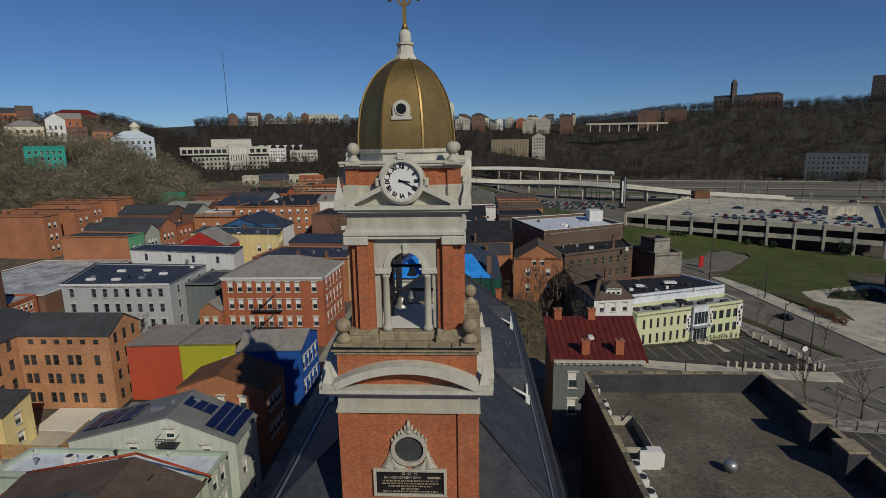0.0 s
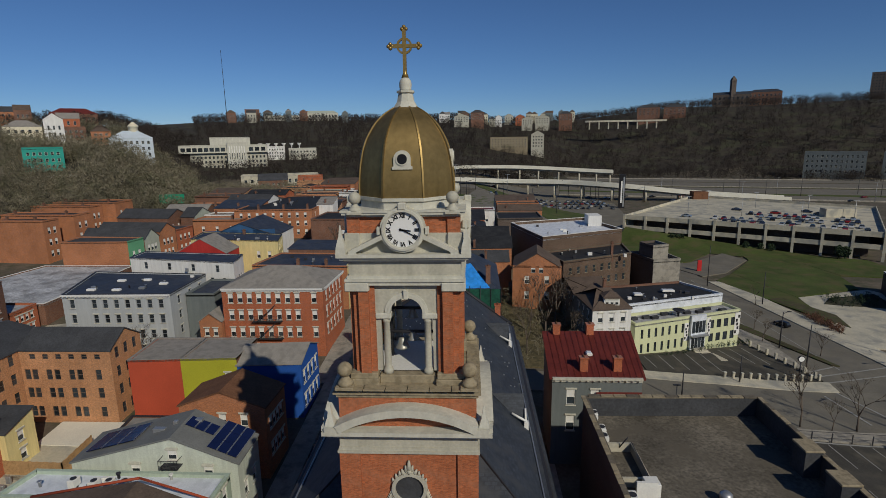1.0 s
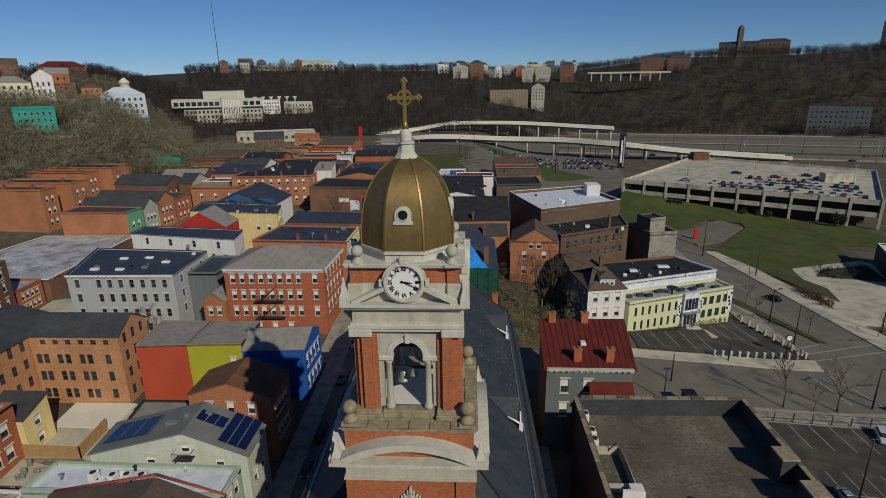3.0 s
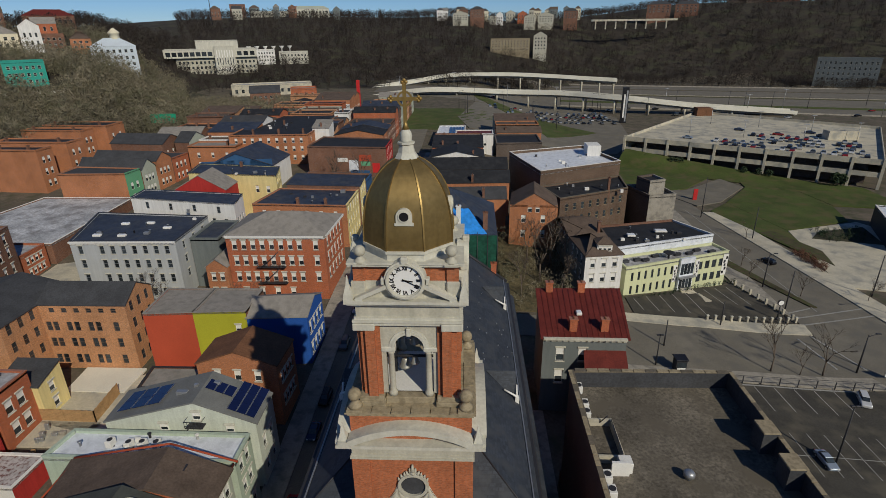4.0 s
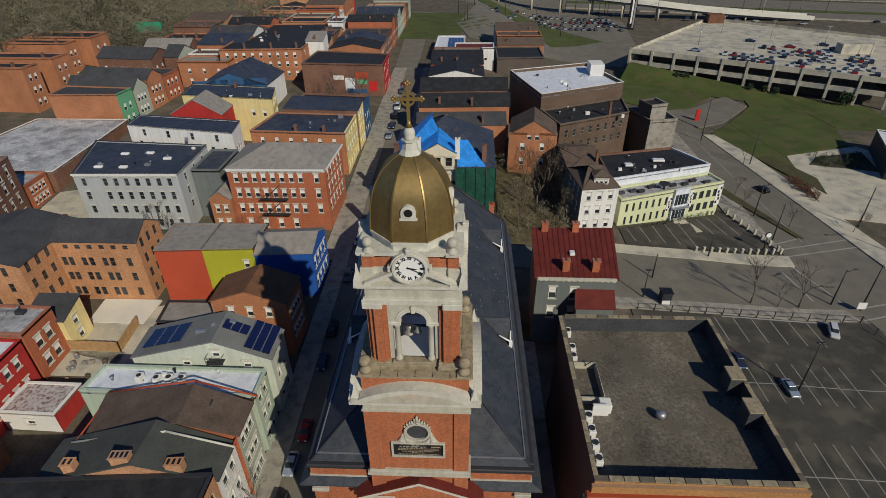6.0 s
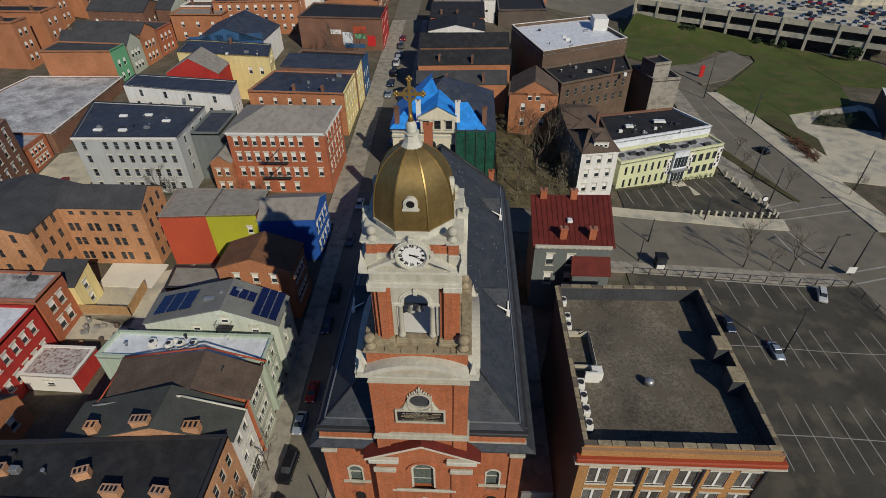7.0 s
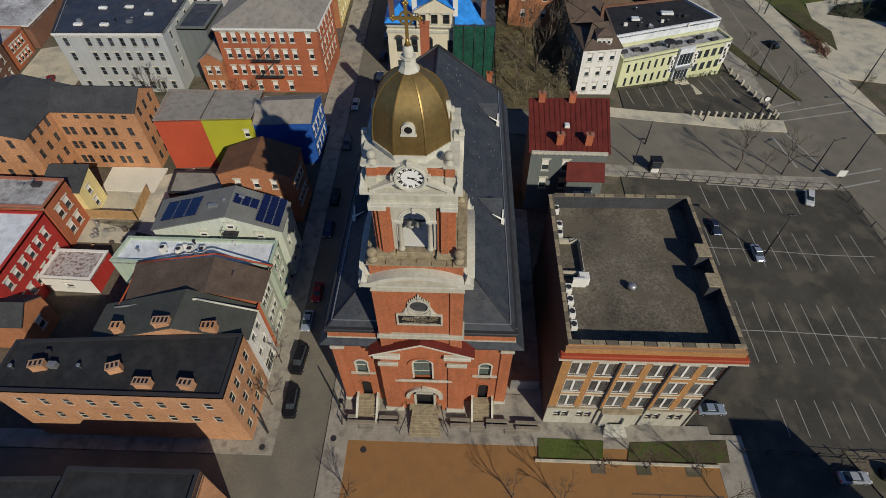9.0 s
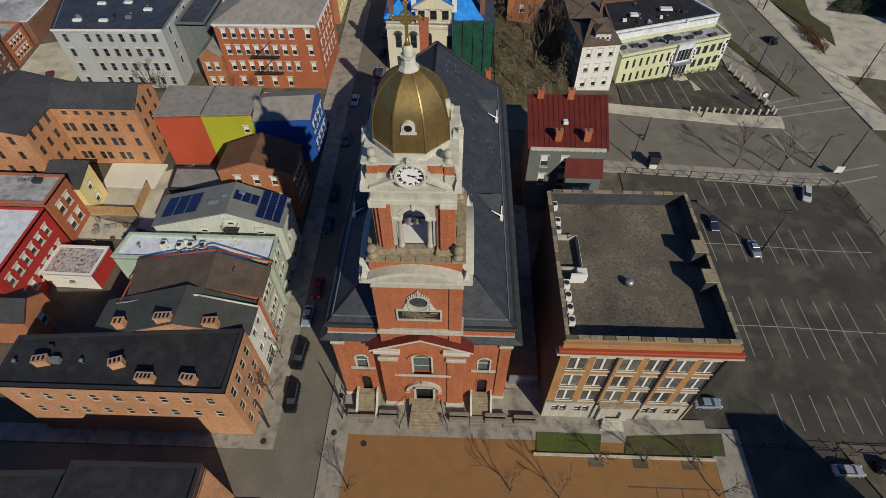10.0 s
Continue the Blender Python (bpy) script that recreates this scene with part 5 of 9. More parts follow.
    # bells
    for i, (x, y, z, s) in enumerate(((0.12, -0.9, 29.45, 0.3), (0.15, -1.2, 28.25, 0.3), (-0.55, -0.5, 27.6, 0.42))):
        b = bmesh.new()
        lathe(b, [(s, z - 0.75 * s), (s * 0.92, z - 0.6 * s), (s * 0.66, z - 0.1 * s), (s * 0.55, z + 0.5 * s), (s * 0.4, z + 0.72 * s), (s * 0.1, z + 0.8 * s)], CX + x, TY + y, 20)
        bell = part("bell", b, bronze, e, "bronze bell in the belfry")
    bm = bmesh.new()
    tube(bm, (CX - 1.9, TY - 0.9, 29.75), (CX + 1.9, TY - 0.9, 29.75), 0.09, 0.09)
    tube(bm, (CX - 1.9, TY - 1.2, 28.5), (CX + 1.9, TY - 1.2, 28.5), 0.09, 0.09)
    tube(bm, (CX - 1.2, TY - 0.1, 26.6), (CX - 1.2, TY - 0.1, 31.6), 0.12, 0.12)
    part("bell_frame", bm, metal_dark, e)
    # the belfry and the dome stand a little forward of the shaft's axis
    for ob in e.children:
        low = min((v.co.z for v in ob.data.vertices), default=0)
        if low > 26.1:
            top = low > 35.05 and not ob.name.startswith("clock")
            ob.location = (0.08, -0.95, -0.2) if top else (0.05, -0.55, 0)
    return e


church()

# forecourt walls before the church
def forecourt():
    bm_rows = ((-8.4, -5.4, -3.5), (-4.9, -2.6, -3.5), (-4.9, -2.6, -2.9), (2.9, 5.0, -3.5), (2.9, 5.0, -2.9), (6.8, 9.2, -3.5), (6.8, 9.2, -2.9), (10.0, 12.6, -3.6), (10.0, 12.6, -3.0), (-8.4, -7.6, -2.9))
    for x0, x1, y in bm_rows:
        bm = bmesh.new()
        box(bm, x0, x1, y - 0.14, y + 0.14, 0.1, 0.75, bevel=0.03)
        box(bm, x0 - 0.05, x1 + 0.05, y - 0.2, y + 0.2, 0.75, 0.86, bevel=0.03)
        solo("low_wall", bm, stone_grey, "low weathered stone wall before the church steps", "wall", "forecourt walls")
    for x in (-6.3, 2.0 - 0.6, 5.9, 9.6):
        bm = bmesh.new()
        for i in range(3):
            box(bm, x - 0.8, x + 0.8, -4.1 + i * 0.33, -3.0, 0.1, 0.28 + i * 0.15, bevel=0.015)
        solo("entry_steps", bm, stone_grey, "three weathered stone steps up to the forecourt", "steps", "forecourt steps")
    bm = bmesh.new()
    box(bm, 9.6, 12.8, 1.2, 1.4, 0.1, 2.0)
    solo("side_gate", bm, metal_grey, "grey metal gate in the passage beside the church", "gate")


forecourt()


# ---- houses on the church's left ----
W3 = (1.0, 4.1, 7.2)
corner = house("corner_row_house", "long salmon brick corner house with a flat black roof", "house", [(-41, -5.7), (-18.4, -5.7), (-18.4, 1.2), (-41, -0.3)], 0, 10.5,
      brick_salmon, roof_black, parapet_m=roof_black, hood=False, frame_m=stone_pale, wins={0: [(9, (4.6, 7.6), 0.85, 1.5)], 1: [(4, (1.3, 4.4, 7.4), 0.85, 1.7, 0.4)]}, parapet=0.12, coping=metal_dark,
      )
slated = house("row_house", "white shopfront row house with a dark grey gabled roof", "house", [(-34.6, 0.4), (-18.4, 1.3), (-18.4, 5.4), (-34.6, 5.1)], 0, 9.4, [brick_salmon, brick_white, brick_brown, brick_brown], roof_dark_green,
      "gable_y", {1: [(2, (4.2, 7.2), 0.9, 1.7, 0.5), (1, (0.6,), 2.4, 2.0, 0.5, "wide")]}, 2.7, ridge=0.58)
def chimney_stack(parent, x, y, z, h, w, d, turn, m):
    """A broad chimney with a row of open flues along its top."""
    pm = pose(x, y, 0, 0, 0, turn)
    c = bmesh.new()
    box(c, -w / 2, w / 2, -d / 2, d / 2, z - 1.0, z + h, m=pm)
    box(c, -w / 2 - 0.06, w / 2 + 0.06, -d / 2 - 0.06, d / 2 + 0.06, z + h, z + h + 0.1, m=pm)
    ch = part("chimney", c, m, parent, "pale brick chimney with a row of flues")
    n = max(2, int(w / 0.36))
    for i in range(n):
        c = bmesh.new()
        u = -w / 2 + w * (i + 0.5) / n
        box(c, u - 0.11, u + 0.11, -d / 2 + 0.12, d / 2 - 0.12, z + h + 0.09, z + h + 0.12, m=pm)
        part("flue", c, black_face, ch)


for x, y, w, tn in ((-37.0, -3.2, 1.3, 12), (-29.5, -3.2, 1.2, 20), (-26.1, -4.7, 1.5, 0), (-21.9, -4.7, 1.3, -4)):
    chimney_stack(corner, x, y, 10.5, 0.95, w, 0.7, tn, brick_salmon)
for x, y, z, w, h in ((-26.1, 1.3, 11.9, 1.6, 0.7), (-21.7, 1.5, 10.9, 1.4, 0.7), (-31.2, 1.3, 10.5, 1.0, 0.9)):
    chimney_stack(slated, x, y, z, h, w, 0.8, 4, brick_salmon)
brown = house("row_house", "sage green row house with a brown shingle roof and red trim", "house", [(-32.4, 5.6), (-18.2, 5.8), (-18.2, 9.8), (-33.3, 10.4)], 0.3, 9.9, [brick_red, paint_sage, brick_red, brick_red], roof_brown,
      "gable_y", {1: [(3, (1.2, 4.2, 7.2), 0.85, 1.7, 0.5)]}, 1.8, over=0.35, ridge=0.62)
mint = house("row_house", "mint painted row house with a white flat roof", "house", [(-37.2, 11.2), (-18.3, 11.0), (-18.3, 14.8), (-36.6, 15.0)], 0.6, 9.2, paint_mint, roof_white,
      wins={1: [(2, (1.2, 4.2, 6.8), 0.85, 1.6, 0.5)], 0: [(5, (5.8,), 0.85, 1.5)]}, parapet=0.25, coping=paint_mint)
pale = house("gabled_house", "pale sage gabled house with solar panels on its roof", "house", [(-34.2, 16.2), (-18.3, 16.4), (-18.4, 21.4), (-34.6, 21.4)], 0.9, 9.4, paint_pale_sage, roof_slate,
      "gable_y", {0: [(4, (4.9,), 0.9, 1.5)], 1: [(2, (1.2, 4.3), 0.85, 1.6, 0.5)]}, 2.6, over=0.2, ridge=0.61)
house("shed", "low dark-roofed brick shed between houses", "shed", [(-37.6, 26.4), (-29.6, 26.4), (-29.6, 31.0), (-38.2, 31.0)], 1.3, 5.8, brick_brown, roof_grey, parapet=0.1, coping=metal_dark)
house("gabled_house", "orange brick gabled house with a rust-brown shingle roof", "house", [(-29.0, 25.8), (-19.2, 25.6), (-19.0, 31.4), (-29.0, 31.4)], 1.5, 10.1, brick_orange, roof_rust,
      "gable_y", {0: [(3, (3.2, 6.3), 0.85, 1.5, 1.2)], 1: [(4, (2.2, 5.4), 0.85, 1.5)]}, 1.8, over=0.2)
house("mural_building", "brick building with a vermilion painted side wall", "building", [(-41.4, 36.1), (-34.6, 36.6), (-34.6, 44.0), (-42.0, 44.0)], 2.2, 10.9, [paint_mural_red, brick_brown, brick_brown, paint_mural_red], roof_grey, parapet=0.05, coping=roof_grey)
mg = house("mural_building", "brick building with a chartreuse painted side wall", "building", [(-34.6, 36.62), (-27.3, 37.1), (-27.3, 44.0), (-34.6, 44.0)], 2.2, 10.9, [paint_mural_green, brick_brown, brick_brown, brick_brown], roof_grey, parapet=0.05, coping=roof_grey,
      wins={0: [(1, (5.4,), 0.8, 1.3, (5.3, 6.7))]})
house("blue_building", "cobalt blue painted corner building with a low grey roof", "building", [(-27.3, 37.12), (-19.0, 37.8), (-18.8, 45.0), (-27.3, 44.0)], 2.2, 9.9, [paint_blue, paint_blue, brick_brown, brick_brown], roof_grey, "gable_x",
      {1: [(4, (1.0, 4.4), 0.95, 1.9, 0.4)]}, 1.5)
oW = (1.0, 3.7, 6.3, 8.9)
house("warehouse", "orange brick apartment block with a dark shingle roof", "building", [(-56.0, 36.0), (-43.6, 36.0), (-43.6, 42.6), (-56.0, 42.6)], 1.9, 12.3, brick_apricot, roof_charcoal, "gable_x",
      {0: [(2, oW[:3], 0.8, 1.45, (0.3, 2.3)), (2, oW[:3], 0.8, 1.45, (3.2, 5.4)), (2, oW[:3], 0.8, 1.45, (6.3, 8.5)), (1, oW[:3], 0.8, 1.45, (9.4, 11.6)), (6, (9.2,), 0.8, 0.7)], 1: [(3, oW, 0.8, 1.5, 0.5)]}, 2.0, frame_m=roof_brown, over=0.2, hood=False)
house("warehouse", "orange brick wing of the apartment block with a dark roof", "building", [(-70.0, 29.6), (-56.1, 29.6), (-56.1, 42.6), (-70.0, 42.6)], 1.7, 12.3, brick_apricot, roof_charcoal, "gable_y",
      {1: [(3, oW, 0.8, 1.45, (0.3, 6.2))], 0: [(4, oW, 0.8, 1.45)]}, 1.7, frame_m=roof_brown, over=0.2, hood=False)
house("small_house", "pale yellow clapboard house with a dark roof", "house", [(-55.0, 25.6), (-49.6, 25.4), (-49.6, 29.6), (-55.0, 29.6)], 1.5, 6.6, paint_yellow, roof_charcoal, "shed", {1: [(1, (0.8, 3.1), 0.9, 1.4, 0.6)], 0: [(1, (3.0,), 0.9, 1.4)]}, 1.2)
house("brick_house", "dark red brick house with a worn grey roof", "house", [(-66, 20.4), (-50.4, 20.2), (-50.4, 25.6), (-66, 26.0)], 1.2, 8.7, brick_red, roof_silver, wins={1: [(2, (1.2, 4.2), 1.1, 1.8)]}, parapet=0.15, coping=brick_red)
house("brick_house", "bright red painted house with a white roof", "house", [(-66, 8.0), (-50.3, 8.0), (-50.3, 19.6), (-66, 19.8)], 0.8, 8.4, paint_red, roof_white, wins={1: [(6, (1.6, 4.8), 0.9, 1.5)]}, parapet=0.1, coping=paint_red, frame_m=paint_white)
house("shed", "low white shed with a stained metal roof", "shed", [(-50.2, 12.9), (-43.4, 12.7), (-43.2, 17.5), (-50.0, 17.6)], 0.8, 3.5, [paint_white, paint_red, paint_white, paint_white], roof_peel, parapet=0.06, coping=paint_white, wins={0: [(1, (0.9,), 1.0, 1.0)]})
house("small_house", "small orange brick house with a dark gabled roof", "house", [(-58, 4.6), (-47.0, 4.6), (-47.0, 9.0), (-58, 9.0)], 0.3, 5.0, brick_orange, roof_charcoal, "gable_x", {1: [(1, (1.6,), 1.0, 1.6)]}, 1.7)
house("shop_building", "brick corner building with a flat black roof", "building", [(-70, -34), (-18.6, -34), (-18.8, -12.0), (-70, -14.6)], 0, 8.4, [brick_orange, brick_salmon, brick_brown, brick_brown], roof_black, wins={1: [(6, (4.8,), 0.9, 1.6)]}, parapet_m=roof_black, parapet=0.3, coping=metal_dark)
house("shop_building", "raised black-roofed part of the corner building", "building", [(-30.6, -34), (-18.7, -34), (-18.85, -11.9), (-30.5, -12.0)], 8.4, 9.1, brick_brown, roof_black, parapet_m=roof_black, parapet=0.25, coping=metal_dark)

grey = house("warehouse", "grey painted brick warehouse with a navy flat roof", "building", [(-64.5, 55.0), (-46.2, 55.4), (-46.6, 68.6), (-69.6, 70.6)], 3.2, 14.0, brick_grey, roof_navy,
      wins={0: [(1, (0.6, 3.3, 6.0, 8.6), 0.8, 1.5, (0.8, 2.4)), (7, (0.6, 3.3, 6.0, 8.6), 0.8, 1.5, (4.4, 17.6))], 1: [(3, (3.3, 6.0, 8.6), 0.8, 1.4)]}, parapet=0.15, coping=metal_dark, cornice=(paint_white, (0,)), frame_m=metal_grey)
house("warehouse", "grey-green painted brick annex with a dark roof", "building", [(-46.1, 60.0), (-41.0, 60.0), (-41.0, 69.6), (-46.2, 69.6)], 3.4, 12.6, paint_grey_shaded, roof_navy, parapet=0.25)
redh = house("apartment_house", "red brick corner house with white windows and a grey hipped roof", "house", [(-37.6, 55.8), (-20.7, 55.9), (-20.2, 67.5), (-37.6, 67.5)], 3.2, 15.0, [brick_red, brick_red, brick_red, brick_red], roof_grey, "hip",
      {0: [(8, (3.4, 6.4, 9.3), 0.85, 1.65, (0.6, 13.4)), (1, (3.4, 6.4, 9.3), 0.85, 1.65, (14.4, 16.4)), (4, (0.4,), 0.9, 1.7, (1, 12))], 1: [(5, (3.4, 6.4, 9.3), 0.9, 1.8)]}, 2.4, cornice=(paint_white, (0, 1)), over=0.45)
house("brick_house", "lower red brick wing with a grey roof", "house", [(-41.5, 55.0), (-37.7, 55.0), (-37.7, 62), (-41.5, 62)], 3.2, 9.6, brick_orange, roof_grey, "gable_y", {0: [(2, (1.0, 3.8), 0.8, 1.4, 0.4)]}, 1.4)
house("white_building", "white painted brick building with a dark roof", "building", [(-65.0, 74.6), (-41.8, 70.2), (-42.8, 77.0), (-65.4, 80.4)], 3.9, 16.0, brick_white, roof_navy, wins={0: [(4, (10.0,), 0.8, 1.4), (8, (7.4, 4.4), 0.8, 1.5)], 1: [(3, (4.4, 7.4), 0.8, 1.5)]}, parapet=0.06, coping=roof_navy, frame_m=metal_grey)
house("yellow_house", "cream yellow painted house with a navy flat roof", "house", [(-63.5, 95.6), (-41.2, 92.8), (-43.2, 101.6), (-65.0, 105.0)], 5.2, 15.8, paint_yellow, roof_navy, chimneys=[(-53.0, 102.0, 1.0, 15.8)], wins={0: [(2, (6.4, 2.0), 0.9, 1.7, (16, 21.5))], 1: [(4, (2.0, 5.2, 8.0), 0.9, 1.7)]}, parapet=0.06, coping=roof_navy)
house("red_gabled_house", "bright red painted gable house with a grey roof", "house", [(-61.6, 85.4), (-50.0, 85.0), (-50.2, 92.0), (-61.6, 93.4)], 4.9, 14.6, paint_red, roof_grey, "gable_y", None, 3.2, over=0.1)
house("brick_row_house", "orange brick row building with navy flat roof", "house", [(-41.6, 78.2), (-21.4, 77.0), (-21.2, 88.8), (-39.6, 90.2)], 4.6, 13.4, [brick_orange, paint_yellow, brick_orange, brick_orange], roof_navy, wins={0: [(6, (3.4, 6.2), 0.8, 1.5)], 1: [(5, (0.8, 3.8, 6.6), 0.9, 1.8, 0.4)]}, parapet=0.15, chimneys=[(-32.0, 78.6, 1.2, 13.4), (-26.0, 78.2, 1.2, 13.4)])
house("brick_row_house", "mustard painted row house with a navy roof", "house", [(-38.0, 90.4), (-20.9, 89.0), (-20.7, 95.0), (-37.5, 97.0)], 5.2, 14.4, [brick_brown, paint_yellow, brick_brown, brick_brown], roof_navy, "shed", {1: [(3, (0.8, 3.8, 6.6), 0.9, 1.8, 0.4)]}, 0.8)
house("brick_row_house", "pale blue painted row house with a dark roof", "house", [(-37.0, 97.2), (-20.6, 95.2), (-20.4, 102), (-36.8, 104.0)], 5.6, 13.6, [brick_brown, paint_navy, brick_brown, brick_brown], roof_black, wins={1: [(3, (0.8, 3.8), 0.9, 1.8, 0.4)]}, parapet=0.3)
house("brick_row_house", "brown brick row building with a faded wall painting", "house", [(-43.4, 126.5), (-19.9, 124.6), (-19.9, 138), (-42.4, 142.0)], 7.2, 15.6, [brick_brown, paint_red, brick_brown, brick_brown], roof_black, wins={1: [(4, (0.8, 3.8, 6.2), 0.9, 1.8)]}, parapet=0.2)
house("blue_gabled_house", "navy gabled house with white windows", "house", [(-66.5, 108.5), (-49.0, 112.5), (-48.6, 126), (-67.0, 128)], 6.3, 13.6, [paint_navy, brick_white, paint_navy, paint_navy], roof_navy, "gable_y", {0: [(3, (7.7,), 1.0, 1.4, (4.4, 13.2))]}, 3.6)
house("brick_row_house", "long orange brick apartment row with a black roof", "house", [(-71.0, 137.0), (-46.4, 138.4), (-45.6, 180), (-72.0, 178)], 8.4, 17.0, brick_orange, roof_black, chimneys=[(-64.0, 139.5, 1.4, 17.0), (-56.0, 140.0, 1.4, 17.0), (-48.5, 141.0, 1.4, 17.0), (-60.0, 158.0, 1.4, 17.0)], wins={0: [(9, (0.8, 3.6, 6.2), 0.9, 1.6)], 1: [(8, (0.8, 3.6, 6.2), 0.9, 1.6)]}, parapet=0.2)
house("brick_row_house", "orange brick building with a green painted end", "house", [(-100.5, 101.0), (-83.2, 101.4), (-82.6, 107.2), (-100.8, 109.0)], 5.8, 14.0, [brick_orange, paint_green, brick_orange, brick_orange], roof_charcoal, wins={1: [(2, (0.8, 3.8), 0.9, 1.8)]}, parapet=0.15)
house("brick_row_house", "grey painted row house with a slate roof", "house", [(-100.8, 109.2), (-82.5, 107.4), (-81.8, 113.0), (-100.8, 115.0)], 6.4, 13.6, [brick_brown, paint_sage, brick_brown, brick_brown], roof_charcoal, "gable_x", {1: [(3, (0.8, 3.8), 0.9, 1.8)]}, 2.4)
house("brick_row_house", "orange brick row house with a dark roof", "house", [(-100.6, 115.2), (-81.7, 113.2), (-80.8, 119.6), (-100.6, 121.6)], 6.8, 14.6, brick_orange, roof_charcoal, "gable_x", {1: [(3, (0.8, 3.8), 0.9, 1.8)]}, 2.0)
house("brick_row_house", "brown brick row house with a low dark roof", "house", [(-100.6, 121.8), (-80.7, 119.8), (-79.8, 127.4), (-100.6, 130.0)], 6.8, 13.8, [brick_brown, brick_red, brick_brown, brick_brown], roof_charcoal, wins={1: [(3, (0.8, 3.8), 0.9, 1.8)]}, parapet=0.15, chimneys=[(-84.0, 122.0, 1.2, 13.8)])
for x0, x1, y0, y1, z1 in ((-128, -112.4, 110.6, 116.6, 18.0), (-134, -111.0, 120.4, 127.4, 18.2), (-140, -119.4, 138.6, 144.8, 18.4), (-138, -115.4, 145.6, 155.0, 18.8)):
    house("brick_row_house", "tall orange brick row house with a stepped dark roof", "house", [(x0, y0 + 1.2), (x1, y0), (x1 + 0.4, y1 - 0.6), (x0, y1)], 6.6, z1, brick_orange, roof_black,
          wins={1: [(2, (1.4, 4.6, 7.8), 0.9, 1.8)]}, parapet=0.3, group="row houses on the rise", chimneys=[(x1 - 3.0, y0 + 1.4, 1.2, z1), (x0 + 4.0, y0 + 2.0, 1.2, z1)])
house("brick_house", "brown brick house with a dark pitched roof", "house", [(-107, 133.5), (-89.5, 131.5), (-89.0, 142), (-107, 144)], 7.4, 15.6, brick_brown, roof_charcoal, "gable_x", {0: [(6, (4.4,), 0.9, 1.6)], 1: [(3, (1.2, 4.4), 0.9, 1.6)]}, 2.2)
house("row_house", "sage painted house with a dark gabled roof", "house", [(-88.0, 136.0), (-83.2, 135.5), (-83.0, 146), (-88.0, 147)], 7.4, 15.4, [brick_brown, paint_sage, brick_brown, brick_brown], roof_charcoal, "gable_x", {1: [(3, (1.2, 4.4), 0.9, 1.6)]}, 2.4)
house("low_house", "low brick house with a pale roof", "house", [(-100, 138.2 + 8), (-86, 148), (-86, 158), (-100, 158)], 8.4, 15.0, brick_brown, roof_grey, "gable_x", {1: [(3, (1.2, 4.0), 0.9, 1.6)]}, 2.4)
house("low_hall", "broad low hall with a weathered silver roof", "building", [(-108.5, 68.2), (-79.6, 68.6), (-81.6, 100.4), (-105.2, 100.4)], 4.2, 8.0, brick_brown, roof_pale_silver, parapet=0.2, coping=paint_white)
house("brick_house", "brown brick house with white windows", "house", [(-96, 47.0), (-76.0, 48.0), (-79.2, 60.0), (-96, 60)], 2.8, 14.8, brick_brown, roof_grey, wins={0: [(7, (1.0, 4.2, 7.2, 9.6), 0.9, 1.7)], 1: [(4, (1.0, 4.2, 7.2, 9.6), 0.95, 1.8)]}, parapet=0.3)
house("brick_house", "red brick shop with pale bands", "house", [(-94, 61.0), (-79.8, 61.0), (-80.2, 67.6), (-94, 67.8)], 3.4, 8.4, brick_red, roof_silver, wins={1: [(4, (0.8, 3.0), 0.8, 1.3)]}, parapet=0.3)

for y in (4.45, 10.62):
    for x in (-33.4, -17.75):
        bm = bmesh.new()
        tube(bm, (x, y, 9.95), (-23.75, y, 11.9), 0.13, 0.13, 4)
        part("barge_board", bm, stone_pale if y < 6 else brickwood, brown, "pale painted barge board" if y < 6 else "red painted barge board")
for x in (-18.0, -33.1):
    bm = bmesh.new()
    tube(bm, (x - 0.05, 4.6, 9.85), (x - 0.05, 10.4, 9.85), 0.11, 0.11, 4)
    part("gutter", bm, brickwood, brown, "red painted gutter")
bm = bmesh.new()
box(bm, -22.4, -21.4, 8.2, 9.0, 10.75, 11.15)
part("skylight", bm, metal_dark, brown)

# rows of houses farther up the hill
random.seed(21)
WALLS = [brick_orange, brick_red, brick_brown, paint_sage, brick_salmon, brick_white, brick_orange, brick_brown]
ROOFS = [roof_charcoal, roof_black, roof_grey, roof_navy, roof_brown]
def row(x0, x1, y0, y1, step, face, group):
    y = y0
    while y < y1:
        d = step * random.uniform(0.75, 1.3)
        z = min(street_level((x0 + x1) / 2, y), 9) + max(0, land((x0 + x1) / 2, y) - street_level((x0 + x1) / 2, y))
        wm, rm = random.choice(WALLS), random.choice(ROOFS)
        kind = random.choice(("flat", "gable_x", "gable_y", "flat", "shed"))
        h = random.choice((7.0, 8.2, 9.4))
        names = {brick_orange: "orange brick", brick_red: "red brick", brick_brown: "brown brick", paint_sage: "sage painted", brick_salmon: "salmon brick", brick_white: "white painted brick"}
        house("row_house", names[wm] + " row house with a dark roof on the rise", "house", [(x0, y), (x1, y), (x1, y + d - 0.3), (x0, y + d - 0.3)], z, z + h, wm, rm, kind,
              {0: [(3, (0.8, 3.7), 0.9, 1.6)], face: [(max(2, int(d / 2.4)), (0.8, 3.7), 0.9, 1.6, 0.4)]}, 1.6, group=group, hood=False, parapet=0.3,
              chimneys=[(x0 + (x1 - x0) * random.choice((0.2, 0.5, 0.8)), y + d * random.uniform(0.15, 0.3), 1.3, z + h) for _ in range(random.choice((1, 2, 2)))])
        y += d
row(-82, -67, 132, 178, 9, 1, "row houses by the slope")
row(-40, -24, 146, 246, 10, 1, "row houses along the street")
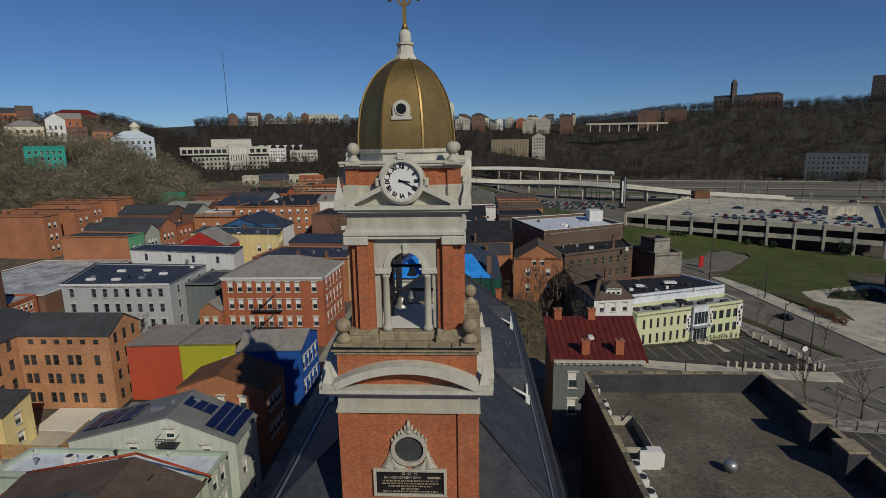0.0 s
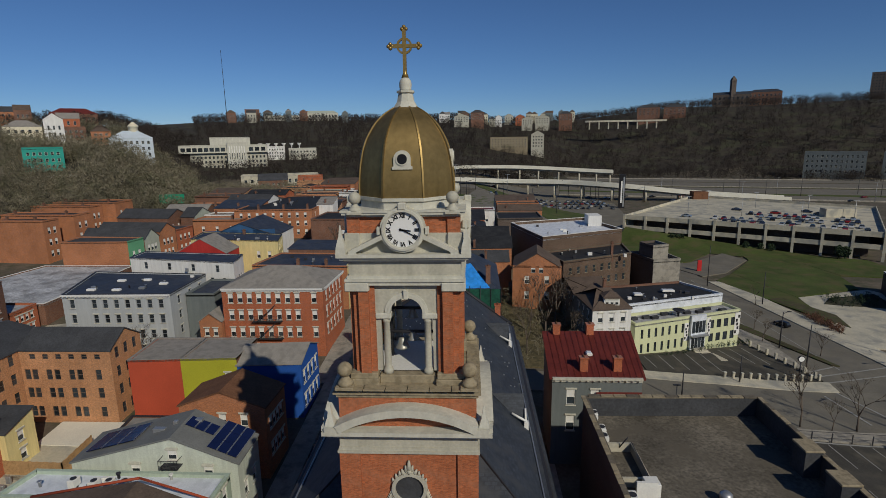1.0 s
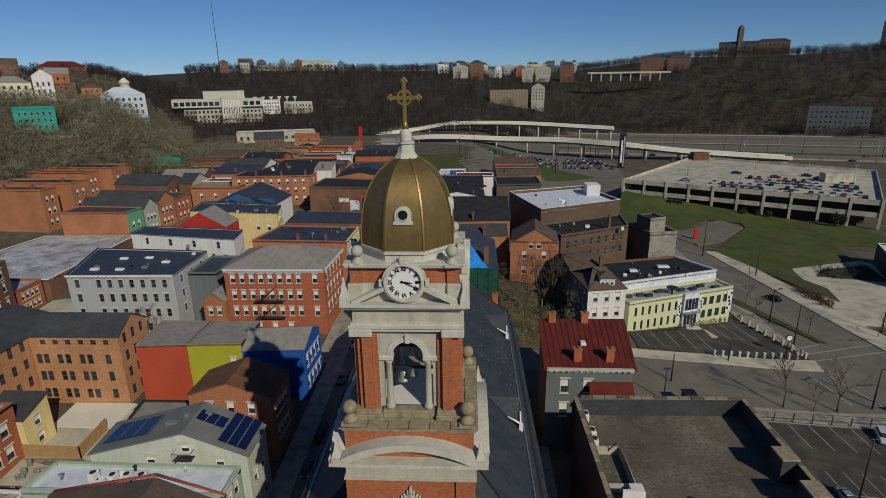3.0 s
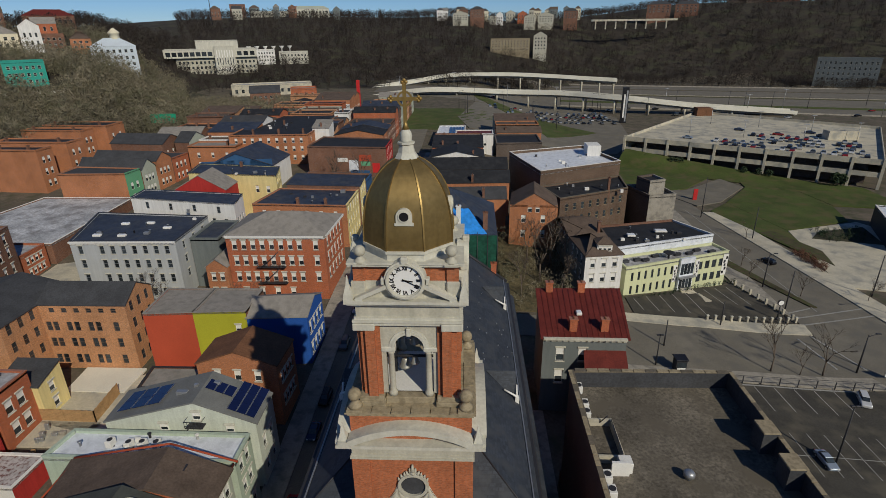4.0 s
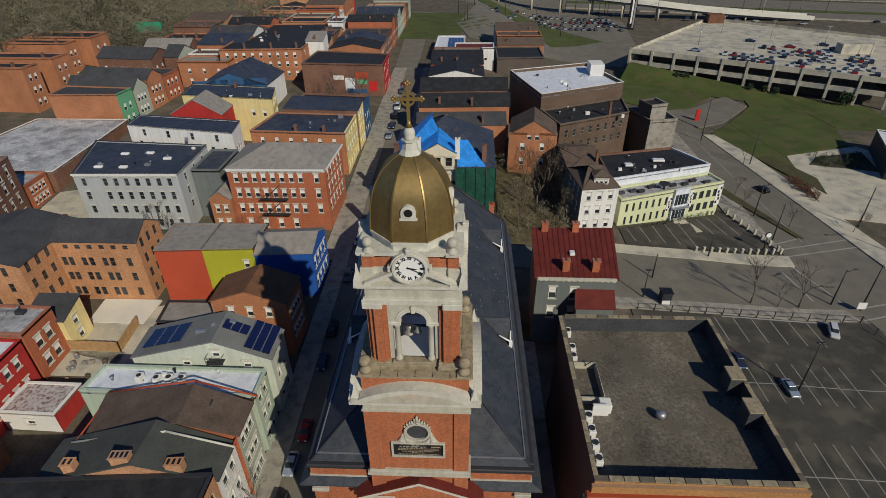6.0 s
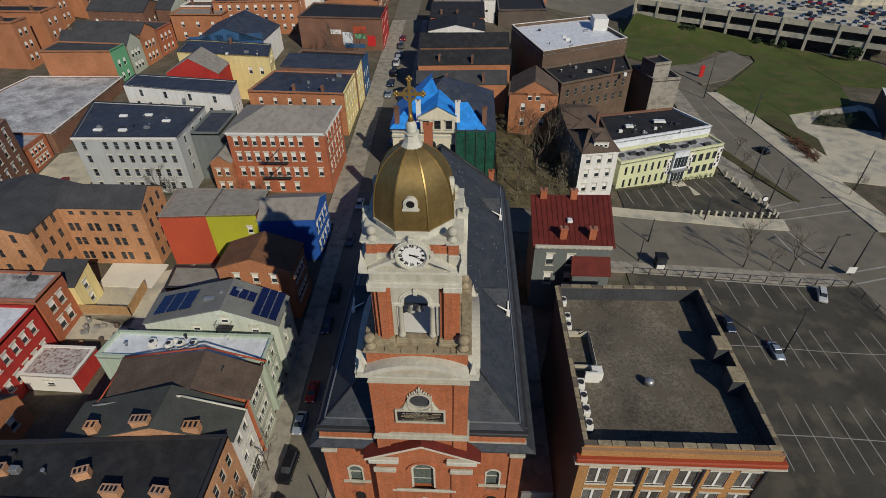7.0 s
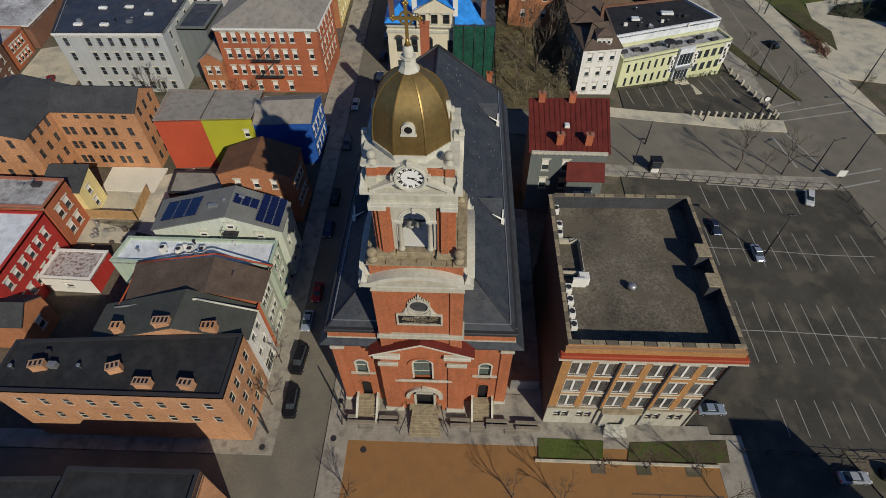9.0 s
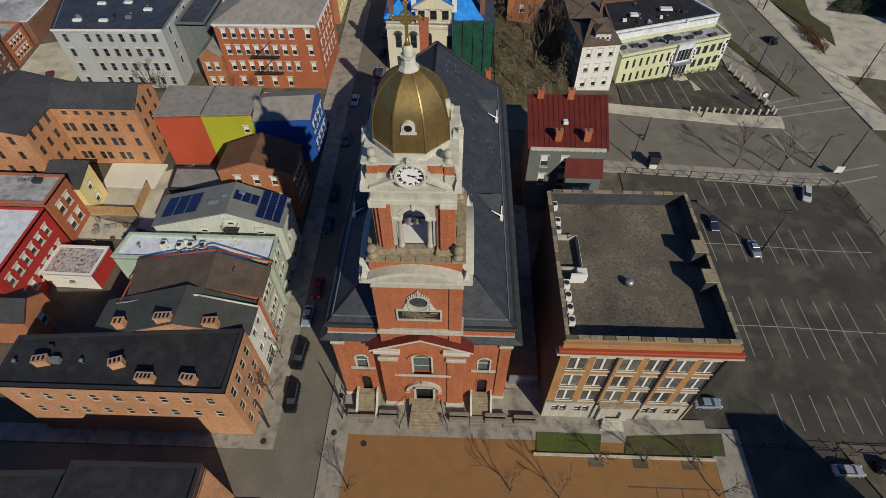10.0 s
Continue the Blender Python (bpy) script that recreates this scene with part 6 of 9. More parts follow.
row(-66, -50, 184, 240, 10, 1, "row houses along the next street")
row(-100, -86, 159, 200, 9, 1, "row houses below the woods")
row(-82, -68, 180, 236, 10, 1, "row houses up the street")
row(-47, -41.5, 146, 178, 8, 1, "row houses behind the yards")
row(14, 30, 168, 200, 10, 3, "row houses near the highway")
row(-7, 8, 120, 146, 9, 3, "row houses behind")


# ---- school beside the church ----
def school():
    # side walls darker than the tan front: the left one's shade is in its colour
    e = house("school_building", "tan brick school with a gravel flat roof and red cornice", "school", [(13.1, -2.4), (28.4, -2.4), (28.3, 16.5), (13.3, 16.3)], 0, 14.9, [brick_tan, brick_dark_shaded, brick_tan, brick_dark_shaded], gravel,
              wins={0: [(6, (4.15, 7.4, 10.85), 1.75, 2.5, (0.53, 15.23), "school"), (2, (1.75,), 0.7, 1.3, (0.75, 2.42)), (2, (1.75,), 0.7, 1.3, (3.14, 4.83)), (2, (1.75,), 0.7, 1.3, (10.44, 12.08)), (2, (1.75,), 0.7, 1.3, (12.76, 14.46))], 1: [(7, (5.2, 8.25, 11.5), 1.3, 2.1)]}, parapet=1.65, coping=stone_dark, roof_label="flat gravel roof", parapet_m=roof_charcoal)
    bx("cornice", brickwood, e, 12.5, 29.0, -3.1, -2.4, 14.95, 15.5, "rust red projecting cornice", 0.1)
    bx("cornice_fascia", brick_tan, e, 12.9, 28.6, -2.7, -2.4, 15.5, 16.25)
    bx("cornice_lip", stone_pale, e, 12.45, 29.05, -3.15, -2.4, 14.83, 14.95)
    bx("frieze", stone_pale, e, 13.0, 28.5, -2.52, -2.4, 14.5, 14.83)
    bx("base_course", stone_old, e, 13.0, 28.5, -2.58, -2.4, 3.75, 4.05)
    edges = [13.05]
    for lo, hi in ((0.75, 2.42), (3.14, 4.83), (10.44, 12.08), (12.76, 14.46)):
        for k in (0.25, 0.75):
            u = 13.1 + lo + (hi - lo) * k
            edges += [u - 0.35, u + 0.35]
    edges.append(28.45)
    for x0, x1 in zip(edges[::2], edges[1::2]):
        bx("base_panel", stone, e, x0, x1, -2.54, -2.4, 1.75, 3.05)
    bx("base_panel", stone, e, 13.05, 28.45, -2.55, -2.4, -0.5, 1.75)
    bx("base_panel", stone, e, 13.05, 28.45, -2.55, -2.4, 3.05, 3.75)
    for x in (18.35, 23.2, 28.15):
        bx("downpipe", metal_dark, e, x - 0.09, x + 0.09, -2.6, -2.4, 0.2, 14.6)
    for i in range(14):
        x = 13.05 + i * 1.1
        bx("coping_slab", stone_old if i % 3 else stone_dark, e, x, x + 1.02, -2.48, -2.06, 16.63, 16.72 + 0.015 * (i % 2))
    for i in range(17):
        y = -2.4 + i * 1.1
        for x in (13.04, 27.98):
            bx("coping_slab", stone_old if (i + int(x)) % 3 else stone_dark, e, x, x + 0.36, y, y + 1.02, 16.63, 16.71 + 0.015 * (i % 2))
    for i in range(13):
        x = 13.7 + i * 1.1
        bx("coping_slab", stone_old if i % 3 else stone_dark, e, x, x + 1.02, 16.08, 16.5, 16.63, 16.72)
    bm = bmesh.new()
    arch_wall(bm, 20.7, -2.85, -2.4, 19.0, 22.4, -0.3, 3.75, 0.75, 1.9)
    part("porch", bm, stone, e, "pale stone arched entrance")
    bx("porch_cornice", stone_old, e, 18.6, 22.8, -3.1, -2.4, 3.75, 4.1, bevel=0.05)
    for i in range(4):
        bx("porch_step", stone_pale, e, 19.7 - 0.1 * i, 21.7 + 0.1 * i, -2.85 - 0.3 * (i + 1), -2.84 - 0.3 * i, 0.0, 0.75 - 0.17 * i)
    bx("entrance_door", black_face, e, 20.0, 21.4, -2.48, -2.4, -0.2, 2.65)
    for y in (4.7, 8.4):
        bm = bmesh.new()
        box(bm, 26.9, 28.1, y - 0.75, y + 0.75, 14.8, 16.9)
        ch = part("chimney", bm, roof_charcoal, e, "broad dark chimney stack with a pale stone cap")
        bm = bmesh.new()
        box(bm, 26.82, 28.18, y - 0.83, y + 0.83, 16.9, 17.05, bevel=0.03)
        part("cap", bm, stone_old, ch)
    bm = bmesh.new()
    for x0, x1, y0, y1 in ((13.6, 15.9, 6.3, 6.5), (13.6, 15.9, 10.6, 10.8), (15.75, 15.9, 6.5, 10.6)):
        box(bm, x0, x1, y0, y1, 14.85, 15.6)
    part("roof_kerb", bm, concrete_w, e)
    bm = bmesh.new()
    tube(bm, (14.9, 10.6, 15.3), (15.3, 10.0, 16.5), 0.05, 0.05)
    tube(bm, (15.8, 6.6, 15.6), (15.8, 10.6, 15.7), 0.04, 0.04)
    part("roof_ladder", bm, metal_dark, e)
    return e


school()


def ac_unit(x, y, z):
    e = thing("air_conditioner", x, y, z, "small white rooftop air conditioner on blocks", "air conditioner", "rooftop air conditioners")
    bx("casing", paint_white, e, x - 0.3, x + 0.3, y - 0.45, y + 0.45, z + 0.12, z + 0.85, bevel=0.03)
    bm = bmesh.new()
    lathe(bm, [(0.27, z + 0.84), (0.27, z + 0.88)], x, y, 14)
    part("fan_grille", bm, metal_dark, e)
    bx("support", metal_dark, e, x - 0.32, x + 0.32, y - 0.06, y + 0.06, z, z + 0.12)
    return e


for y in (0.2, 1.6, 3.0, 4.4, 11.6, 12.8, 15.2):
    ac_unit(14.0 + 0.05 * math.sin(y * 9), y, 14.9)
for x, y in ((-29.5, 12.8), (-28.2, 12.9), (-26.8, 12.9), (-31.5, 13.0)):
    ac_unit(x, y, 9.2)
for nm, x, y, s, z in (("roof_vent", 20.3, 4.9, 0.42, 14.9),):
    bm = bmesh.new()
    lathe(bm, [(s * 0.6, z), (s * 0.6, z + 0.25), (s, z + 0.3), (s, z + 0.6), (s * 0.7, z + 0.75), (0.05, z + 0.8)], x, y, 14)
    solo(nm, bm, metal_grey, "round galvanised vent on the gravel roof", "vent")
bm = bmesh.new()
box(bm, 15.2, 16.2, 5.2, 6.2, 14.9, 15.9, bevel=0.04)
box(bm, 14.5, 15.9, 5.0, 5.2, 14.9, 16.2)
solo("roof_unit", bm, paint_white, "white ventilation unit on the gravel roof", "roof unit")


def skylight(x, y, z, w=1.4, d=0.7):
    e = thing("skylight", x, y, z, "white-framed skylight on a dark roof", "skylight", "skylights")
    bx("frame", paint_white, e, x - w / 2, x + w / 2, y - d / 2, y + d / 2, z, z + 0.35, bevel=0.05)
    bx("pane", roof_white, e, x - w / 2 + 0.1, x + w / 2 - 0.1, y - d / 2 + 0.1, y + d / 2 - 0.1, z + 0.35, z + 0.4)


for x, y in ((-61.5, 58), (-57.0, 58), (-60, 64), (-55.5, 64.5), (-51.0, 62)):
    skylight(x, y, 14.0)
skylight(42.6, 76.5, 8.3, 2.4, 1.2)
skylight(36.0, 74.0, 8.3, 1.6, 1.2)


def solar_array(x, y, m, nx, ny, pw=1.0, ph=1.55):
    e = thing("solar_array", x, y, 8, "dark blue solar panels on a pitched roof", "solar panels", "solar panels")
    for i in range(nx):
        for j in range(ny):
            bm = bmesh.new()
            box(bm, i * pw, i * pw + pw * 0.96, j * ph, j * ph + ph * 0.97, 0.1, 0.15)
            p = part("panel", bm, solar, e, m=m)
            bm = bmesh.new()
            for k in (0.02, pw * 0.94):
                box(bm, i * pw + k - 0.02, i * pw + k + 0.02, j * ph, j * ph + ph * 0.97, 0.05, 0.165)
            q = part("panel_frame", bm, metal_grey, p)


sl, sr = math.degrees(math.atan2(2.6, 9.7)), math.degrees(math.atan2(2.6, 6.2))
solar_array(-32.5, 17, pose(-33.4, 17.2, 9.81, 0, -sl, 0), 3, 2, 1.72, 1.62)
solar_array(-22.5, 17, pose(-24.2, 18.6, 12.05, 0, sr, 0), 3, 1)
solar_array(-21.5, 17, pose(-21.3, 16.8, 10.84, 0, sr, 0), 3, 3)

# ---- houses on the right ----
rr = house("red_roofed_house", "slate grey house with a maroon metal roof and brick chimneys", "house", [(12.7, 29.4), (22.7, 29.3), (23.6, 38.2), (13.0, 38.0)], 1.4, 12.2, paint_grey_shaded, roof_redmetal, "shed",
           {0: [(2, (4.2, 7.4), 1.0, 1.9, (0.8, 6.2))], 1: [(2, (4.2, 7.4), 1.0, 1.9)]}, 2.0, cornice=(stone_pale, (0,)), over=0.45)
for x, y, z in ((16.4, 30.6, 12.8), (20.2, 30.6, 12.8), (14.4, 37.8, 14.2), (18.6, 37.8, 14.2)):
    add_chimney(rr, x, y, z, 1.2, brick_red, 0.9, 0.7)
for i in range(15):
    x = 13.3 + i * 0.68
    bm = bmesh.new()
    tube(bm, (x, 29.2, 12.31), (x + 0.75 * i / 15, 38.1, 14.35), 0.025, 0.025, 4)
    part("standing_seam", bm, roof_redmetal, rr)
skylight(17.6, 33.4, 13.15, 0.7, 0.9)
house("house_wing", "slate grey rear wing with a maroon metal roof", "house wing", [(17.6, 26.9), (22.3, 26.9), (22.5, 29.2), (17.9, 29.2)], 1.4, 9.2, paint_grey_shaded, roof_redmetal, "shed", {0: [(2, (4.4,), 0.8, 1.4)]}, 1.1)
bm = bmesh.new()
box(bm, 13.4, 28.2, 17.2, 17.6, 0.6, 3.2)
solo("yard_wall", bm, brick_dark_shaded, "dark brick yard wall behind the school", "wall")

# the left wall is white too; its grey is painted shade
house("white_house", "white brick town house with a dark mansard roof", "house", [(23.9, 58.8), (30.6, 59.9), (29.6, 69.0), (22.8, 68.0)], 1.0, 10.3, [brick_white, brick_white, brick_white, paint_grey_shaded], roof_brown, "hip",
      {0: [(3, (1.3, 4.2, 7.0), 0.85, 1.6, 0.4)], 3: [(3, (4.2, 7.0), 0.85, 1.6)]}, 2.3)
dm = thing("roof_dormer", 27.4, 60.6, 10.8, "white-framed dormer with a dark hipped roof", "dormer")
bx("cheeks", paint_white, dm, 26.1, 28.7, 60.3, 63.2, 10.4, 11.9)
for x in (26.6, 27.4, 28.2):
    put_window(dm, (x, 60.3 - 0.14, 10.75), 0, 0.6, 0.95)
bm = bmesh.new()
prism(bm, [(25.9, 60.0), (28.9, 60.0), (28.9, 63.4), (25.9, 63.4)], 11.9, 12.05)
lathe(bm, [(2.0, 12.05), (0.2, 12.8)], 27.4, 61.7, 4, math.pi / 4, smooth_=False)
part("hood", bm, roof_brown, dm)
house("brick_house", "dark slate-sided house with a brown roof", "house", [(23.3, 69.2), (29.2, 70.2), (28.4, 83.0), (22.4, 82.5)], 1.6, 9.3, [paint_grey_shaded, paint_grey_shaded, paint_grey_shaded, paint_grey_shaded], roof_brown, "hip", {3: [(4, (3.6, 6.0), 0.85, 1.5)]}, 2.0, chimneys=[(29.0, 72.0, 2.6, 9.4)])
yl = house("office_building", "pale lime painted office with a pale terrace roof", "office", [(32.2, 62.4), (54.0, 70.6), (52.6, 74.8), (31.2, 67.2)], 0.4, 6.2, paint_lime, roof_silver,
      wins={0: [(7, (0.5, 3.2), 0.5, 1.7, (0.8, 11.0)), (2, (0.4, 3.2), 1.7, 1.9, (11.4, 15.4), "wide"), (4, (0.6, 3.2), 1.0, 1.6, (16.0, 22.6))]}, parapet=0.35, frame_m=metal_dark, hood=False)
# left wall of this block and of the two brick halls is darker
house("office_building", "office block with a white fascia and black flat roof", "office", [(31.1, 67.4), (52.6, 75.0), (47.6, 83.8), (31.0, 79.6)], 0.4, 8.0, [roof_white, brick_white, brick_brown, brick_dark_shaded], roof_black, parapet=0.3)
house("brick_gabled_house", "orange brick gabled house with white-trimmed windows", "house", [(12.3, 80.2), (22.2, 79.6), (23.0, 87.6), (13.5, 90.6)], 3.0, 12.3, brick_orange, roof_brown, "gable_y",
      {0: [(2, (8.2,), 0.9, 1.6, (3.4, 6.6)), (2, (2.6, 5.9), 0.95, 1.7)], 3: [(4, (2.6, 5.9), 0.9, 1.6)]}, 3.0, over=0.1)
house("brick_building", "brown brick building with a flat black roof", "building", [(24.2, 88.8), (41.6, 97.8), (42.6, 109.2), (21.2, 99.0)], 1.6, 11.2, [brick_umber, brick_umber, brick_umber, brick_dark_shaded], roof_black, frame_m=stone_old, wins={0: [(8, (3.6, 6.6), 0.9, 1.7)]}, parapet=0.3, coping=stone_dark, chimneys=[(36.4, 95.5, 3.4, 11.0)])
house("brick_building", "large brick hall with a bright white roof", "building", [(21.0, 99.4), (42.7, 110.2), (37.0, 130.0), (15.1, 121.7)], 1.4, 14.4, [brick_umber, brick_umber, brick_umber, brick_dark_shaded], roof_white, parapet=0.7, coping=paint_white)
bm = bmesh.new(); box(bm, 36.0, 39.6, 119, 124, 14.4, 17.2)
solo("penthouse", bm, brick_white, "white plant room on the white roof", "plant room")
# concrete walls turned from the sun are coloured dark, as if shaded
house("concrete_building", "plain tan concrete building with a black roof", "building", [(46.0, 95.2), (52.6, 96.5), (51.0, 106.4), (43.2, 104.4)], -0.4, 9.8, [concrete, concrete, concrete, brick_dark_shaded], roof_black, parapet=0.5)
house("concrete_building", "plain concrete stair tower on a flat roof", "building", [(46.2, 96.6), (50.2, 98.0), (48.8, 103.0), (44.4, 101.0)], 6.0, 13.0, [concrete, concrete, brick_dark_shaded, brick_dark_shaded], roof_black, parapet=0.4)
house("brick_building", "orange brick building with a dark pitched roof", "building", [(-7.4, 86.0), (12.0, 87.0), (12.0, 94.0), (-7.6, 93.4)], 4.8, 12.0, brick_orange, roof_charcoal, "gable_x", {0: [(4, (3.6,), 0.9, 1.6)]}, 1.8, chimneys=[(-1.0, 87.0, 1.6, 12.4), (7.0, 87.4, 1.8, 12.4)])
house("brick_building", "orange brick building with a black roof", "building", [(-7.8, 96.0), (13.4, 97.0), (13.6, 105.0), (-8.0, 104.6)], 5.2, 13.0, brick_orange, roof_black, "gable_x", {0: [(4, (3.6,), 0.9, 1.6)]}, 2.0, chimneys=[(-3.0, 97.4, 1.6, 13.2), (4.6, 97.0, 1.6, 13.2)])
house("brick_building", "dark roofed brick building", "building", [(-8.2, 107.0), (13.6, 108.0), (13.6, 117.0), (-8.4, 117.0)], 5.8, 13.6, brick_brown, roof_black, "gable_x", None, 2.0)
house("white_building", "small white brick building with red eaves", "building", [(-0.6, 152.0), (12.0, 152.0), (12.0, 159.4), (-0.6, 159.4)], 6.0, 14.4, brick_white, roof_redmetal, wins={0: [(3, (1, 4.6), 0.9, 1.7)]}, parapet=0.2)
house("brick_building", "dark brick building with a flat roof", "building", [(13.0, 150.0), (28.0, 151.0), (28.0, 166), (13.0, 166)], 4.4, 11.6, brick_dark_shaded, roof_black, parapet=0.3)
house("shop_building", "white shop with a solar panel roof", "shop", [(-8.0, 160.0), (2.6, 160.0), (2.6, 186), (-7.6, 186)], 7.6, 11.6, paint_white, roof_white, parapet=0.15)
solar_array(-3, 172, pose(-3.4, 165, 11.6, 0, 0, 0), 5, 11, 1.1, 1.6)


def tarp_house():
    e = house("villa", "cream villa under repair with blue tarpaulins on its roof", "house", [(-9.8, 61.2), (8.4, 60.8), (8.6, 80.0), (-10.0, 80.0)], 3.4, 13.2, [paint_cream, netting, brick_brown, netting], roof_navy, "hip",
              {0: [(3, (4.8,), 1.1, 2.4, (0.6, 8.6)), (3, (4.8,), 1.1, 2.4, (9.6, 17.6)), (6, (1.0,), 1.1, 2.2, 0.6)]}, 6.4, frame_m=roof_brown, over=0.5, cornice=(stone_pale, (0,)))
    bm = bmesh.new()
    box(bm, -4.6, 1.4, 60.3, 66, 13.2, 16.0)
    part("gable_wall", bm, paint_cream, e)
    bm = bmesh.new()
    q = [(-5.0, 16.0), (-1.6, 17.9), (1.8, 16.0), (1.8, 15.75), (-5.0, 15.75)]
    a = [bm.verts.new((x, 60.0, z)) for x, z in q]
    b = [bm.verts.new((x, 60.5, z)) for x, z in q]
    bm.faces.new(a); bm.faces.new(list(reversed(b)))
    for i in range(5):
        bm.faces.new((a[i], b[i], b[(i + 1) % 5], a[(i + 1) % 5]))
    bmesh.ops.recalc_face_normals(bm, faces=bm.faces)
    part("gable_pediment", bm, paint_cream, e)
    for x in (-3.6, -1.6, 0.4):
        put_window(e, (x, 60.3 - 0.17, 13.9), 0, 1.1, 1.6, roof_brown)
    for x0, x1 in ((0.6, 8.6), (9.6, 17.6)):
        for k in range(3):
            x = -9.8 + x0 + (x1 - x0) * (k + 0.5) / 3
            for nm, r0, y, m in (("arch_hood", 0.82, 61.06, roof_brown), ("fanlight", 0.55, 60.98, glass)):
                bm = bmesh.new()
                ring = [(x + r0 * math.cos(math.pi * i / 10), 10.6 + r0 * math.sin(math.pi * i / 10)) for i in range(11)]
                a = [bm.verts.new((px, y, pz)) for px, pz in ring]
                b = [bm.verts.new((px, y + 0.2, pz)) for px, pz in ring]
                bm.faces.new(a)
                for i in range(11):
                    bm.faces.new((a[i], b[i], b[(i + 1) % 11], a[(i + 1) % 11]))
                bmesh.ops.recalc_face_normals(bm, faces=bm.faces)
                part(nm, bm, m, e)
    bx("string_course", stone_pale, e, -9.9, 8.5, 60.85, 61.2, 11.9, 12.3)
    def sheet(name, pts, m, lab, n=10):
        bm = bmesh.new()
        A, B, C, D = [Vector(p) for p in pts]
        g = []
        for j in range(n + 1):
            row_ = []
            for i in range(n + 1):
                u, v = i / n, j / n
                p = (A * (1 - u) + B * u) * (1 - v) + (D * (1 - u) + C * u) * v
                p.z += 0.16 + 0.1 * noise.noise(p * 0.9)
                row_.append(bm.verts.new(p))
            g.append(row_)
        for j in range(n):
            for i in range(n):
                bm.faces.new((g[j][i], g[j][i + 1], g[j + 1][i + 1], g[j + 1][i])).smooth = True
        part(name, bm, m, e, lab)
    hz, ht = 13.25, 19.8
    sheet("tarpaulin", ((-10.2, 61.0, hz + 0.1), (-5.0, 61.0, hz + 0.1), (-1.6, 66.5, 17.9), (-3.0, 70.0, 19.4)), tarp, "bright blue tarpaulin tied over the roof")
    sheet("tarpaulin", ((-10.2, 61.0, hz + 0.12), (-3.0, 70.0, 19.45), (-3.0, 72.0, 19.6), (-10.3, 72.0, hz + 0.1)), tarp, "bright blue tarpaulin tied over the roof")
    sheet("tarpaulin", ((-5.1, 60.2, 16.0), (-1.6, 60.2, 17.95), (-1.6, 68.0, 17.95), (-5.1, 65.0, 16.0)), tarp, "bright blue tarpaulin tied over the roof")
    sheet("tarpaulin", ((-1.6, 60.2, 17.95), (1.9, 60.2, 16.0), (1.9, 65.0, 16.0), (-1.6, 68.0, 17.95)), tarp, "bright blue tarpaulin tied over the roof")
    sheet("tarpaulin", ((1.8, 60.9, hz + 0.1), (7.0, 60.9, hz + 0.1), (3.6, 65.5, 16.6), (1.8, 65.5, 16.6)), tarp, "bright blue tarpaulin tied over the roof")
    for x in (-8.9, 6.6, -4.9, 1.9):
        add_chimney(e, x, 62.2 if abs(x) > 4 and x != -4.9 else 61.0, 14.6 if x in (-8.9, 6.6) else 16.2, 2.4, brick_brown if x in (-8.9, 6.6) else paint_white, 0.8, 0.8)
    bm = bmesh.new()
    box(bm, 1.6, 8.7, 60.0, 60.08, 3.4, 13.6)
    part("debris_netting", bm, netting, e, "green debris netting on scaffolding")
    for x in (1.6, 3.4, 5.2, 7.0, 8.7):
        bm = bmesh.new()
        tube(bm, (x, 59.9, 3.0), (x, 59.9, 14.2), 0.06, 0.06)
        part("scaffold_pole", bm, metal_dark, e)


tarp_house()


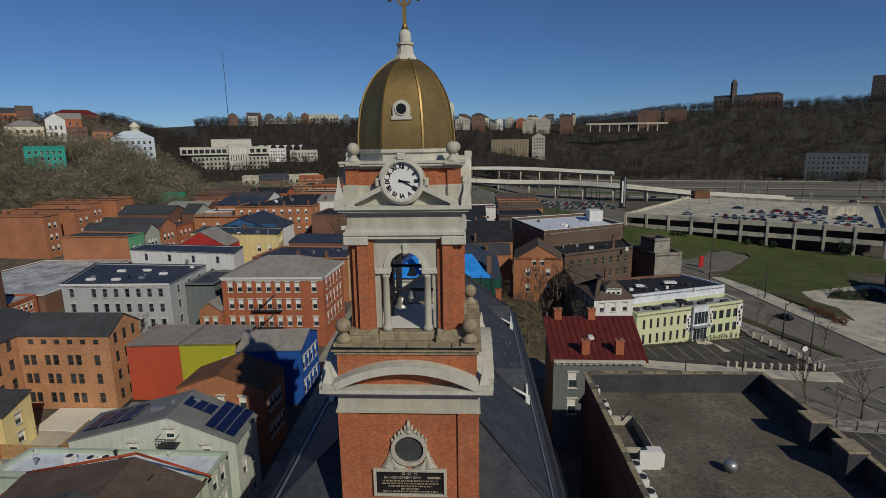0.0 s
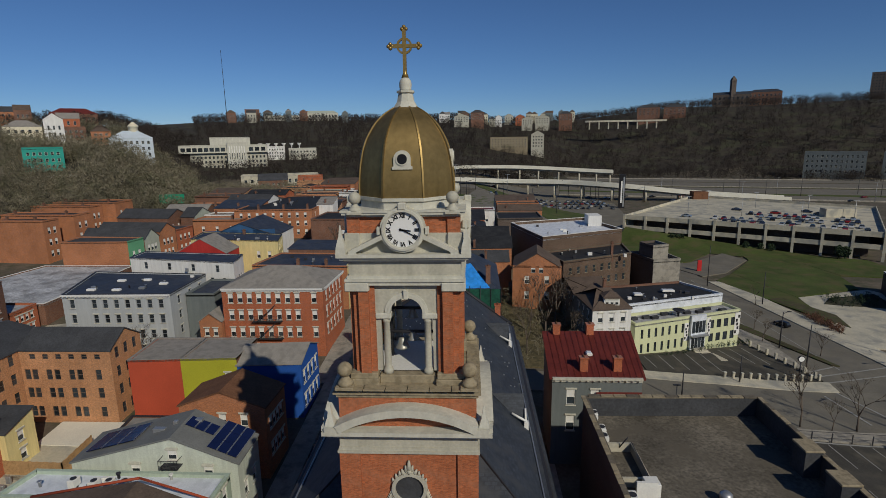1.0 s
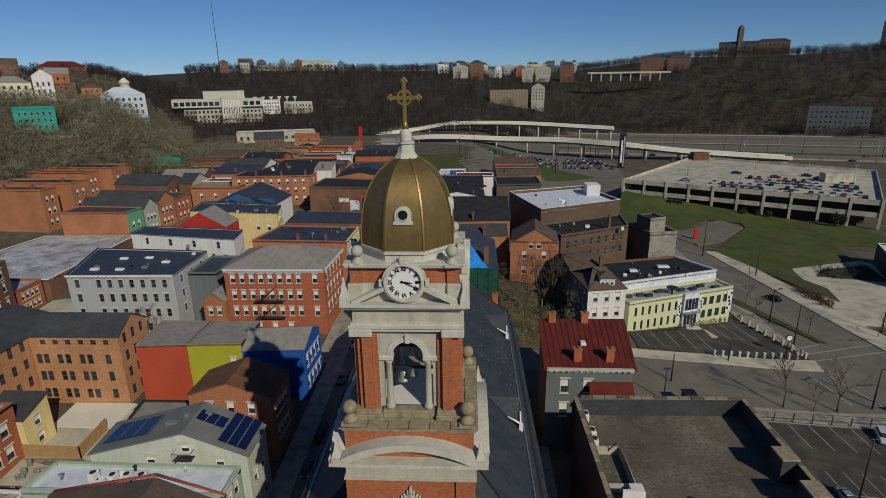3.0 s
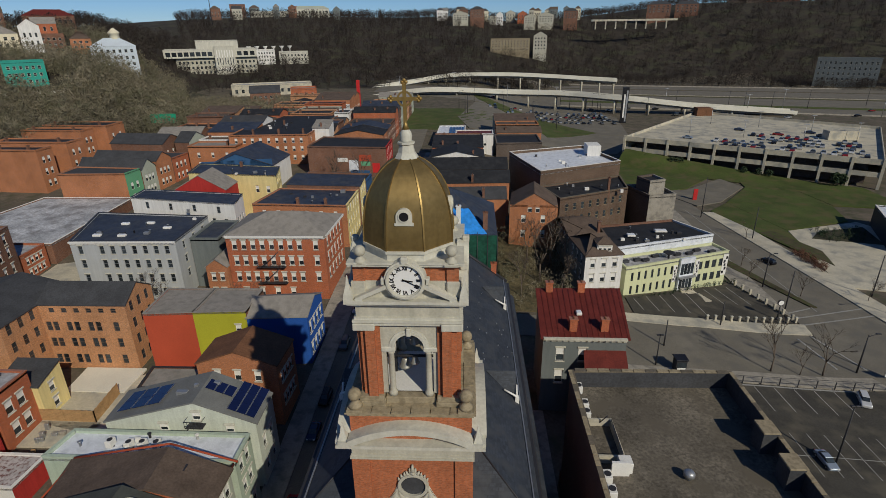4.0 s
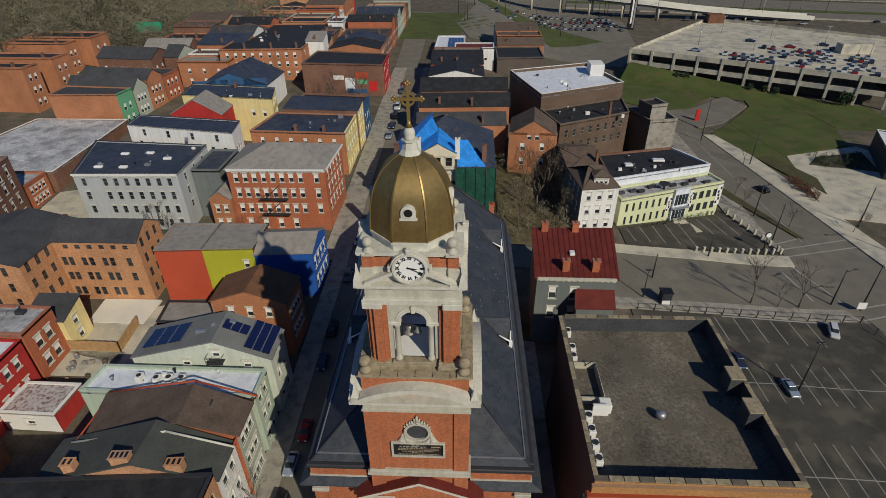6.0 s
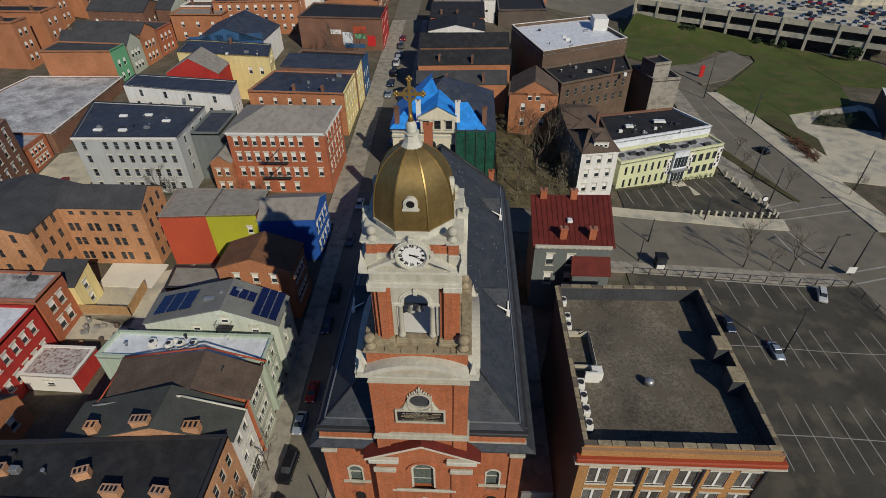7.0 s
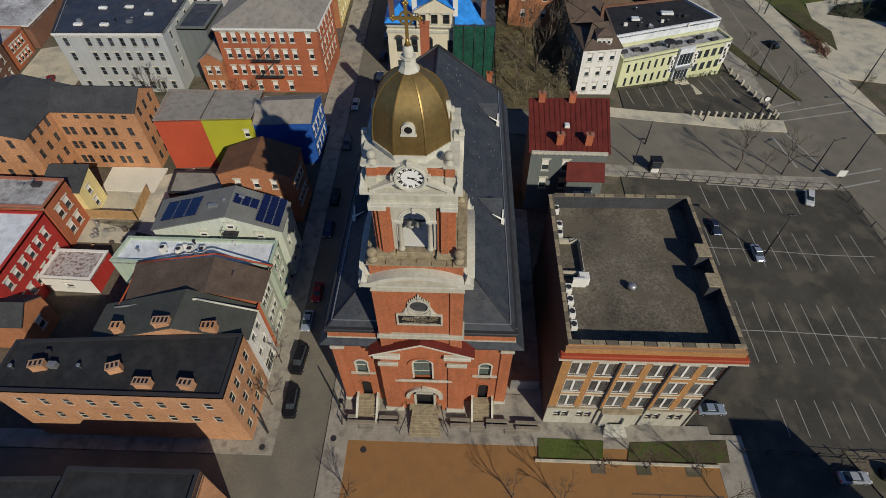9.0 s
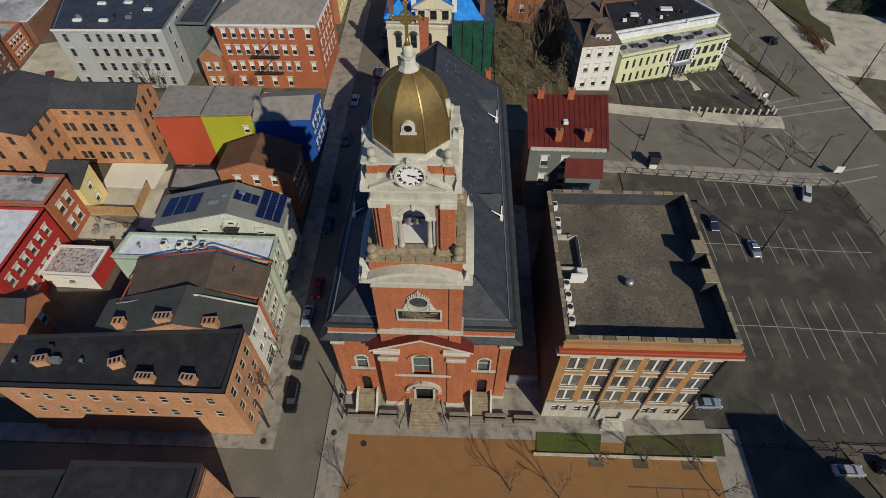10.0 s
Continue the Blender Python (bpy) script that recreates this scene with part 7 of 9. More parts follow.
# ---- office front: entrance, banners, terrace clutter ----
def office_front():
    P, t = Vector((32.2, 62.4, 0)), Vector((21.8, 8.2, 0)).normalized()
    out = Vector((t.y, -t.x, 0))
    def slab(name, u0, u1, d0, d1, z0, z1, m, parent, label=""):
        bm = bmesh.new()
        prism(bm, [((P + t * u + out * d).x, (P + t * u + out * d).y) for u, d in ((u0, d1), (u1, d1), (u1, d0), (u0, d0))], z0, z1)
        return part(name, bm, m, parent, label)
    for u, w, z0, z1, lab in ((10.6, 0.9, 2.0, 5.4, "tall white banner with dark shapes beside the entrance"), (15.6, 0.9, 2.2, 5.8, "tall white banner with dark shapes on the lime wall"), (22.1, 1.25, 1.6, 6.0, "large white banner with dark shapes at the corner")):
        q = P + t * u
        b = thing("banner", q.x, q.y, z0, lab, "banner", "banners")
        slab("cloth", u, u + w, 0.03, 0.08, z0, z1, paint_white, b)
        for k in range(5):
            f = (k * 0.37) % 0.5
            z = z0 + (z1 - z0) * (0.08 + 0.17 * k)
            slab("printed_shape", u + w * (0.1 + f), u + w * (0.45 + f), 0.08, 0.09, z, z + (z1 - z0) * 0.13, black_face, b)
    q = P + t * 13.3
    e = thing("entrance_bay", q.x, q.y, 0.4, "glazed white-framed entrance bay of the lime office", "entrance")
    slab("bay", 11.7, 15.0, 0.0, 0.5, 0.2, 6.7, roof_white, e)
    for k in range(4):
        slab("pane", 11.95 + k * 0.75, 12.6 + k * 0.75, 0.5, 0.54, 3.4, 5.6, glass, e)
        slab("glass_door", 11.95 + k * 0.75, 12.6 + k * 0.75, 0.5, 0.54, 0.5, 2.7, glass, e)
    slab("canopy", 11.5, 15.2, 0.4, 1.3, 2.85, 3.05, metal_grey, e)
    w = thing("entrance_steps", q.x, q.y - 2, 0.2, "pale concrete steps and path before the office", "steps")
    for k in range(4):
        slab("step", 12.2 - 0.1 * k, 14.6 + 0.1 * k, 0.6 + 0.4 * k, 1.0 + 0.4 * k, -0.4, 0.55 - 0.16 * k, concrete_w, w)
    slab("path", 12.0, 15.4, 2.2, 5.6, -0.6, -0.12, concrete_w, w)
    random.seed(5)
    for k in range(9):
        u, d = 1.5 + k * 2.3 + random.uniform(-0.5, 0.5), -random.uniform(1.0, 3.2)
        q = P + t * u + out * d
        b = thing("terrace_furniture", q.x, q.y, 6.2, "low dark planter on the office's terrace", "planter", "terrace planters")
        slab("tub", u - 0.7, u + 0.7, d - 0.35, d + 0.35, 6.2, 6.7, random.choice((metal_dark, metal_grey, roof_charcoal)), b)
    q = P + t * 10.5 - out * 1.6
    bm = bmesh.new()
    lathe(bm, [(0.2, 6.2), (0.2, 6.9), (1.1, 7.4), (1.0, 7.5), (0.2, 7.1)], q.x, q.y, 14)
    solo("roof_dish", bm, metal_dark, "dark round dish on the office's terrace", "dish")


office_front()


def street_furniture():
    x, y, z = 34.1, 39.4, land(34.1, 39.4)
    e = thing("attendant_booth", x, y, z, "small dark attendant booth with a white lower front", "booth")
    bx("cabin", metal_dark, e, x - 0.75, x + 0.75, y - 0.7, y + 0.7, z, z + 2.2, bevel=0.03)
    bx("roof", black_face, e, x - 0.9, x + 0.9, y - 0.85, y + 0.85, z + 2.2, z + 2.36, bevel=0.03)
    bx("front_panel", paint_white, e, x - 0.6, x + 0.6, y - 0.74, y - 0.7, z + 0.1, z + 1.0)
    bx("pane", glass, e, x - 0.6, x + 0.6, y - 0.73, y - 0.7, z + 1.1, z + 1.9)
    x, y, z = 57.4, 56.9, land(57.4, 56.9)
    e = thing("street_clock", x, y, z, "black street clock with a round white face", "clock")
    bm = bmesh.new()
    tube(bm, (x, y, z), (x, y, z + 2.9), 0.14, 0.09, 8)
    lathe(bm, [(0.3, z), (0.26, z + 0.4), (0.14, z + 0.5)], x, y, 10)
    part("post", bm, metal_dark, e)
    for r, d, nm, m_ in ((0.55, 0.12, "case", metal_dark), (0.45, 0.14, "dial", white_face)):
        bm = bmesh.new()
        lathe(bm, [(r, -d), (r, d)], 0, 0, 18)
        bmesh.ops.transform(bm, matrix=Matrix.Translation((x, y, z + 3.4)) @ Matrix.Rotation(math.pi / 2, 4, "X"), verts=bm.verts)
        part(nm, bm, m_, e)


street_furniture()


# ---- parking garage, plaza pavilion ----
def garage():
    P = [(63.5, 180.5), (130.5, 139.0), (170.0, 198.0), (116.0, 246.0)]
    e = thing("parking_garage", 115, 190, -0.8, "long pale concrete parking garage with an open roof deck", "parking garage")
    for z, nm in ((7.4, "roof_deck"), (3.4, "deck")):
        bm = bmesh.new()
        prism(bm, P, z - 0.5, z)
        part(nm, bm, concrete_w, e)
    bm = bmesh.new()
    prism(bm, [(69, 184), (131, 146), (166, 196), (116, 240)], -0.9, 7.0)
    part("core", bm, brick_dark_shaded, e)
    A, B = Vector((63.5, 180.5, 0)), Vector((130.5, 139.0, 0))
    t = (B - A).normalized()
    nn = Vector((t.y, -t.x, 0))
    for z0, z1 in ((6.7, 8.4), (2.9, 4.4)):
        bm = bmesh.new()
        prism(bm, [(v.x, v.y) for v in (A + nn * 0.25, B + nn * 0.25, B - nn * 0.1, A - nn * 0.1)], z0, z1)
        part("parapet", bm, concrete_w, e)
    n = 10
    for i in range(n + 1):
        p = A + (B - A) * i / n
        bm = bmesh.new()
        prism(bm, [(v.x, v.y) for v in (p - t * 0.4 + nn * 0.5, p + t * 0.4 + nn * 0.5, p + t * 0.4 - nn * 0.2, p - t * 0.4 - nn * 0.2)], -0.9, 8.6)
        part("column", bm, concrete_w, e)
    for a, b in ((1, 2), (2, 3), (3, 0)):
        p, q = Vector((*P[a], 0)), Vector((*P[b], 0))
        tt = (q - p).normalized(); m = Vector((-tt.y, tt.x, 0))
        bm = bmesh.new()
        prism(bm, [(v.x, v.y) for v in (p, q, q + m * 0.3, p + m * 0.3)], 2.9, 8.4)
        part("parapet", bm, concrete_w, e)
    for fx, fy in ((0.2, 0.3), (0.45, 0.3), (0.7, 0.3), (0.2, 0.65), (0.45, 0.65), (0.7, 0.65), (0.9, 0.5)):
        q = (Vector(P[0]) * (1 - fx) + Vector(P[1]) * fx) * (1 - fy) + (Vector(P[3]) * (1 - fx) + Vector(P[2]) * fx) * fy
        bm = bmesh.new()
        tube(bm, (q.x, q.y, 7.4), (q.x, q.y, 14), 0.12, 0.07)
        box(bm, q.x - 0.9, q.x + 0.9, q.y - 0.15, q.y + 0.15, 13.9, 14.1)
        part("deck_lamp", bm, metal_grey, e)
    bx("stair_head", roof_rust, e, 112, 119, 236, 241, 7.4, 11.0)
    bx("stair_head", concrete_w, e, 136, 147, 176, 180, 7.4, 10.6)
    return e


garage()
house("pavilion", "low pavilion with a bright white flat roof", "pavilion", [(98, 88), (126, 70), (134, 92), (106, 106)], -0.8, 4.4, metal_dark, roof_white, parapet=0.2, coping=paint_white)


# ---- highway ramps ----
def ramp(pts, w, label):
    e = thing("highway_ramp", pts[0][0], pts[0][1], pts[0][2], label, "highway ramp", "highway ramps")
    def curve(t):
        i = min(int(t), len(pts) - 2)
        f = t - i
        p = [Vector(pts[max(0, min(len(pts) - 1, i + k))]) for k in (-1, 0, 1, 2)]
        return 0.5 * (2 * p[1] + (p[2] - p[0]) * f + (2 * p[0] - 5 * p[1] + 4 * p[2] - p[3]) * f * f + (3 * p[1] - 3 * p[2] + p[3] - p[0]) * f ** 3)
    n = 12 * (len(pts) - 1)
    c = [curve(i / 12) for i in range(n + 1)]
    side = []
    for i in range(n + 1):
        d = (c[min(n, i + 1)] - c[max(0, i - 1)]); d.z = 0; d.normalize()
        side.append(Vector((d.y, -d.x, 0)))
    def strip(nm, o0, o1, z0, z1, m):
        bm = bmesh.new()
        rows_ = [[bm.verts.new(c[i] + side[i] * o + Vector((0, 0, z))) for o, z in ((o0, z0), (o1, z0), (o1, z1), (o0, z1))] for i in range(n + 1)]
        for a, b in zip(rows_, rows_[1:]):
            for k in range(4):
                bm.faces.new((a[k], a[(k + 1) % 4], b[(k + 1) % 4], b[k]))
        bm.faces.new(rows_[0]); bm.faces.new(list(reversed(rows_[-1])))
        bmesh.ops.recalc_face_normals(bm, faces=bm.faces)
        part(nm, bm, m, e)
    strip("deck", -w / 2, w / 2, -0.6, 0.0, road_pale)
    strip("girder", -w / 2 + 1.4, w / 2 - 1.4, -2.0, -0.6, concrete)
    strip("barrier", -w / 2 - 0.2, -w / 2 + 0.2, -0.8, 1.2, barrier_white)
    strip("barrier", w / 2 - 0.2, w / 2 + 0.2, -0.8, 1.2, barrier_white)
    for i in range(4, n, 6):
        p = c[i]
        g = land(p.x, p.y) - 0.3
        if p.z - g < 2.5:
            continue
        for o in (-w * 0.3, w * 0.3):
            bm = bmesh.new()
            q = p + side[i] * o
            lathe(bm, [(0.6, g), (0.6, p.z - 1.8)], q.x, q.y, 8)
            part("pier", bm, concrete_w, e)
    return e


ramp([(-60, 332, 7), (-20, 322, 11.8), (29, 325, 9.8), (64, 318, 9.4), (97, 302, 8), (137, 298, 4), (190, 294, 0.6)], 9, "pale concrete highway ramp on round piers")
ramp([(-75, 372, 7), (-36, 388, 11.5), (-8, 392, 15.2), (32, 394, 15.2), (62, 392, 14), (92, 388, 12.2), (112, 384, 11.2)], 9, "pale curved concrete flyover on piers")


def barrier(ax, ay, bx_, by_, h):
    """A low concrete crash barrier beside a carriageway."""
    n = max(1, int(math.hypot(bx_ - ax, by_ - ay) / 10))
    bm = bmesh.new()
    rows_ = []
    for i in range(n + 1):
        x, y = ax + (bx_ - ax) * i / n, ay + (by_ - ay) * i / n
        z = land(x, y) - 0.1
        rows_.append([bm.verts.new(q) for q in ((x, y - 0.4, z), (x, y - 0.15, z + h), (x, y + 0.15, z + h), (x, y + 0.4, z))])
    for p, q in zip(rows_, rows_[1:]):
        for k in range(3):
            bm.faces.new((p[k], p[k + 1], q[k + 1], q[k]))
    bmesh.ops.recalc_face_normals(bm, faces=bm.faces)
    solo("crash_barrier", bm, concrete, "long pale concrete crash barrier along the highway", "barrier", "crash barriers")


for f, h in ((0.0, 0.8), (0.52, 0.8), (1.0, 1.0)):
    barrier(64 + 25 * f, 338 + 140 * f, 232 + 102 * f, 284 + 130 * f, h)
    barrier(232 + 102 * f, 284 + 130 * f, 430 + 90 * f, 222 + 130 * f, h)


# ---- buildings on the hills: (label, wall, roof, x0, x1, y, z0, z1, depth, columns, rows, roof kind) ----
HILL = [
    ("teal painted hillside house with stacked porches", paint_teal, roof_charcoal, -188.5, -173.5, 199, 24.5, 36.5, 12, 6, 4, "flat"),
    ("cream painted hillside house on the slope", paint_cream, roof_grey, -250, -232, 261, 40, 48, 12, 5, 2, "hip"),
    ("cream painted hillside house with a low roof", paint_cream, roof_charcoal, -268, -254, 252, 40, 47, 12, 4, 2, "gable_x"),
    ("large orange brick hillside house", brick_orange, roof_charcoal, -334, -308, 346, 50, 61, 14, 7, 3, "gable_x"),
    ("large pale blue hillside villa with tall windows", paint_sky, paint_sky, -196, -174, 268, 30, 41, 16, 7, 3, "hip"),
    ("brown brick house on the hillside", brick_brown, roof_charcoal, -222, -210, 266, 38, 47, 12, 4, 3, "flat"),
    ("orange brick hillside house", brick_orange, roof_brown, -209, -199, 271, 37, 45, 12, 3, 3, "hip"),
    ("grey painted house on the hillside", paint_grey_shaded, roof_charcoal, -244, -230, 282, 40, 49, 12, 4, 3, "gable_y"),
    ("dark brick hall with a maroon roof on the hill", brick_brown, roof_redmetal, -292, -262, 350, 48, 59, 20, 9, 2, "hip"),
    ("brown wooden house among trees on the slope", roof_rust, roof_charcoal, -232, -216, 210, 28, 38, 12, 4, 3, "gable_y"),
    ("pale terraced studio block on the hillside", brick_white, roof_grey, -184, -168, 470, 22, 32, 12, 6, 3, "flat"),
    ("pale concrete block on the hillside", stone_pale, roof_grey, -166, -140, 476, 22, 30, 12, 8, 2, "flat"),
    ("long flat-roofed garage hall of pale concrete", concrete_w, roof_silver, -150, -98, 330, 9, 15, 26, 12, 1, "flat"),
    ("brown brick house below the slope", brick_brown, roof_charcoal, -112, -96, 262, 10, 17, 12, 5, 2, "gable_x"),
    ("red brick house with a white end below the slope", brick_red, roof_grey, -92, -78, 268, 10, 18, 12, 4, 2, "flat"),
    ("brown hospital block on the skyline", brick_brown, roof_charcoal, -339, -317, 800, 60, 84, 24, 6, 4, "flat"),
    ("long pale hospital block on the skyline", stone_pale, roof_grey, -309, -250, 800, 58, 74, 24, 12, 3, "flat"),
    ("pale stone building with green roof on the skyline", stone_pale, paint_sage, -247, -195, 800, 58, 77, 24, 10, 3, "hip"),
    ("row of small hill houses", stone, roof_charcoal, -16, 4, 700, 57, 65, 12, 5, 3, "gable_y"),
    ("row of small hill houses", brick_brown, roof_charcoal, 6, 24, 705, 60, 70, 12, 5, 3, "hip"),
    ("tan brick apartment building on the slope", stone_old, roof_charcoal, 26, 67, 560, 26, 37, 16, 12, 4, "flat"),
    ("white apartment building on the slope", stone, roof_grey, 70, 84, 560, 26, 40, 14, 4, 4, "gable_y"),
    ("white gabled houses on the hill", stone, roof_charcoal, 75, 90, 720, 53, 61, 12, 4, 3, "gable_y"),
    ("white gabled houses on the hill", stone, roof_charcoal, 93, 113, 722, 54, 63, 12, 5, 3, "gable_y"),
    ("brown brick house on the hill", brick_brown, roof_charcoal, 125, 143, 720, 58, 67, 12, 4, 3, "hip"),
    ("brown mansion on the hill", brick_brown, roof_charcoal, 229, 258, 720, 63, 73, 14, 5, 3, "hip"),
    ("brown brick house on the hill", brick_brown, roof_charcoal, 264, 292, 720, 63, 73, 14, 5, 3, "hip"),
    ("dark stone monastery church on the hill", brick_dark_shaded, slate, 362, 412, 800, 70, 93, 24, 8, 3, "gable_x"),
    ("brown monastery wing on the hill", brick_brown, slate, 414, 458, 802, 70, 96, 22, 8, 4, "hip"),
    ("dark apartment tower on the skyline", brick_dark_shaded, roof_black, 584, 612, 800, 70, 120, 24, 7, 12, "flat"),
    ("grey-brown office block with a grid of windows", paint_grey_shaded, roof_grey, 288, 332, 441, 3, 21, 24, 12, 4, "flat"),
    ("blue-grey office block with pale bands", paint_grey_shaded, roof_grey, 334, 378, 414, 3, 21, 24, 14, 4, "flat"),
]
for lab, wm, rm, x0, x1, y, z0, z1, dep, nc, nr, kd in HILL:
    st = (z1 - z0) / (nr + 0.3)
    ww = (x1 - x0) / nc * 0.42
    ang = math.atan2((x0 + x1) / 2, y + 27) * 0.5
    base = z0 - 3
    dep = min(dep, 14)
    c0 = Vector(((x0 + x1) / 2, y, 0))
    vw = Vector((c0.x, c0.y + 27, 0)).normalized()
    sd = Vector((vw.y, -vw.x, 0)) * (x1 - x0) / 2 * 0.97
    plan = [((c0 - sd).x, (c0 - sd).y), ((c0 + sd).x, (c0 + sd).y), ((c0 + sd + vw * dep).x, (c0 + sd + vw * dep).y), ((c0 - sd + vw * dep).x, (c0 - sd + vw * dep).y)]
    house("hill_building", lab, "building", plan, base + 3, z1, wm, rm, kd, {0: [(nc, [st * (i + 0.3) for i in range(nr)], ww, st * 0.5)]},
    min(7, dep * 0.28), 0.6, hood=False, deep=14, frame_m=metal_dark if wm == brick_dark_shaded else stone_pale)


def turned_plan(cx, cy, u0, u1, d0, d1):
    """A plan turned towards the church: u across, d away from it."""
    vw = Vector((cx, cy + 27, 0)).normalized()
    sd = Vector((vw.y, -vw.x, 0))
    c0 = Vector((cx, cy, 0))
    return [((c0 + sd * u + vw * d).x, (c0 + sd * u + vw * d).y) for u, d in ((u0, d0), (u1, d0), (u1, d1), (u0, d1))]


OC = (-202, 422)
house("office_block", "pale stone office block with rows of small windows", "building", turned_plan(*OC, -28, 33, 0, 22), 14, 28.4, stone, roof_silver, wins={0: [(19, (2.2, 6.0, 9.8), 1.5, 2.0)]}, parapet=0.3, hood=False, deep=10, frame_m=metal_dark)
house("office_upper_floor", "overhanging top floor of the office with dark ribbon glass", "building", turned_plan(*OC, -36, 33.5, -2.5, 20), 28.5, 34.6, stone_pale, roof_silver, wins={0: [(8, (1.2,), 3.4, 3.2, (1.0, 36.0), "wide"), (3, (1.2,), 3.4, 3.2, (53.5, 68.5), "wide")]}, parapet=0.3, hood=False, deep=0, frame_m=metal_dark)
house("office_stair_tower", "tall pale ribbed centre of the office block", "building", turned_plan(*OC, 1, 16.5, -4.5, 10), 12, 36.5, stone_pale, roof_silver, wins={0: [(7, (1.0, 6.0), 1.2, 2.6), (7, (11.0,), 0.7, 11.0)]}, parapet=0.5, hood=False, deep=10)
house("office_penthouse", "pale plant storey on the office roof", "building", turned_plan(*OC, -12, 20, 2, 16), 36.5, 41.0, stone_pale, roof_silver, parapet=0.3, hood=False, deep=2.5)
for i in range(6):
    c = turned_plan(-178, 470, -12 + i * 7, -12, 0, 1)[0]
    bm = bmesh.new()
    lathe(bm, [(0.4, 28), (0.5, 33), (2.1, 35.2), (2.0, 35.5), (0.3, 33.8)], c[0], c[1], 10)
    solo("satellite_dish", bm, paint_white, "large white satellite dish on a mast", "satellite dish", "satellite dishes")
random.seed(77)
HN = {brick_red: "red brick", brick_brown: "brown brick", paint_cream: "cream painted", brick_white: "white painted", paint_grey_shaded: "grey sided", stone: "pale stone"}
for az0, az1, r0, r1, n in ((-44, -35, 360, 440, 4), (-24, -12, 790, 900, 8), (-3, 11, 790, 870, 16)):
    for i in range(n):
        az, r = radians(az0 + (az1 - az0) * (i + random.uniform(0.1, 0.9)) / n), random.uniform(r0, r1)
        x, y = r * math.sin(az), r * math.cos(az) - 27
        wm = random.choice(list(HN))
        w, h = random.uniform(8, 14), random.uniform(8, 11)
        z = land(x, y) + 2.5
        HILL.append((HN[wm] + " house on the hill", wm, roof_charcoal, x - w / 2, x + w / 2, y, z, z + h, 10, 3, 2, "flat"))
        house("hill_house", HN[wm] + " house among bare trees on the hill", "house", turned_plan(x, y, -w / 2, w / 2, 0, 10), z, z + h, wm, random.choice((roof_charcoal, roof_grey, roof_brown)), random.choice(("gable_x", "gable_y", "hip")),
              {0: [(3, (1.2, 5.0), w * 0.11, 2.2)]}, 3.4, hood=False, deep=8, group="houses on the hills", frame_m=stone_pale)
bm = bmesh.new()
box(bm, 386, 392.5, 799, 805, 70, 112)
lathe(bm, [(5.0, 112), (3.2, 116), (0.3, 119)], 389.2, 802, 4, math.pi / 4, smooth_=False)
solo("bell_tower", bm, brick_dark_shaded, "slim dark bell tower of the monastery", "tower")
bm = bmesh.new()
prism(bm, turned_plan(-172, 190, -10, 11, 0, 3), 14, 25.5)
solo("retaining_wall", bm, stone_pale, "pale stone retaining wall below the teal house", "wall")
bm = bmesh.new()
lathe(bm, [(3.0, 42.5), (2.6, 43), (2.4, 47.0), (3.0, 47.3), (2.9, 47.7), (0.4, 50)], -188.0, 276, 8)
solo("cupola", bm, paint_cream, "small cream cupola on the pale blue villa", "cupola")
bm = bmesh.new()
for i in range(8):
    x = 151 + i * 11.5
    box(bm, x - 0.6, x + 0.6, 649, 651, 45, 54)
box(bm, 146, 243, 648, 652, 53.5, 55.5)
solo("viaduct", bm, concrete_w, "long pale concrete road viaduct on the hill", "viaduct")
bm = bmesh.new()
tube(bm, (-272.7, 587.4, 55), (-272.7, 587.4, 137.5), 0.4, 0.2, 5)
solo("radio_mast", bm, metal_dark, "very tall thin radio mast on the hill", "radio mast")
py = thing("sign_pylon", 87, 268, -1, "tall black and white sign pylon", "sign pylon")
bx("post", black_face, py, 85.2, 88.4, 268, 269.2, -1, 17.6)
bx("panel", paint_white, py, 86.0, 86.8, 267.85, 268, 2, 14)
bx("panel", metal_grey, py, 87.2, 88.0, 267.85, 268, 0, 16)
bx("crane", sign_red, thing("red_crane", -54, 262, 8.7, "red construction hoist beyond the houses", "crane"), -55.0, -53.4, 262, 263.6, 8, 23)
bx("red_roof", sign_red, thing("kiosk", -58, 250, 8.7, "low red and white kiosk", "kiosk"), -64, -52, 250, 256, 8, 11.5)


# ---- vehicles ----
PAINT = {"silver blue": (0.32, 0.38, 0.46), "navy": (0.03, 0.045, 0.09), "white": (0.72, 0.72, 0.7), "black": (0.015, 0.015, 0.018), "silver": (0.45, 0.46, 0.47), "red": (0.3, 0.02, 0.02), "grey": (0.13, 0.135, 0.14)}
CARPAINT = {k: mat(k.replace(" ", "_") + "_car_paint", v, rough=0.25, metal=0.35, var=0.03, bump=0, spec=0.5) for k, v in PAINT.items()}


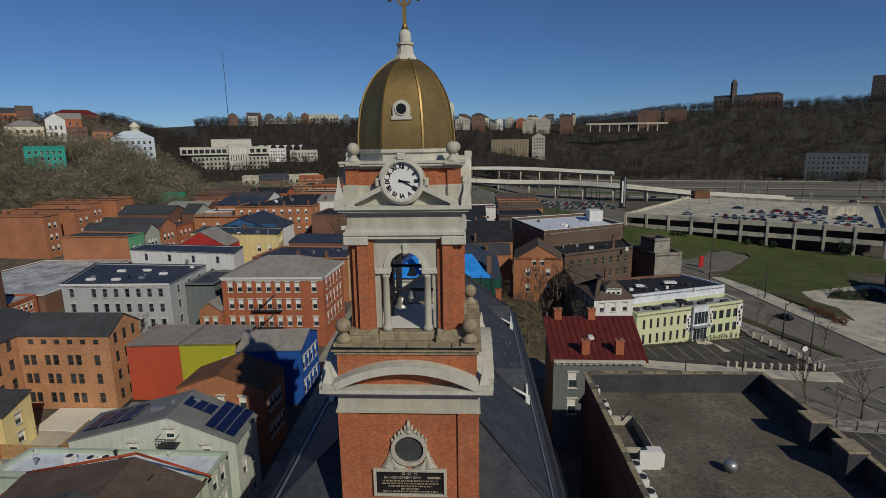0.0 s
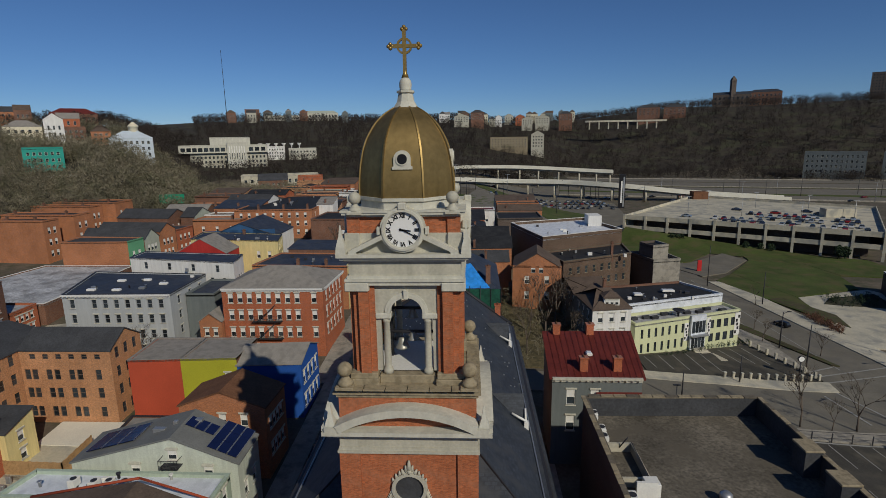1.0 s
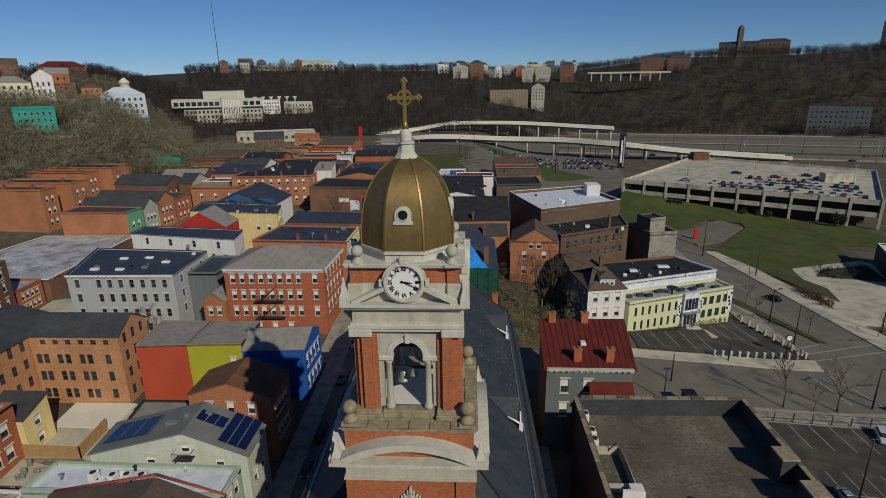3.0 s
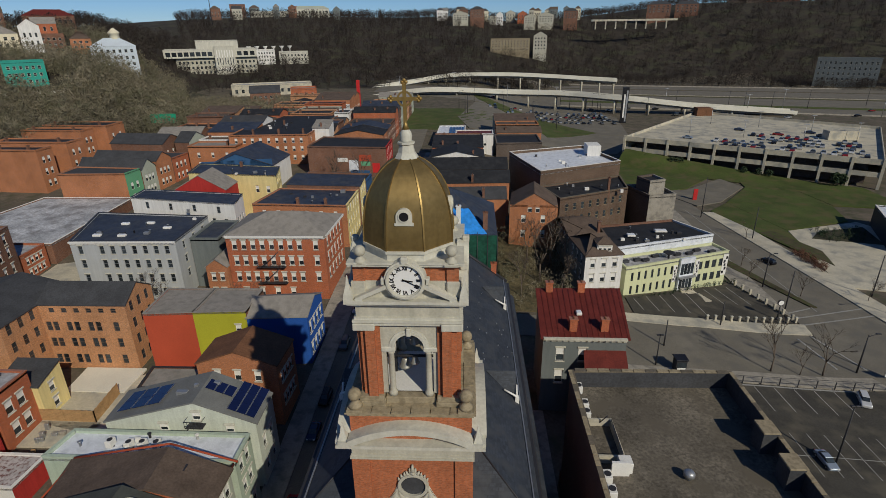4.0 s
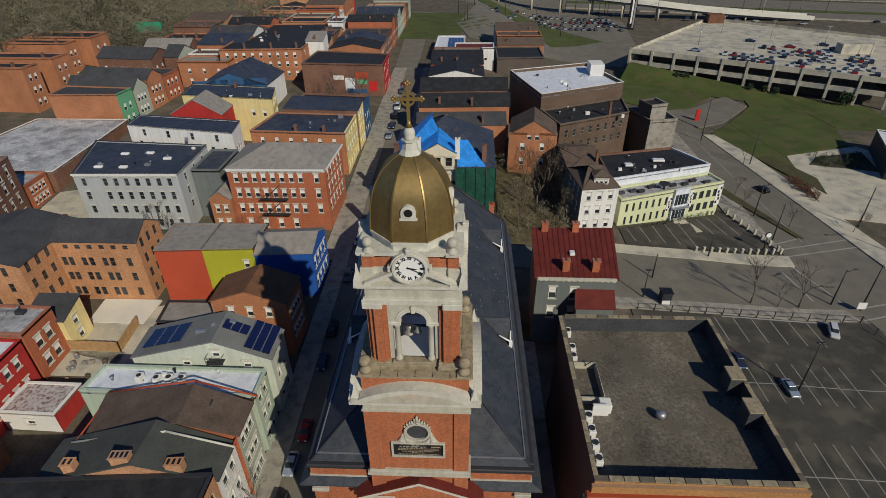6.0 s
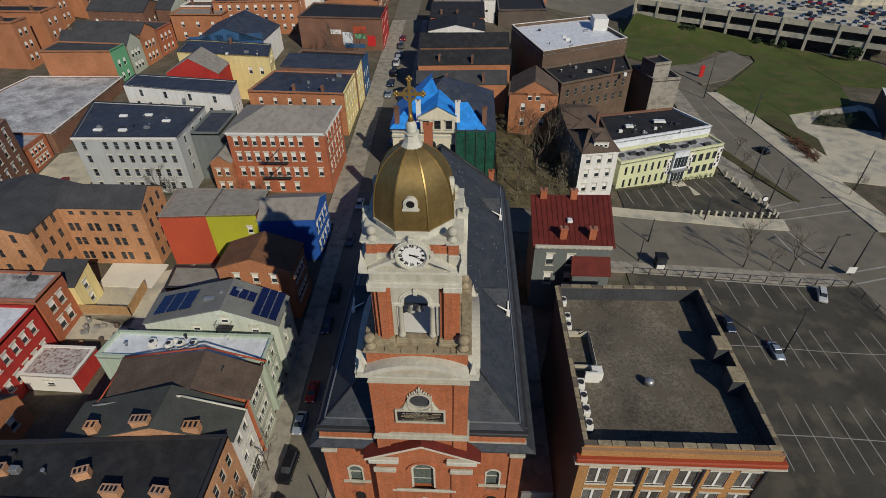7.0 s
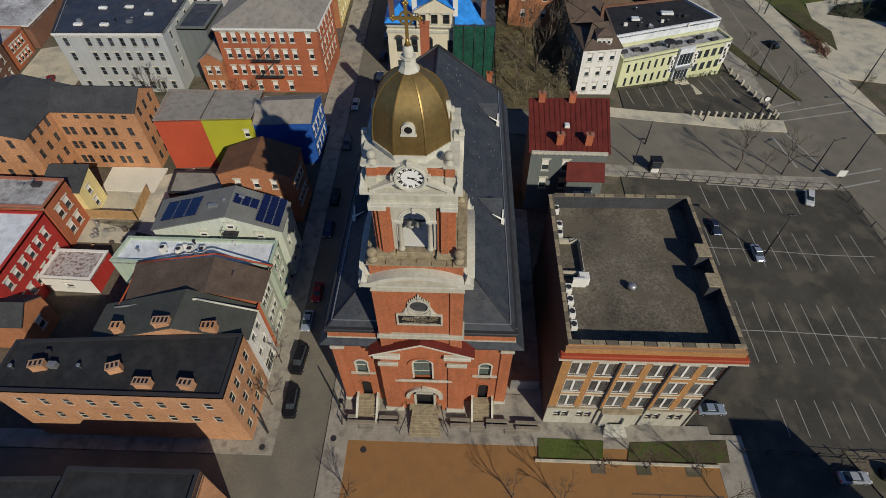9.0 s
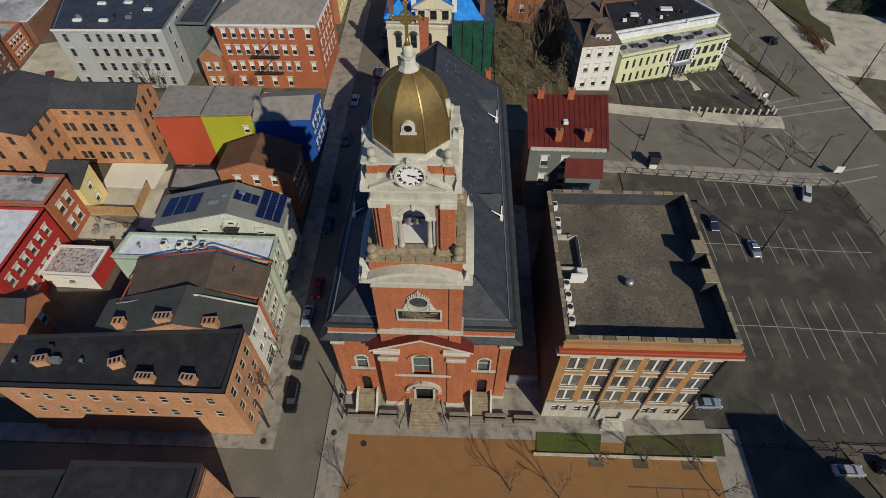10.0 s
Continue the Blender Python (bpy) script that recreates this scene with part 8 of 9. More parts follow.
def car_shell(bm, prof, half, taper, mi=0, soft=0.0):
    """A closed shell from a side outline (y, z) with rounded-in sides."""
    n = len(prof)
    cols = []
    for s, k in ((-1, 1.0), (-0.86, 0.0), (0.86, 0.0), (1, 1.0)):
        cols.append([bm.verts.new((s * half * (1 - taper * max(0, (z - 0.55))) , y * (1 - 0.03 * k), z - 0.04 * k)) for y, z in prof])
    for a, b in zip(cols, cols[1:]):
        for i in range(n):
            j = (i + 1) % n
            f = bm.faces.new((a[i], a[j], b[j], b[i]))
            f.smooth, f.material_index = False, mi
    bm.faces.new(cols[0]).material_index = mi
    bm.faces.new(list(reversed(cols[-1]))).material_index = mi
    bmesh.ops.recalc_face_normals(bm, faces=bm.faces)
    if soft:
        r = bmesh.ops.bevel(bm, geom=list(bm.edges), offset=soft, segments=2, affect="EDGES", clamp_overlap=True)
        for fc in r["faces"]:
            fc.smooth = True


SEDAN = [(-2.3, 0.3), (-2.32, 0.62), (-2.15, 0.78), (-1.2, 0.95), (1.6, 0.98), (2.15, 0.92), (2.3, 0.7), (2.28, 0.3)]
SEDAN_TOP = [(-1.15, 0.93), (-0.35, 1.4), (0.85, 1.42), (1.7, 0.96)]
SUV = [(-2.4, 0.35), (-2.42, 0.8), (-2.25, 1.0), (-1.2, 1.12), (2.3, 1.14), (2.42, 0.9), (2.4, 0.35)]
SUV_TOP = [(-1.25, 1.1), (-0.55, 1.7), (1.95, 1.72), (2.3, 1.12)]


def build_car(colour, suv=False):
    lab = colour + (" parked sport utility car" if suv else " parked saloon car") + " on the asphalt"
    e = thing("car", 0, 0, 0, lab, "car", "parked cars")
    body, topp = (SUV, SUV_TOP) if suv else (SEDAN, SEDAN_TOP)
    bm = bmesh.new()
    car_shell(bm, body, 0.92, 0.05, soft=0.07)
    part("body", bm, CARPAINT[colour], e)
    bm = bmesh.new()
    car_shell(bm, topp, 0.8, 0.22, soft=0.06)
    cab = part("cabin_glass", bm, glass, e)
    bm = bmesh.new()
    zt = topp[1][1]
    box(bm, -0.62, 0.62, topp[1][0] - 0.02, topp[2][0] + 0.02, zt - 0.03, zt + 0.03, bevel=0.02)
    part("roof", bm, CARPAINT[colour], e)
    for x in (-0.86, 0.86):
        for y in (-1.45, 1.4):
            bm = bmesh.new()
            lathe(bm, [(0.33, -0.11), (0.36, -0.08), (0.36, 0.08), (0.33, 0.11)], 0, 0, 14)
            w = part("wheel", bm, rubber, e, m=pose(x, y, 0.35, 0, 90, 0))
            bm = bmesh.new()
            lathe(bm, [(0.2, -0.125), (0.2, 0.125)], 0, 0, 10)
            part("rim", bm, metal_grey, w)
    for x in (-0.62, 0.62):
        bm = bmesh.new()
        box(bm, x - 0.16, x + 0.16, -2.36, -2.2, 0.6, 0.76)
        part("headlight", bm, lamp_glass, e)
        bm = bmesh.new()
        box(bm, x - 0.16, x + 0.16, 2.2, 2.33, 0.66, 0.82)
        part("tail_light", bm, sign_red, e)
    return e


def put_car(proto, x, y, ang, z=None, size=1.0):
    c = copy_thing(proto, pose(x, y, (street_level(x, y) + 0.05) if z is None else z, 0, 0, ang) @ Matrix.Scale(size / UNIT, 4))
    return c


protos = {(c, s): build_car(c, s) for c, s in (("silver blue", False), ("navy", False), ("black", True), ("white", True), ("silver", False), ("grey", True), ("red", False))}
for i, p in enumerate(protos.values()):
    p.matrix_basis = pose(-13.2 - 2.0, 96 + i * 6.2, street_level(-15, 96 + i * 6.2) + 0.05) @ Matrix.Scale(1 / UNIT, 4)
put_car(protos[("silver blue", False)], 44.85, 22.6, 0)
put_car(protos[("navy", False)], 40.3, 27.2, 0)
put_car(protos[("white", True)], 57.2, 34.6, -22)
put_car(protos[("silver blue", False)], 31.8, -0.6, 91)
put_car(protos[("silver", False)], 44.3, -7.5, 91)
put_car(protos[("black", True)], -15.2, 3.8, -4, size=1.16)
put_car(protos[("black", True)], -15.0, -1.5, 2, size=1.1)
put_car(protos[("silver blue", False)], -15.3, 9.2, 0)
put_car(protos[("red", False)], -72.0, 57.5, 20)
put_car(protos[("red", False)], -14.8, 13.4, 0)
for k, y in ((("navy", False), 24), (("black", True), 30), (("grey", True), 42), (("silver", False), 52)):
    put_car(protos[k], -15.1, y, 0)
for k, y in ((("navy", False), 60), (("black", True), 66.5), (("grey", True), 73), (("navy", False), 80), (("silver", False), 88)):
    put_car(protos[k], -11.8, y, 180)
put_car(protos[("black", True)], 68.4, 81.5, 197)
put_car(protos[("black", True)], 49.0, -7.2, 80)


def far_car_mesh(colour):
    bm = bmesh.new()
    car_shell(bm, SEDAN, 0.92, 0.05, 0)
    car_shell(bm, SEDAN_TOP, 0.8, 0.22, 1)
    for x in (-0.86, 0.86):
        for y in (-1.45, 1.4):
            box(bm, x - 0.1, x + 0.1, y - 0.33, y + 0.33, 0, 0.62, 2)
    return mesh_of(bm, "car", [CARPAINT[colour], glass, rubber])


FAR = {c: far_car_mesh(c) for c in PAINT}
random.seed(8)


def far_car(x, y, z, ang, colour=None):
    c = colour or random.choice(("white", "silver", "black", "navy", "grey", "grey", "silver", "red", "silver blue"))
    ob = new("car", FAR[c])
    ob.matrix_basis = pose(x, y, z, 0, 0, ang) @ Matrix.Scale(1 / UNIT, 4)
    tagged(ob, c + " car parked far off on a deck or lot", "car", "distant parked cars")


G0, G1 = Vector((63.5, 180.5)), Vector((130.5, 139.0))
gd = (G1 - G0).normalized()
gn = Vector((-gd.y, gd.x))
gang = math.degrees(math.atan2(gd.y, gd.x))
for r_, (a, b) in enumerate(((34, 78), (30, 78), (48, 78), (44, 78), (40, 78))):
    for k in range(int((b - a) / 2.9)):
        if random.random() < 0.8 - 0.05 * r_:
            p = G0 + gd * (a + k * 2.9) + gn * (5.5 + r_ * 6.2)
            far_car(p.x, p.y, 7.42, gang + random.uniform(-3, 3))
for a, b in ((34, 40), (48, 36), (20, 12), (58, 46), (62, 40)):
    p = G0 + gd * a + gn * b
    far_car(p.x, p.y, 7.42, gang + 90, "red" if a == 48 else None)
for r_ in range(4):
    for k in range(22):
        if random.random() < (0.3 if k < 8 else 0.88):
            x, y = 16 + k * 3.1, 270 + r_ * 10 - k * 0.3
            far_car(x, y, land(x, y) + 0.07, random.uniform(-4, 4))
for x, y, a in ((120, 318, 95), (180, 300, 97), (220, 285, 97), (260, 300, 97), (90, 312, 100), (20, 330, 105), (300, 276, 97), (150, 292, 97), (340, 290, 97)):
    far_car(x, y, land(x, y) + 0.15, a)

for i in range(34):
    u = random.random()
    x = 75 + 330 * u
    y = 312 - 48 * u + random.choice((-17, -12, -6, 4, 10, 15))
    far_car(x, y, land(x, y) + 0.2, 98)
for i in range(13):
    x = -40 + i * 34
    y = 338 - 0.16 * (x - 30) + (9 if i % 2 else -22)
    e = thing("highway_lamp", x, y, land(x, y), "tall thin steel lamp post beside the highway", "street lamp", "highway lamps")
    bm = bmesh.new()
    tube(bm, (x, y, land(x, y)), (x, y, land(x, y) + 11), 0.16, 0.09, 6)
    part("post", bm, metal_grey, e)
    bm = bmesh.new()
    tube(bm, (x - 1.6, y, land(x, y) + 11.2), (x + 1.6, y, land(x, y) + 11.2), 0.1, 0.1, 5)
    part("arm", bm, metal_grey, e)

# ---- markings ----
def line(x0, y0, x1, y1, w=0.12, lift=0.045, paint=None):
    """A painted line, as a thin raised strip."""
    a, b = Vector((x0, y0)), Vector((x1, y1))
    d = (b - a)
    n = max(1, int(d.length / 3))
    s = Vector((-d.y, d.x)).normalized() * w / 2
    bm = bmesh.new()
    vs = []
    for i in range(n + 1):
        p = a + d * i / n
        z = land(p.x, p.y) + lift
        vs.append((bm.verts.new((p.x + s.x, p.y + s.y, z)), bm.verts.new((p.x - s.x, p.y - s.y, z))))
    for p, q in zip(vs, vs[1:]):
        bm.faces.new((p[0], p[1], q[1], q[0]))
    bmesh.ops.recalc_face_normals(bm, faces=bm.faces)
    ob = new("road_marking", mesh_of(bm, "road_marking", paint or line_paint))
    tagged(ob, "faded white painted line on the paving", "road marking", "", "structure")


for k in range(13):
    x = 35.2 + k * 2.11
    line(x, 5.7, x, 14.5, 0.1)
for k in range(12):
    x = 37.0 + k * 2.13
    line(x, 20.4, x - 0.1, 27.4, 0.1)
for k in range(9):
    x = 39.7 + k * 2.13
    line(x, -3.3, x, 1.0, 0.1)
line(36.0, 23.6, 62.0, 23.4)
line(35.0, 10.1, 62.0, 10.0)
for k in range(6):
    line(41.0 + k * 2.75, 31.5, 40.8 + k * 2.75, 36.6)
line(42, 36.9, 58, 36.9, 0.3)
for k in range(5):
    line(34.5 + k * 2.7, 57.2, 33.8 + k * 2.7, 61.6 + k * 0.9, lift=0.07)
for k in range(4):
    line(48.0 + k * 2.5, 62.0, 46.6 + k * 2.5, 66.6 + k * 0.9, lift=0.07)
line(59.5, 57.0, 75.0, 61.3, 0.32, 0.06)
line(60.1, 54.9, 76.2, 58.9, 0.32, 0.06)
line(57.5, 50.7, 58.5, 42.2, 0.32, 0.06)
line(59.7, 52.8, 62.7, 42.1, 0.32, 0.06)
line(59.9, 59.0, 65.4, 61.1, 0.32, 0.06)
line(64.0, 40.3, 72.2, 42.5, 0.32, 0.06)
line(63.5, 37.6, 70.5, 39.6, 0.32, 0.06)
line(66, 60, 64.4, 118, 0.15, 0.035)
line(70, 35, 78, 2, 0.15, 0.03)

# square's paving bands before the school
for x in (24.0, 26.6, 29.2):
    line(x, -13.6, x + 0.2, -9.8, 0.1, 0.15, roof_brown)
line(21.4, -9.8, 30.6, -9.8, 0.12, 0.15, roof_brown)
for x in (18.4, 23.1, 28.2):
    bm = bmesh.new()
    box(bm, x - 0.75, x + 0.75, -7.9, -6.8, 0.1, 0.17)
    solo("tree_pit", bm, earth, "square brown earth pit for a street tree", "tree pit", "tree pits")
bm = bmesh.new()
box(bm, 11.9, 31.0, -6.95, -6.7, 0.1, 0.4)
solo("bed_kerb", bm, concrete_w, "pale concrete kerb of the planting beds", "kerb")
for x, y in ((-6.3, -6.3), (-9.6, -0.9), (-9.7, -5.2), (-17.2, -6.4)):
    bm = bmesh.new()
    lathe(bm, [(0.33, 0.12), (0.33, 0.185)], x, y, 12)
    solo("manhole_cover", bm, metal_dark, "round dark manhole cover in the paving", "manhole cover")


# ---- bare trees ----
def tree(x, y, h, spread=0.45, seed=0, z=None, dense=1.0):
    random.seed(seed)
    z0 = land(x, y) if z is None else z
    e = thing("tree", x, y, z0, "leafless street tree with grey bark and fine twigs", "tree", "bare trees")
    bm, tw = bmesh.new(), bmesh.new()
    def grow(p, d, ln, r, lvl, target):
        q = p + d * ln
        tube(target(lvl), p, q, r, r * 0.68, 6 if lvl < 2 else 3)
        if lvl >= 5 or r < 0.006:
            return
        n = 3 if random.random() < 0.85 * dense else 2
        for i in range(n):
            a = random.uniform(0, 2 * math.pi)
            k = spread * random.uniform(0.6, 1.3)
            side = Vector((math.cos(a), math.sin(a), 0.12))
            nd = (d + side * k * 1.1).normalized()
            grow(q, nd, ln * random.uniform(0.62, 0.85), r * 0.62, lvl + 1, target)
    grow(Vector((x, y, z0 - 0.1)), Vector((random.uniform(-.05, .05), random.uniform(-.05, .05), 1)).normalized(), h * 0.3, h * 0.017, 0, lambda l: bm if l < 2 else tw)
    part("trunk", bm, bark, e)
    part("crown", tw, bark, e)


for i, (x, y, h) in enumerate(((48.0, 40.8, 8.2), (55.4, 40.6, 8.2), (52.0, 40.4, 5.0), (18.6, -7.2, 4.6), (23.4, -7.2, 5.0), (28.4, -7.2, 5.0), (9.3, -10.6, 4.8), (14.2, -11.1, 4.8), (-7.2, -11.0, 4.6), (30.4, -10.4, 4.8),
                              (17.0, 64.0, 13.0), (13.0, 58.0, 8.5), (19.5, 70.0, 12.0), (15.5, 73.0, 9.0), (20.5, 60.0, 8.0), (-50.0, 52.0, 7), (-46.5, 51.0, 6), (-33.5, 50.5, 6.5), (62.0, 80.0, 4.5), (66.5, 66.0, 5.0), (60.0, 73.0, 5), (77.5, 64.0, 4.5), (70.5, 96, 5), (-17.3, -1.6, 5.5), (-17.4, 3.6, 5.5),
                              (-30, 108, 9), (-26, 118, 9), (-34, 116, 10), (42.6, -6.6, 5.5), (22, 73, 8))):
    tree(x, y, h, seed=50 + i)


def tree_mass(name, spots, label, tris=26, seed=3, material=None, kind="stuff", thin=0.014):
    """Woods too dense to count: for each spot two stems and a rounded crown of fine twig blades."""
    rng = np.random.default_rng(seed)
    P = np.repeat(np.array(spots, float), tris, axis=0)
    n = len(P)
    stem = np.tile(np.arange(tris) < 2, len(spots))
    h = P[:, 3]
    a = rng.uniform(0, 2 * np.pi, n)
    el = np.where(stem, rng.uniform(1.3, 1.55, n), rng.uniform(-0.25, 1.35, n))
    ln = h * np.where(stem, 0.7, rng.uniform(0.06, 0.17, n))
    w = h * thin * 1.15 * np.where(stem, 1.5, rng.uniform(0.6, 1.6, n))
    d = np.stack((np.cos(a) * np.cos(el), np.sin(a) * np.cos(el), np.sin(el)), 1)
    # twigs lie scattered through a rounded crown
    ca, cr, cz = rng.uniform(0, 2 * np.pi, n), np.sqrt(rng.uniform(0, 1, n)), rng.uniform(-1, 1, n)
    rad = h * 0.34 * cr * np.sqrt(np.maximum(0.05, 1 - cz * cz))
    off = np.stack((np.cos(ca) * rad, np.sin(ca) * rad, h * (0.56 + 0.34 * cz)), 1)
    off[stem] = 0
    b = P[:, :3] + off
    s = np.stack((-np.sin(a) * w, np.cos(a) * w, w * rng.uniform(-1, 1, n)), 1)
    V = np.stack((b - s, b + s, b + d * ln[:, None]), 1).reshape(-1, 3).tolist()
    F = np.arange(3 * n).reshape(-1, 3).tolist()
    me = bpy.data.meshes.new(name)
    me.from_pydata(V, [], F)
    me.materials.append(material or twigs)
    ob = new(name, me)
    tagged(ob, label, "trees", "", kind)


def clear_of(x, y):
    for _, _, _, x0, x1, yy, *rest in HILL:
        dep = rest[2]
        near = 16 if yy < 300 else 3
        if x0 - 2 < x < x1 + 2 + near * 0.6 and yy - near < y < yy + dep + 2:
            return False
    return True


rng = random.Random(5)
spots, left_spots = [], []
while len(spots) + len(left_spots) < 10500:
    az = rng.uniform(-50, 50)
    left = az < -27
    r = rng.uniform(205, 640) if left else 395 + 620 * rng.random() ** 0.9
    x, y = r * math.sin(radians(az)), r * math.cos(radians(az)) - 27
    if left and r < 250 and y < 175:
        continue
    if (not left) and r < 392 + 185 * smooth(4, 14, az) and x > -60:
        continue
    if -100 < x < -10 and y < 300:
        continue
    if not clear_of(x, y):
        continue
    (left_spots if left and r < 420 else spots).append((x, y, land(x, y) - 0.3, rng.uniform(6, 12.5)))
tree_mass("near_hillside_woods", left_spots, "leafless pale brown woods on the near hillside", 95, 2, slope_twigs, thin=0.01)
tree_mass("hillside_woods", spots, "leafless brown woods covering the hillsides", 95, thin=0.011)
spots = []
while len(spots) < 1700:
    az = rng.uniform(-46, -6)
    r = rng.uniform(215, 400)
    x, y = r * math.sin(radians(az)), r * math.cos(radians(az)) - 27
    if x > -88 + (300 - y) * 0.2 or not clear_of(x, y) or (-245 < x < -80 and 300 < y < 440) or (-175 < x < -70 and 255 < y < 340):
        continue
    spots.append((x, y, land(x, y) - 0.3, rng.uniform(6, 11)))
tree_mass("slope_woods", spots, "leafless brown thicket on the near slope", 170, 9, slope_twigs, thin=0.006)
spots = []
while len(spots) < 520:
    u, k = rng.random(), rng.uniform(0, 34)
    x, y = 95 + 300 * u + 0.3 * k, 486 - 95 * u + k
    if clear_of(x, y):
        spots.append((x, y, land(x, y) - 0.3, rng.uniform(6, 10)))
spots += [(x, y, land(x, y) - 0.3, rng.uniform(5, 8)) for x, y in [(255 + 150 * u + 6 * k, 446 - 68 * u - 8 * k) for u, k in [(rng.random(), rng.random()) for i in range(120)]] if clear_of(x, y)]
spots += [(rng.uniform(-70, 60), rng.uniform(405, 430), land(0, 390), rng.uniform(5, 9)) for i in range(260)]
tree_mass("roadside_woods", spots, "leafless brown thicket along the highway", 150, 12, thin=0.006)
spots = [(66 + i * 6.2 + rng.uniform(-1, 1), 176 - i * 3.84 + rng.uniform(-1, 0.4), -0.8, rng.uniform(3, 5.5)) for i in (0.5, 2, 2.4, 5.2, 5.6, 6, 8.6, 9)]
evergreen = mat("dark_evergreen", (0.03, 0.05, 0.025), rough=1.0, var=0.3, big=0.3, bump=0)
tree_mass("garage_shrubs", spots, "dark green conical shrubs along the garage", 220, 4, evergreen, thin=0.04)
bed_twigs = mat("russet_shrub_twigs", (0.14, 0.07, 0.045), rough=1.0, var=0.3, big=0.3, bump=0)
spots = [(77.6 + -0.2 * u + rng.uniform(-1.6, 1.6), 87.6 + -10.4 * u + rng.uniform(-1.2, 1.2), -0.7, rng.uniform(0.9, 1.5)) for u in [i / 90 for i in range(91)]]
tree_mass("plaza_shrubs", spots, "low russet shrubs in the bed between lawn and plaza", 60, 6, bed_twigs, thin=0.03)
spots = [(91 + rng.uniform(-3, 9), 96 + rng.uniform(-2, 6), -0.7, rng.uniform(1.0, 1.8)) for i in range(70)]
tree_mass("pavilion_hedge", spots, "dark evergreen hedge beside the pavilion", 60, 16, evergreen, thin=0.03)
spots = [(33.5 + 22 * u + rng.uniform(-.3, .3), 61.6 + 8.2 * u + rng.uniform(-.6, .1), street_level(40, 60), rng.uniform(0.6, 1.0)) for u in [i / 40 for i in range(41)]]
tree_mass("office_hedge", spots, "low clipped green hedge along the office", 60, 7, evergreen, thin=0.04)
spots = [(x, y, land(x, y), rng.uniform(1.5, 4.5)) for x, y in [(rng.uniform(10, 22.4), rng.uniform(54, 83)) for i in range(60)]]
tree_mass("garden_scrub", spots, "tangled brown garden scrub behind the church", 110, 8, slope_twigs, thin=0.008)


def grass_bank():
    """A grassy bank that climbs to the garage wall, highest at the corner by the road."""
    bm = bmesh.new()
    nx, ny = 22, 7
    grid = []
    for i in range(nx + 1):
        u = i / nx
        base = G0 + gd * (1.0 + 62.0 * u) - gn * 0.9
        row = []
        for j in range(ny + 1):
            v = j / ny
            q = base - gn * (13.0 * v)
            rise_ = 4.6 * (1 - u) ** 1.2 * (1 - smooth(0, 1, v))
            row.append(bm.verts.new((q.x, q.y, land(q.x, q.y) + 0.1 + rise_)))
        grid.append(row)
    for i in range(nx):
        for j in range(ny):
            bm.faces.new((grid[i][j], grid[i][j + 1], grid[i + 1][j + 1], grid[i + 1][j]))
    bmesh.ops.recalc_face_normals(bm, faces=bm.faces[:])
    ob = new("lawn", mesh_of(bm, "lawn", [grass]))
    tagged(ob, "mown green bank climbing to the garage wall", "lawn", "", "structure")


grass_bank()


# ---- poles, lamps, fences ----
def pole(x, y, h, r=0.12, arm=0, lamp=False, label="dark steel street pole with an arm", name="street_pole"):
    z = land(x, y)
    e = thing(name, x, y, z, label, "street lamp" if lamp else "pole", "street poles")
    bm = bmesh.new()
    tube(bm, (x, y, z), (x, y, z + h), r, r * 0.6, 8)
    part("post", bm, metal_dark, e)
    if arm:
        bm = bmesh.new()
        tube(bm, (x, y, z + h - 0.3), (x + arm, y + 0.2 * arm, z + h), 0.06, 0.045, 6)
        part("arm", bm, metal_dark, e)
    if lamp:
        bm = bmesh.new()
        box(bm, x + arm - 0.35, x + arm + 0.35, y + 0.2 * arm - 0.14, y + 0.2 * arm + 0.14, z + h - 0.05, z + h + 0.1, bevel=0.03)
        part("lamp_head", bm, metal_dark, e)
    return e


for x, y, h, a in ((59.7, 59.0, 8.5, 0), (66.2, 112.0, 11, 0), (61.5, 70.0, 7, 1.2), (79.5, 66, 8.5, 0), (83, 52, 9.5, -3), (72, 96, 8, 0), (64.5, 40.2, 8.5, 0), (-9.6, -1.6, 4.2, 0), (-17.0, -4.8, 4.2, 0), (60.8, 41.5, 6.5, 1.5), (34.2, 46.0, 4.6, 0), (46.2, 53.6, 4.6, 0)):
    pole(x, y, h, 0.13, a, a != 0)
for x, y in ((45.8, 22.4), (31.2, 40.6)):
    e = pole(x, y, 8.2 if x > 40 else 5, 0.11, 0, label="parking lot lamp on a dark post", name="lot_lamp")
    z = land(x, y) + (8.2 if x > 40 else 5)
    for s in (-1, 1):
        bm = bmesh.new()
        box(bm, x + s * 0.2 - 0.3, x + s * 0.2 + 0.3, y - 0.15, y + 0.15, z, z + 0.16, bevel=0.03)
        part("lamp_head", bm, metal_dark, e)
for x, y, h in [(rng.uniform(60, 330), rng.uniform(292, 330), 11) for i in range(16)] + [(rng.uniform(-10, 60), rng.uniform(232, 292), 9) for i in range(8)]:
    pole(x, y, h, 0.16, 2.0, True, "highway lamp on a tall pole")


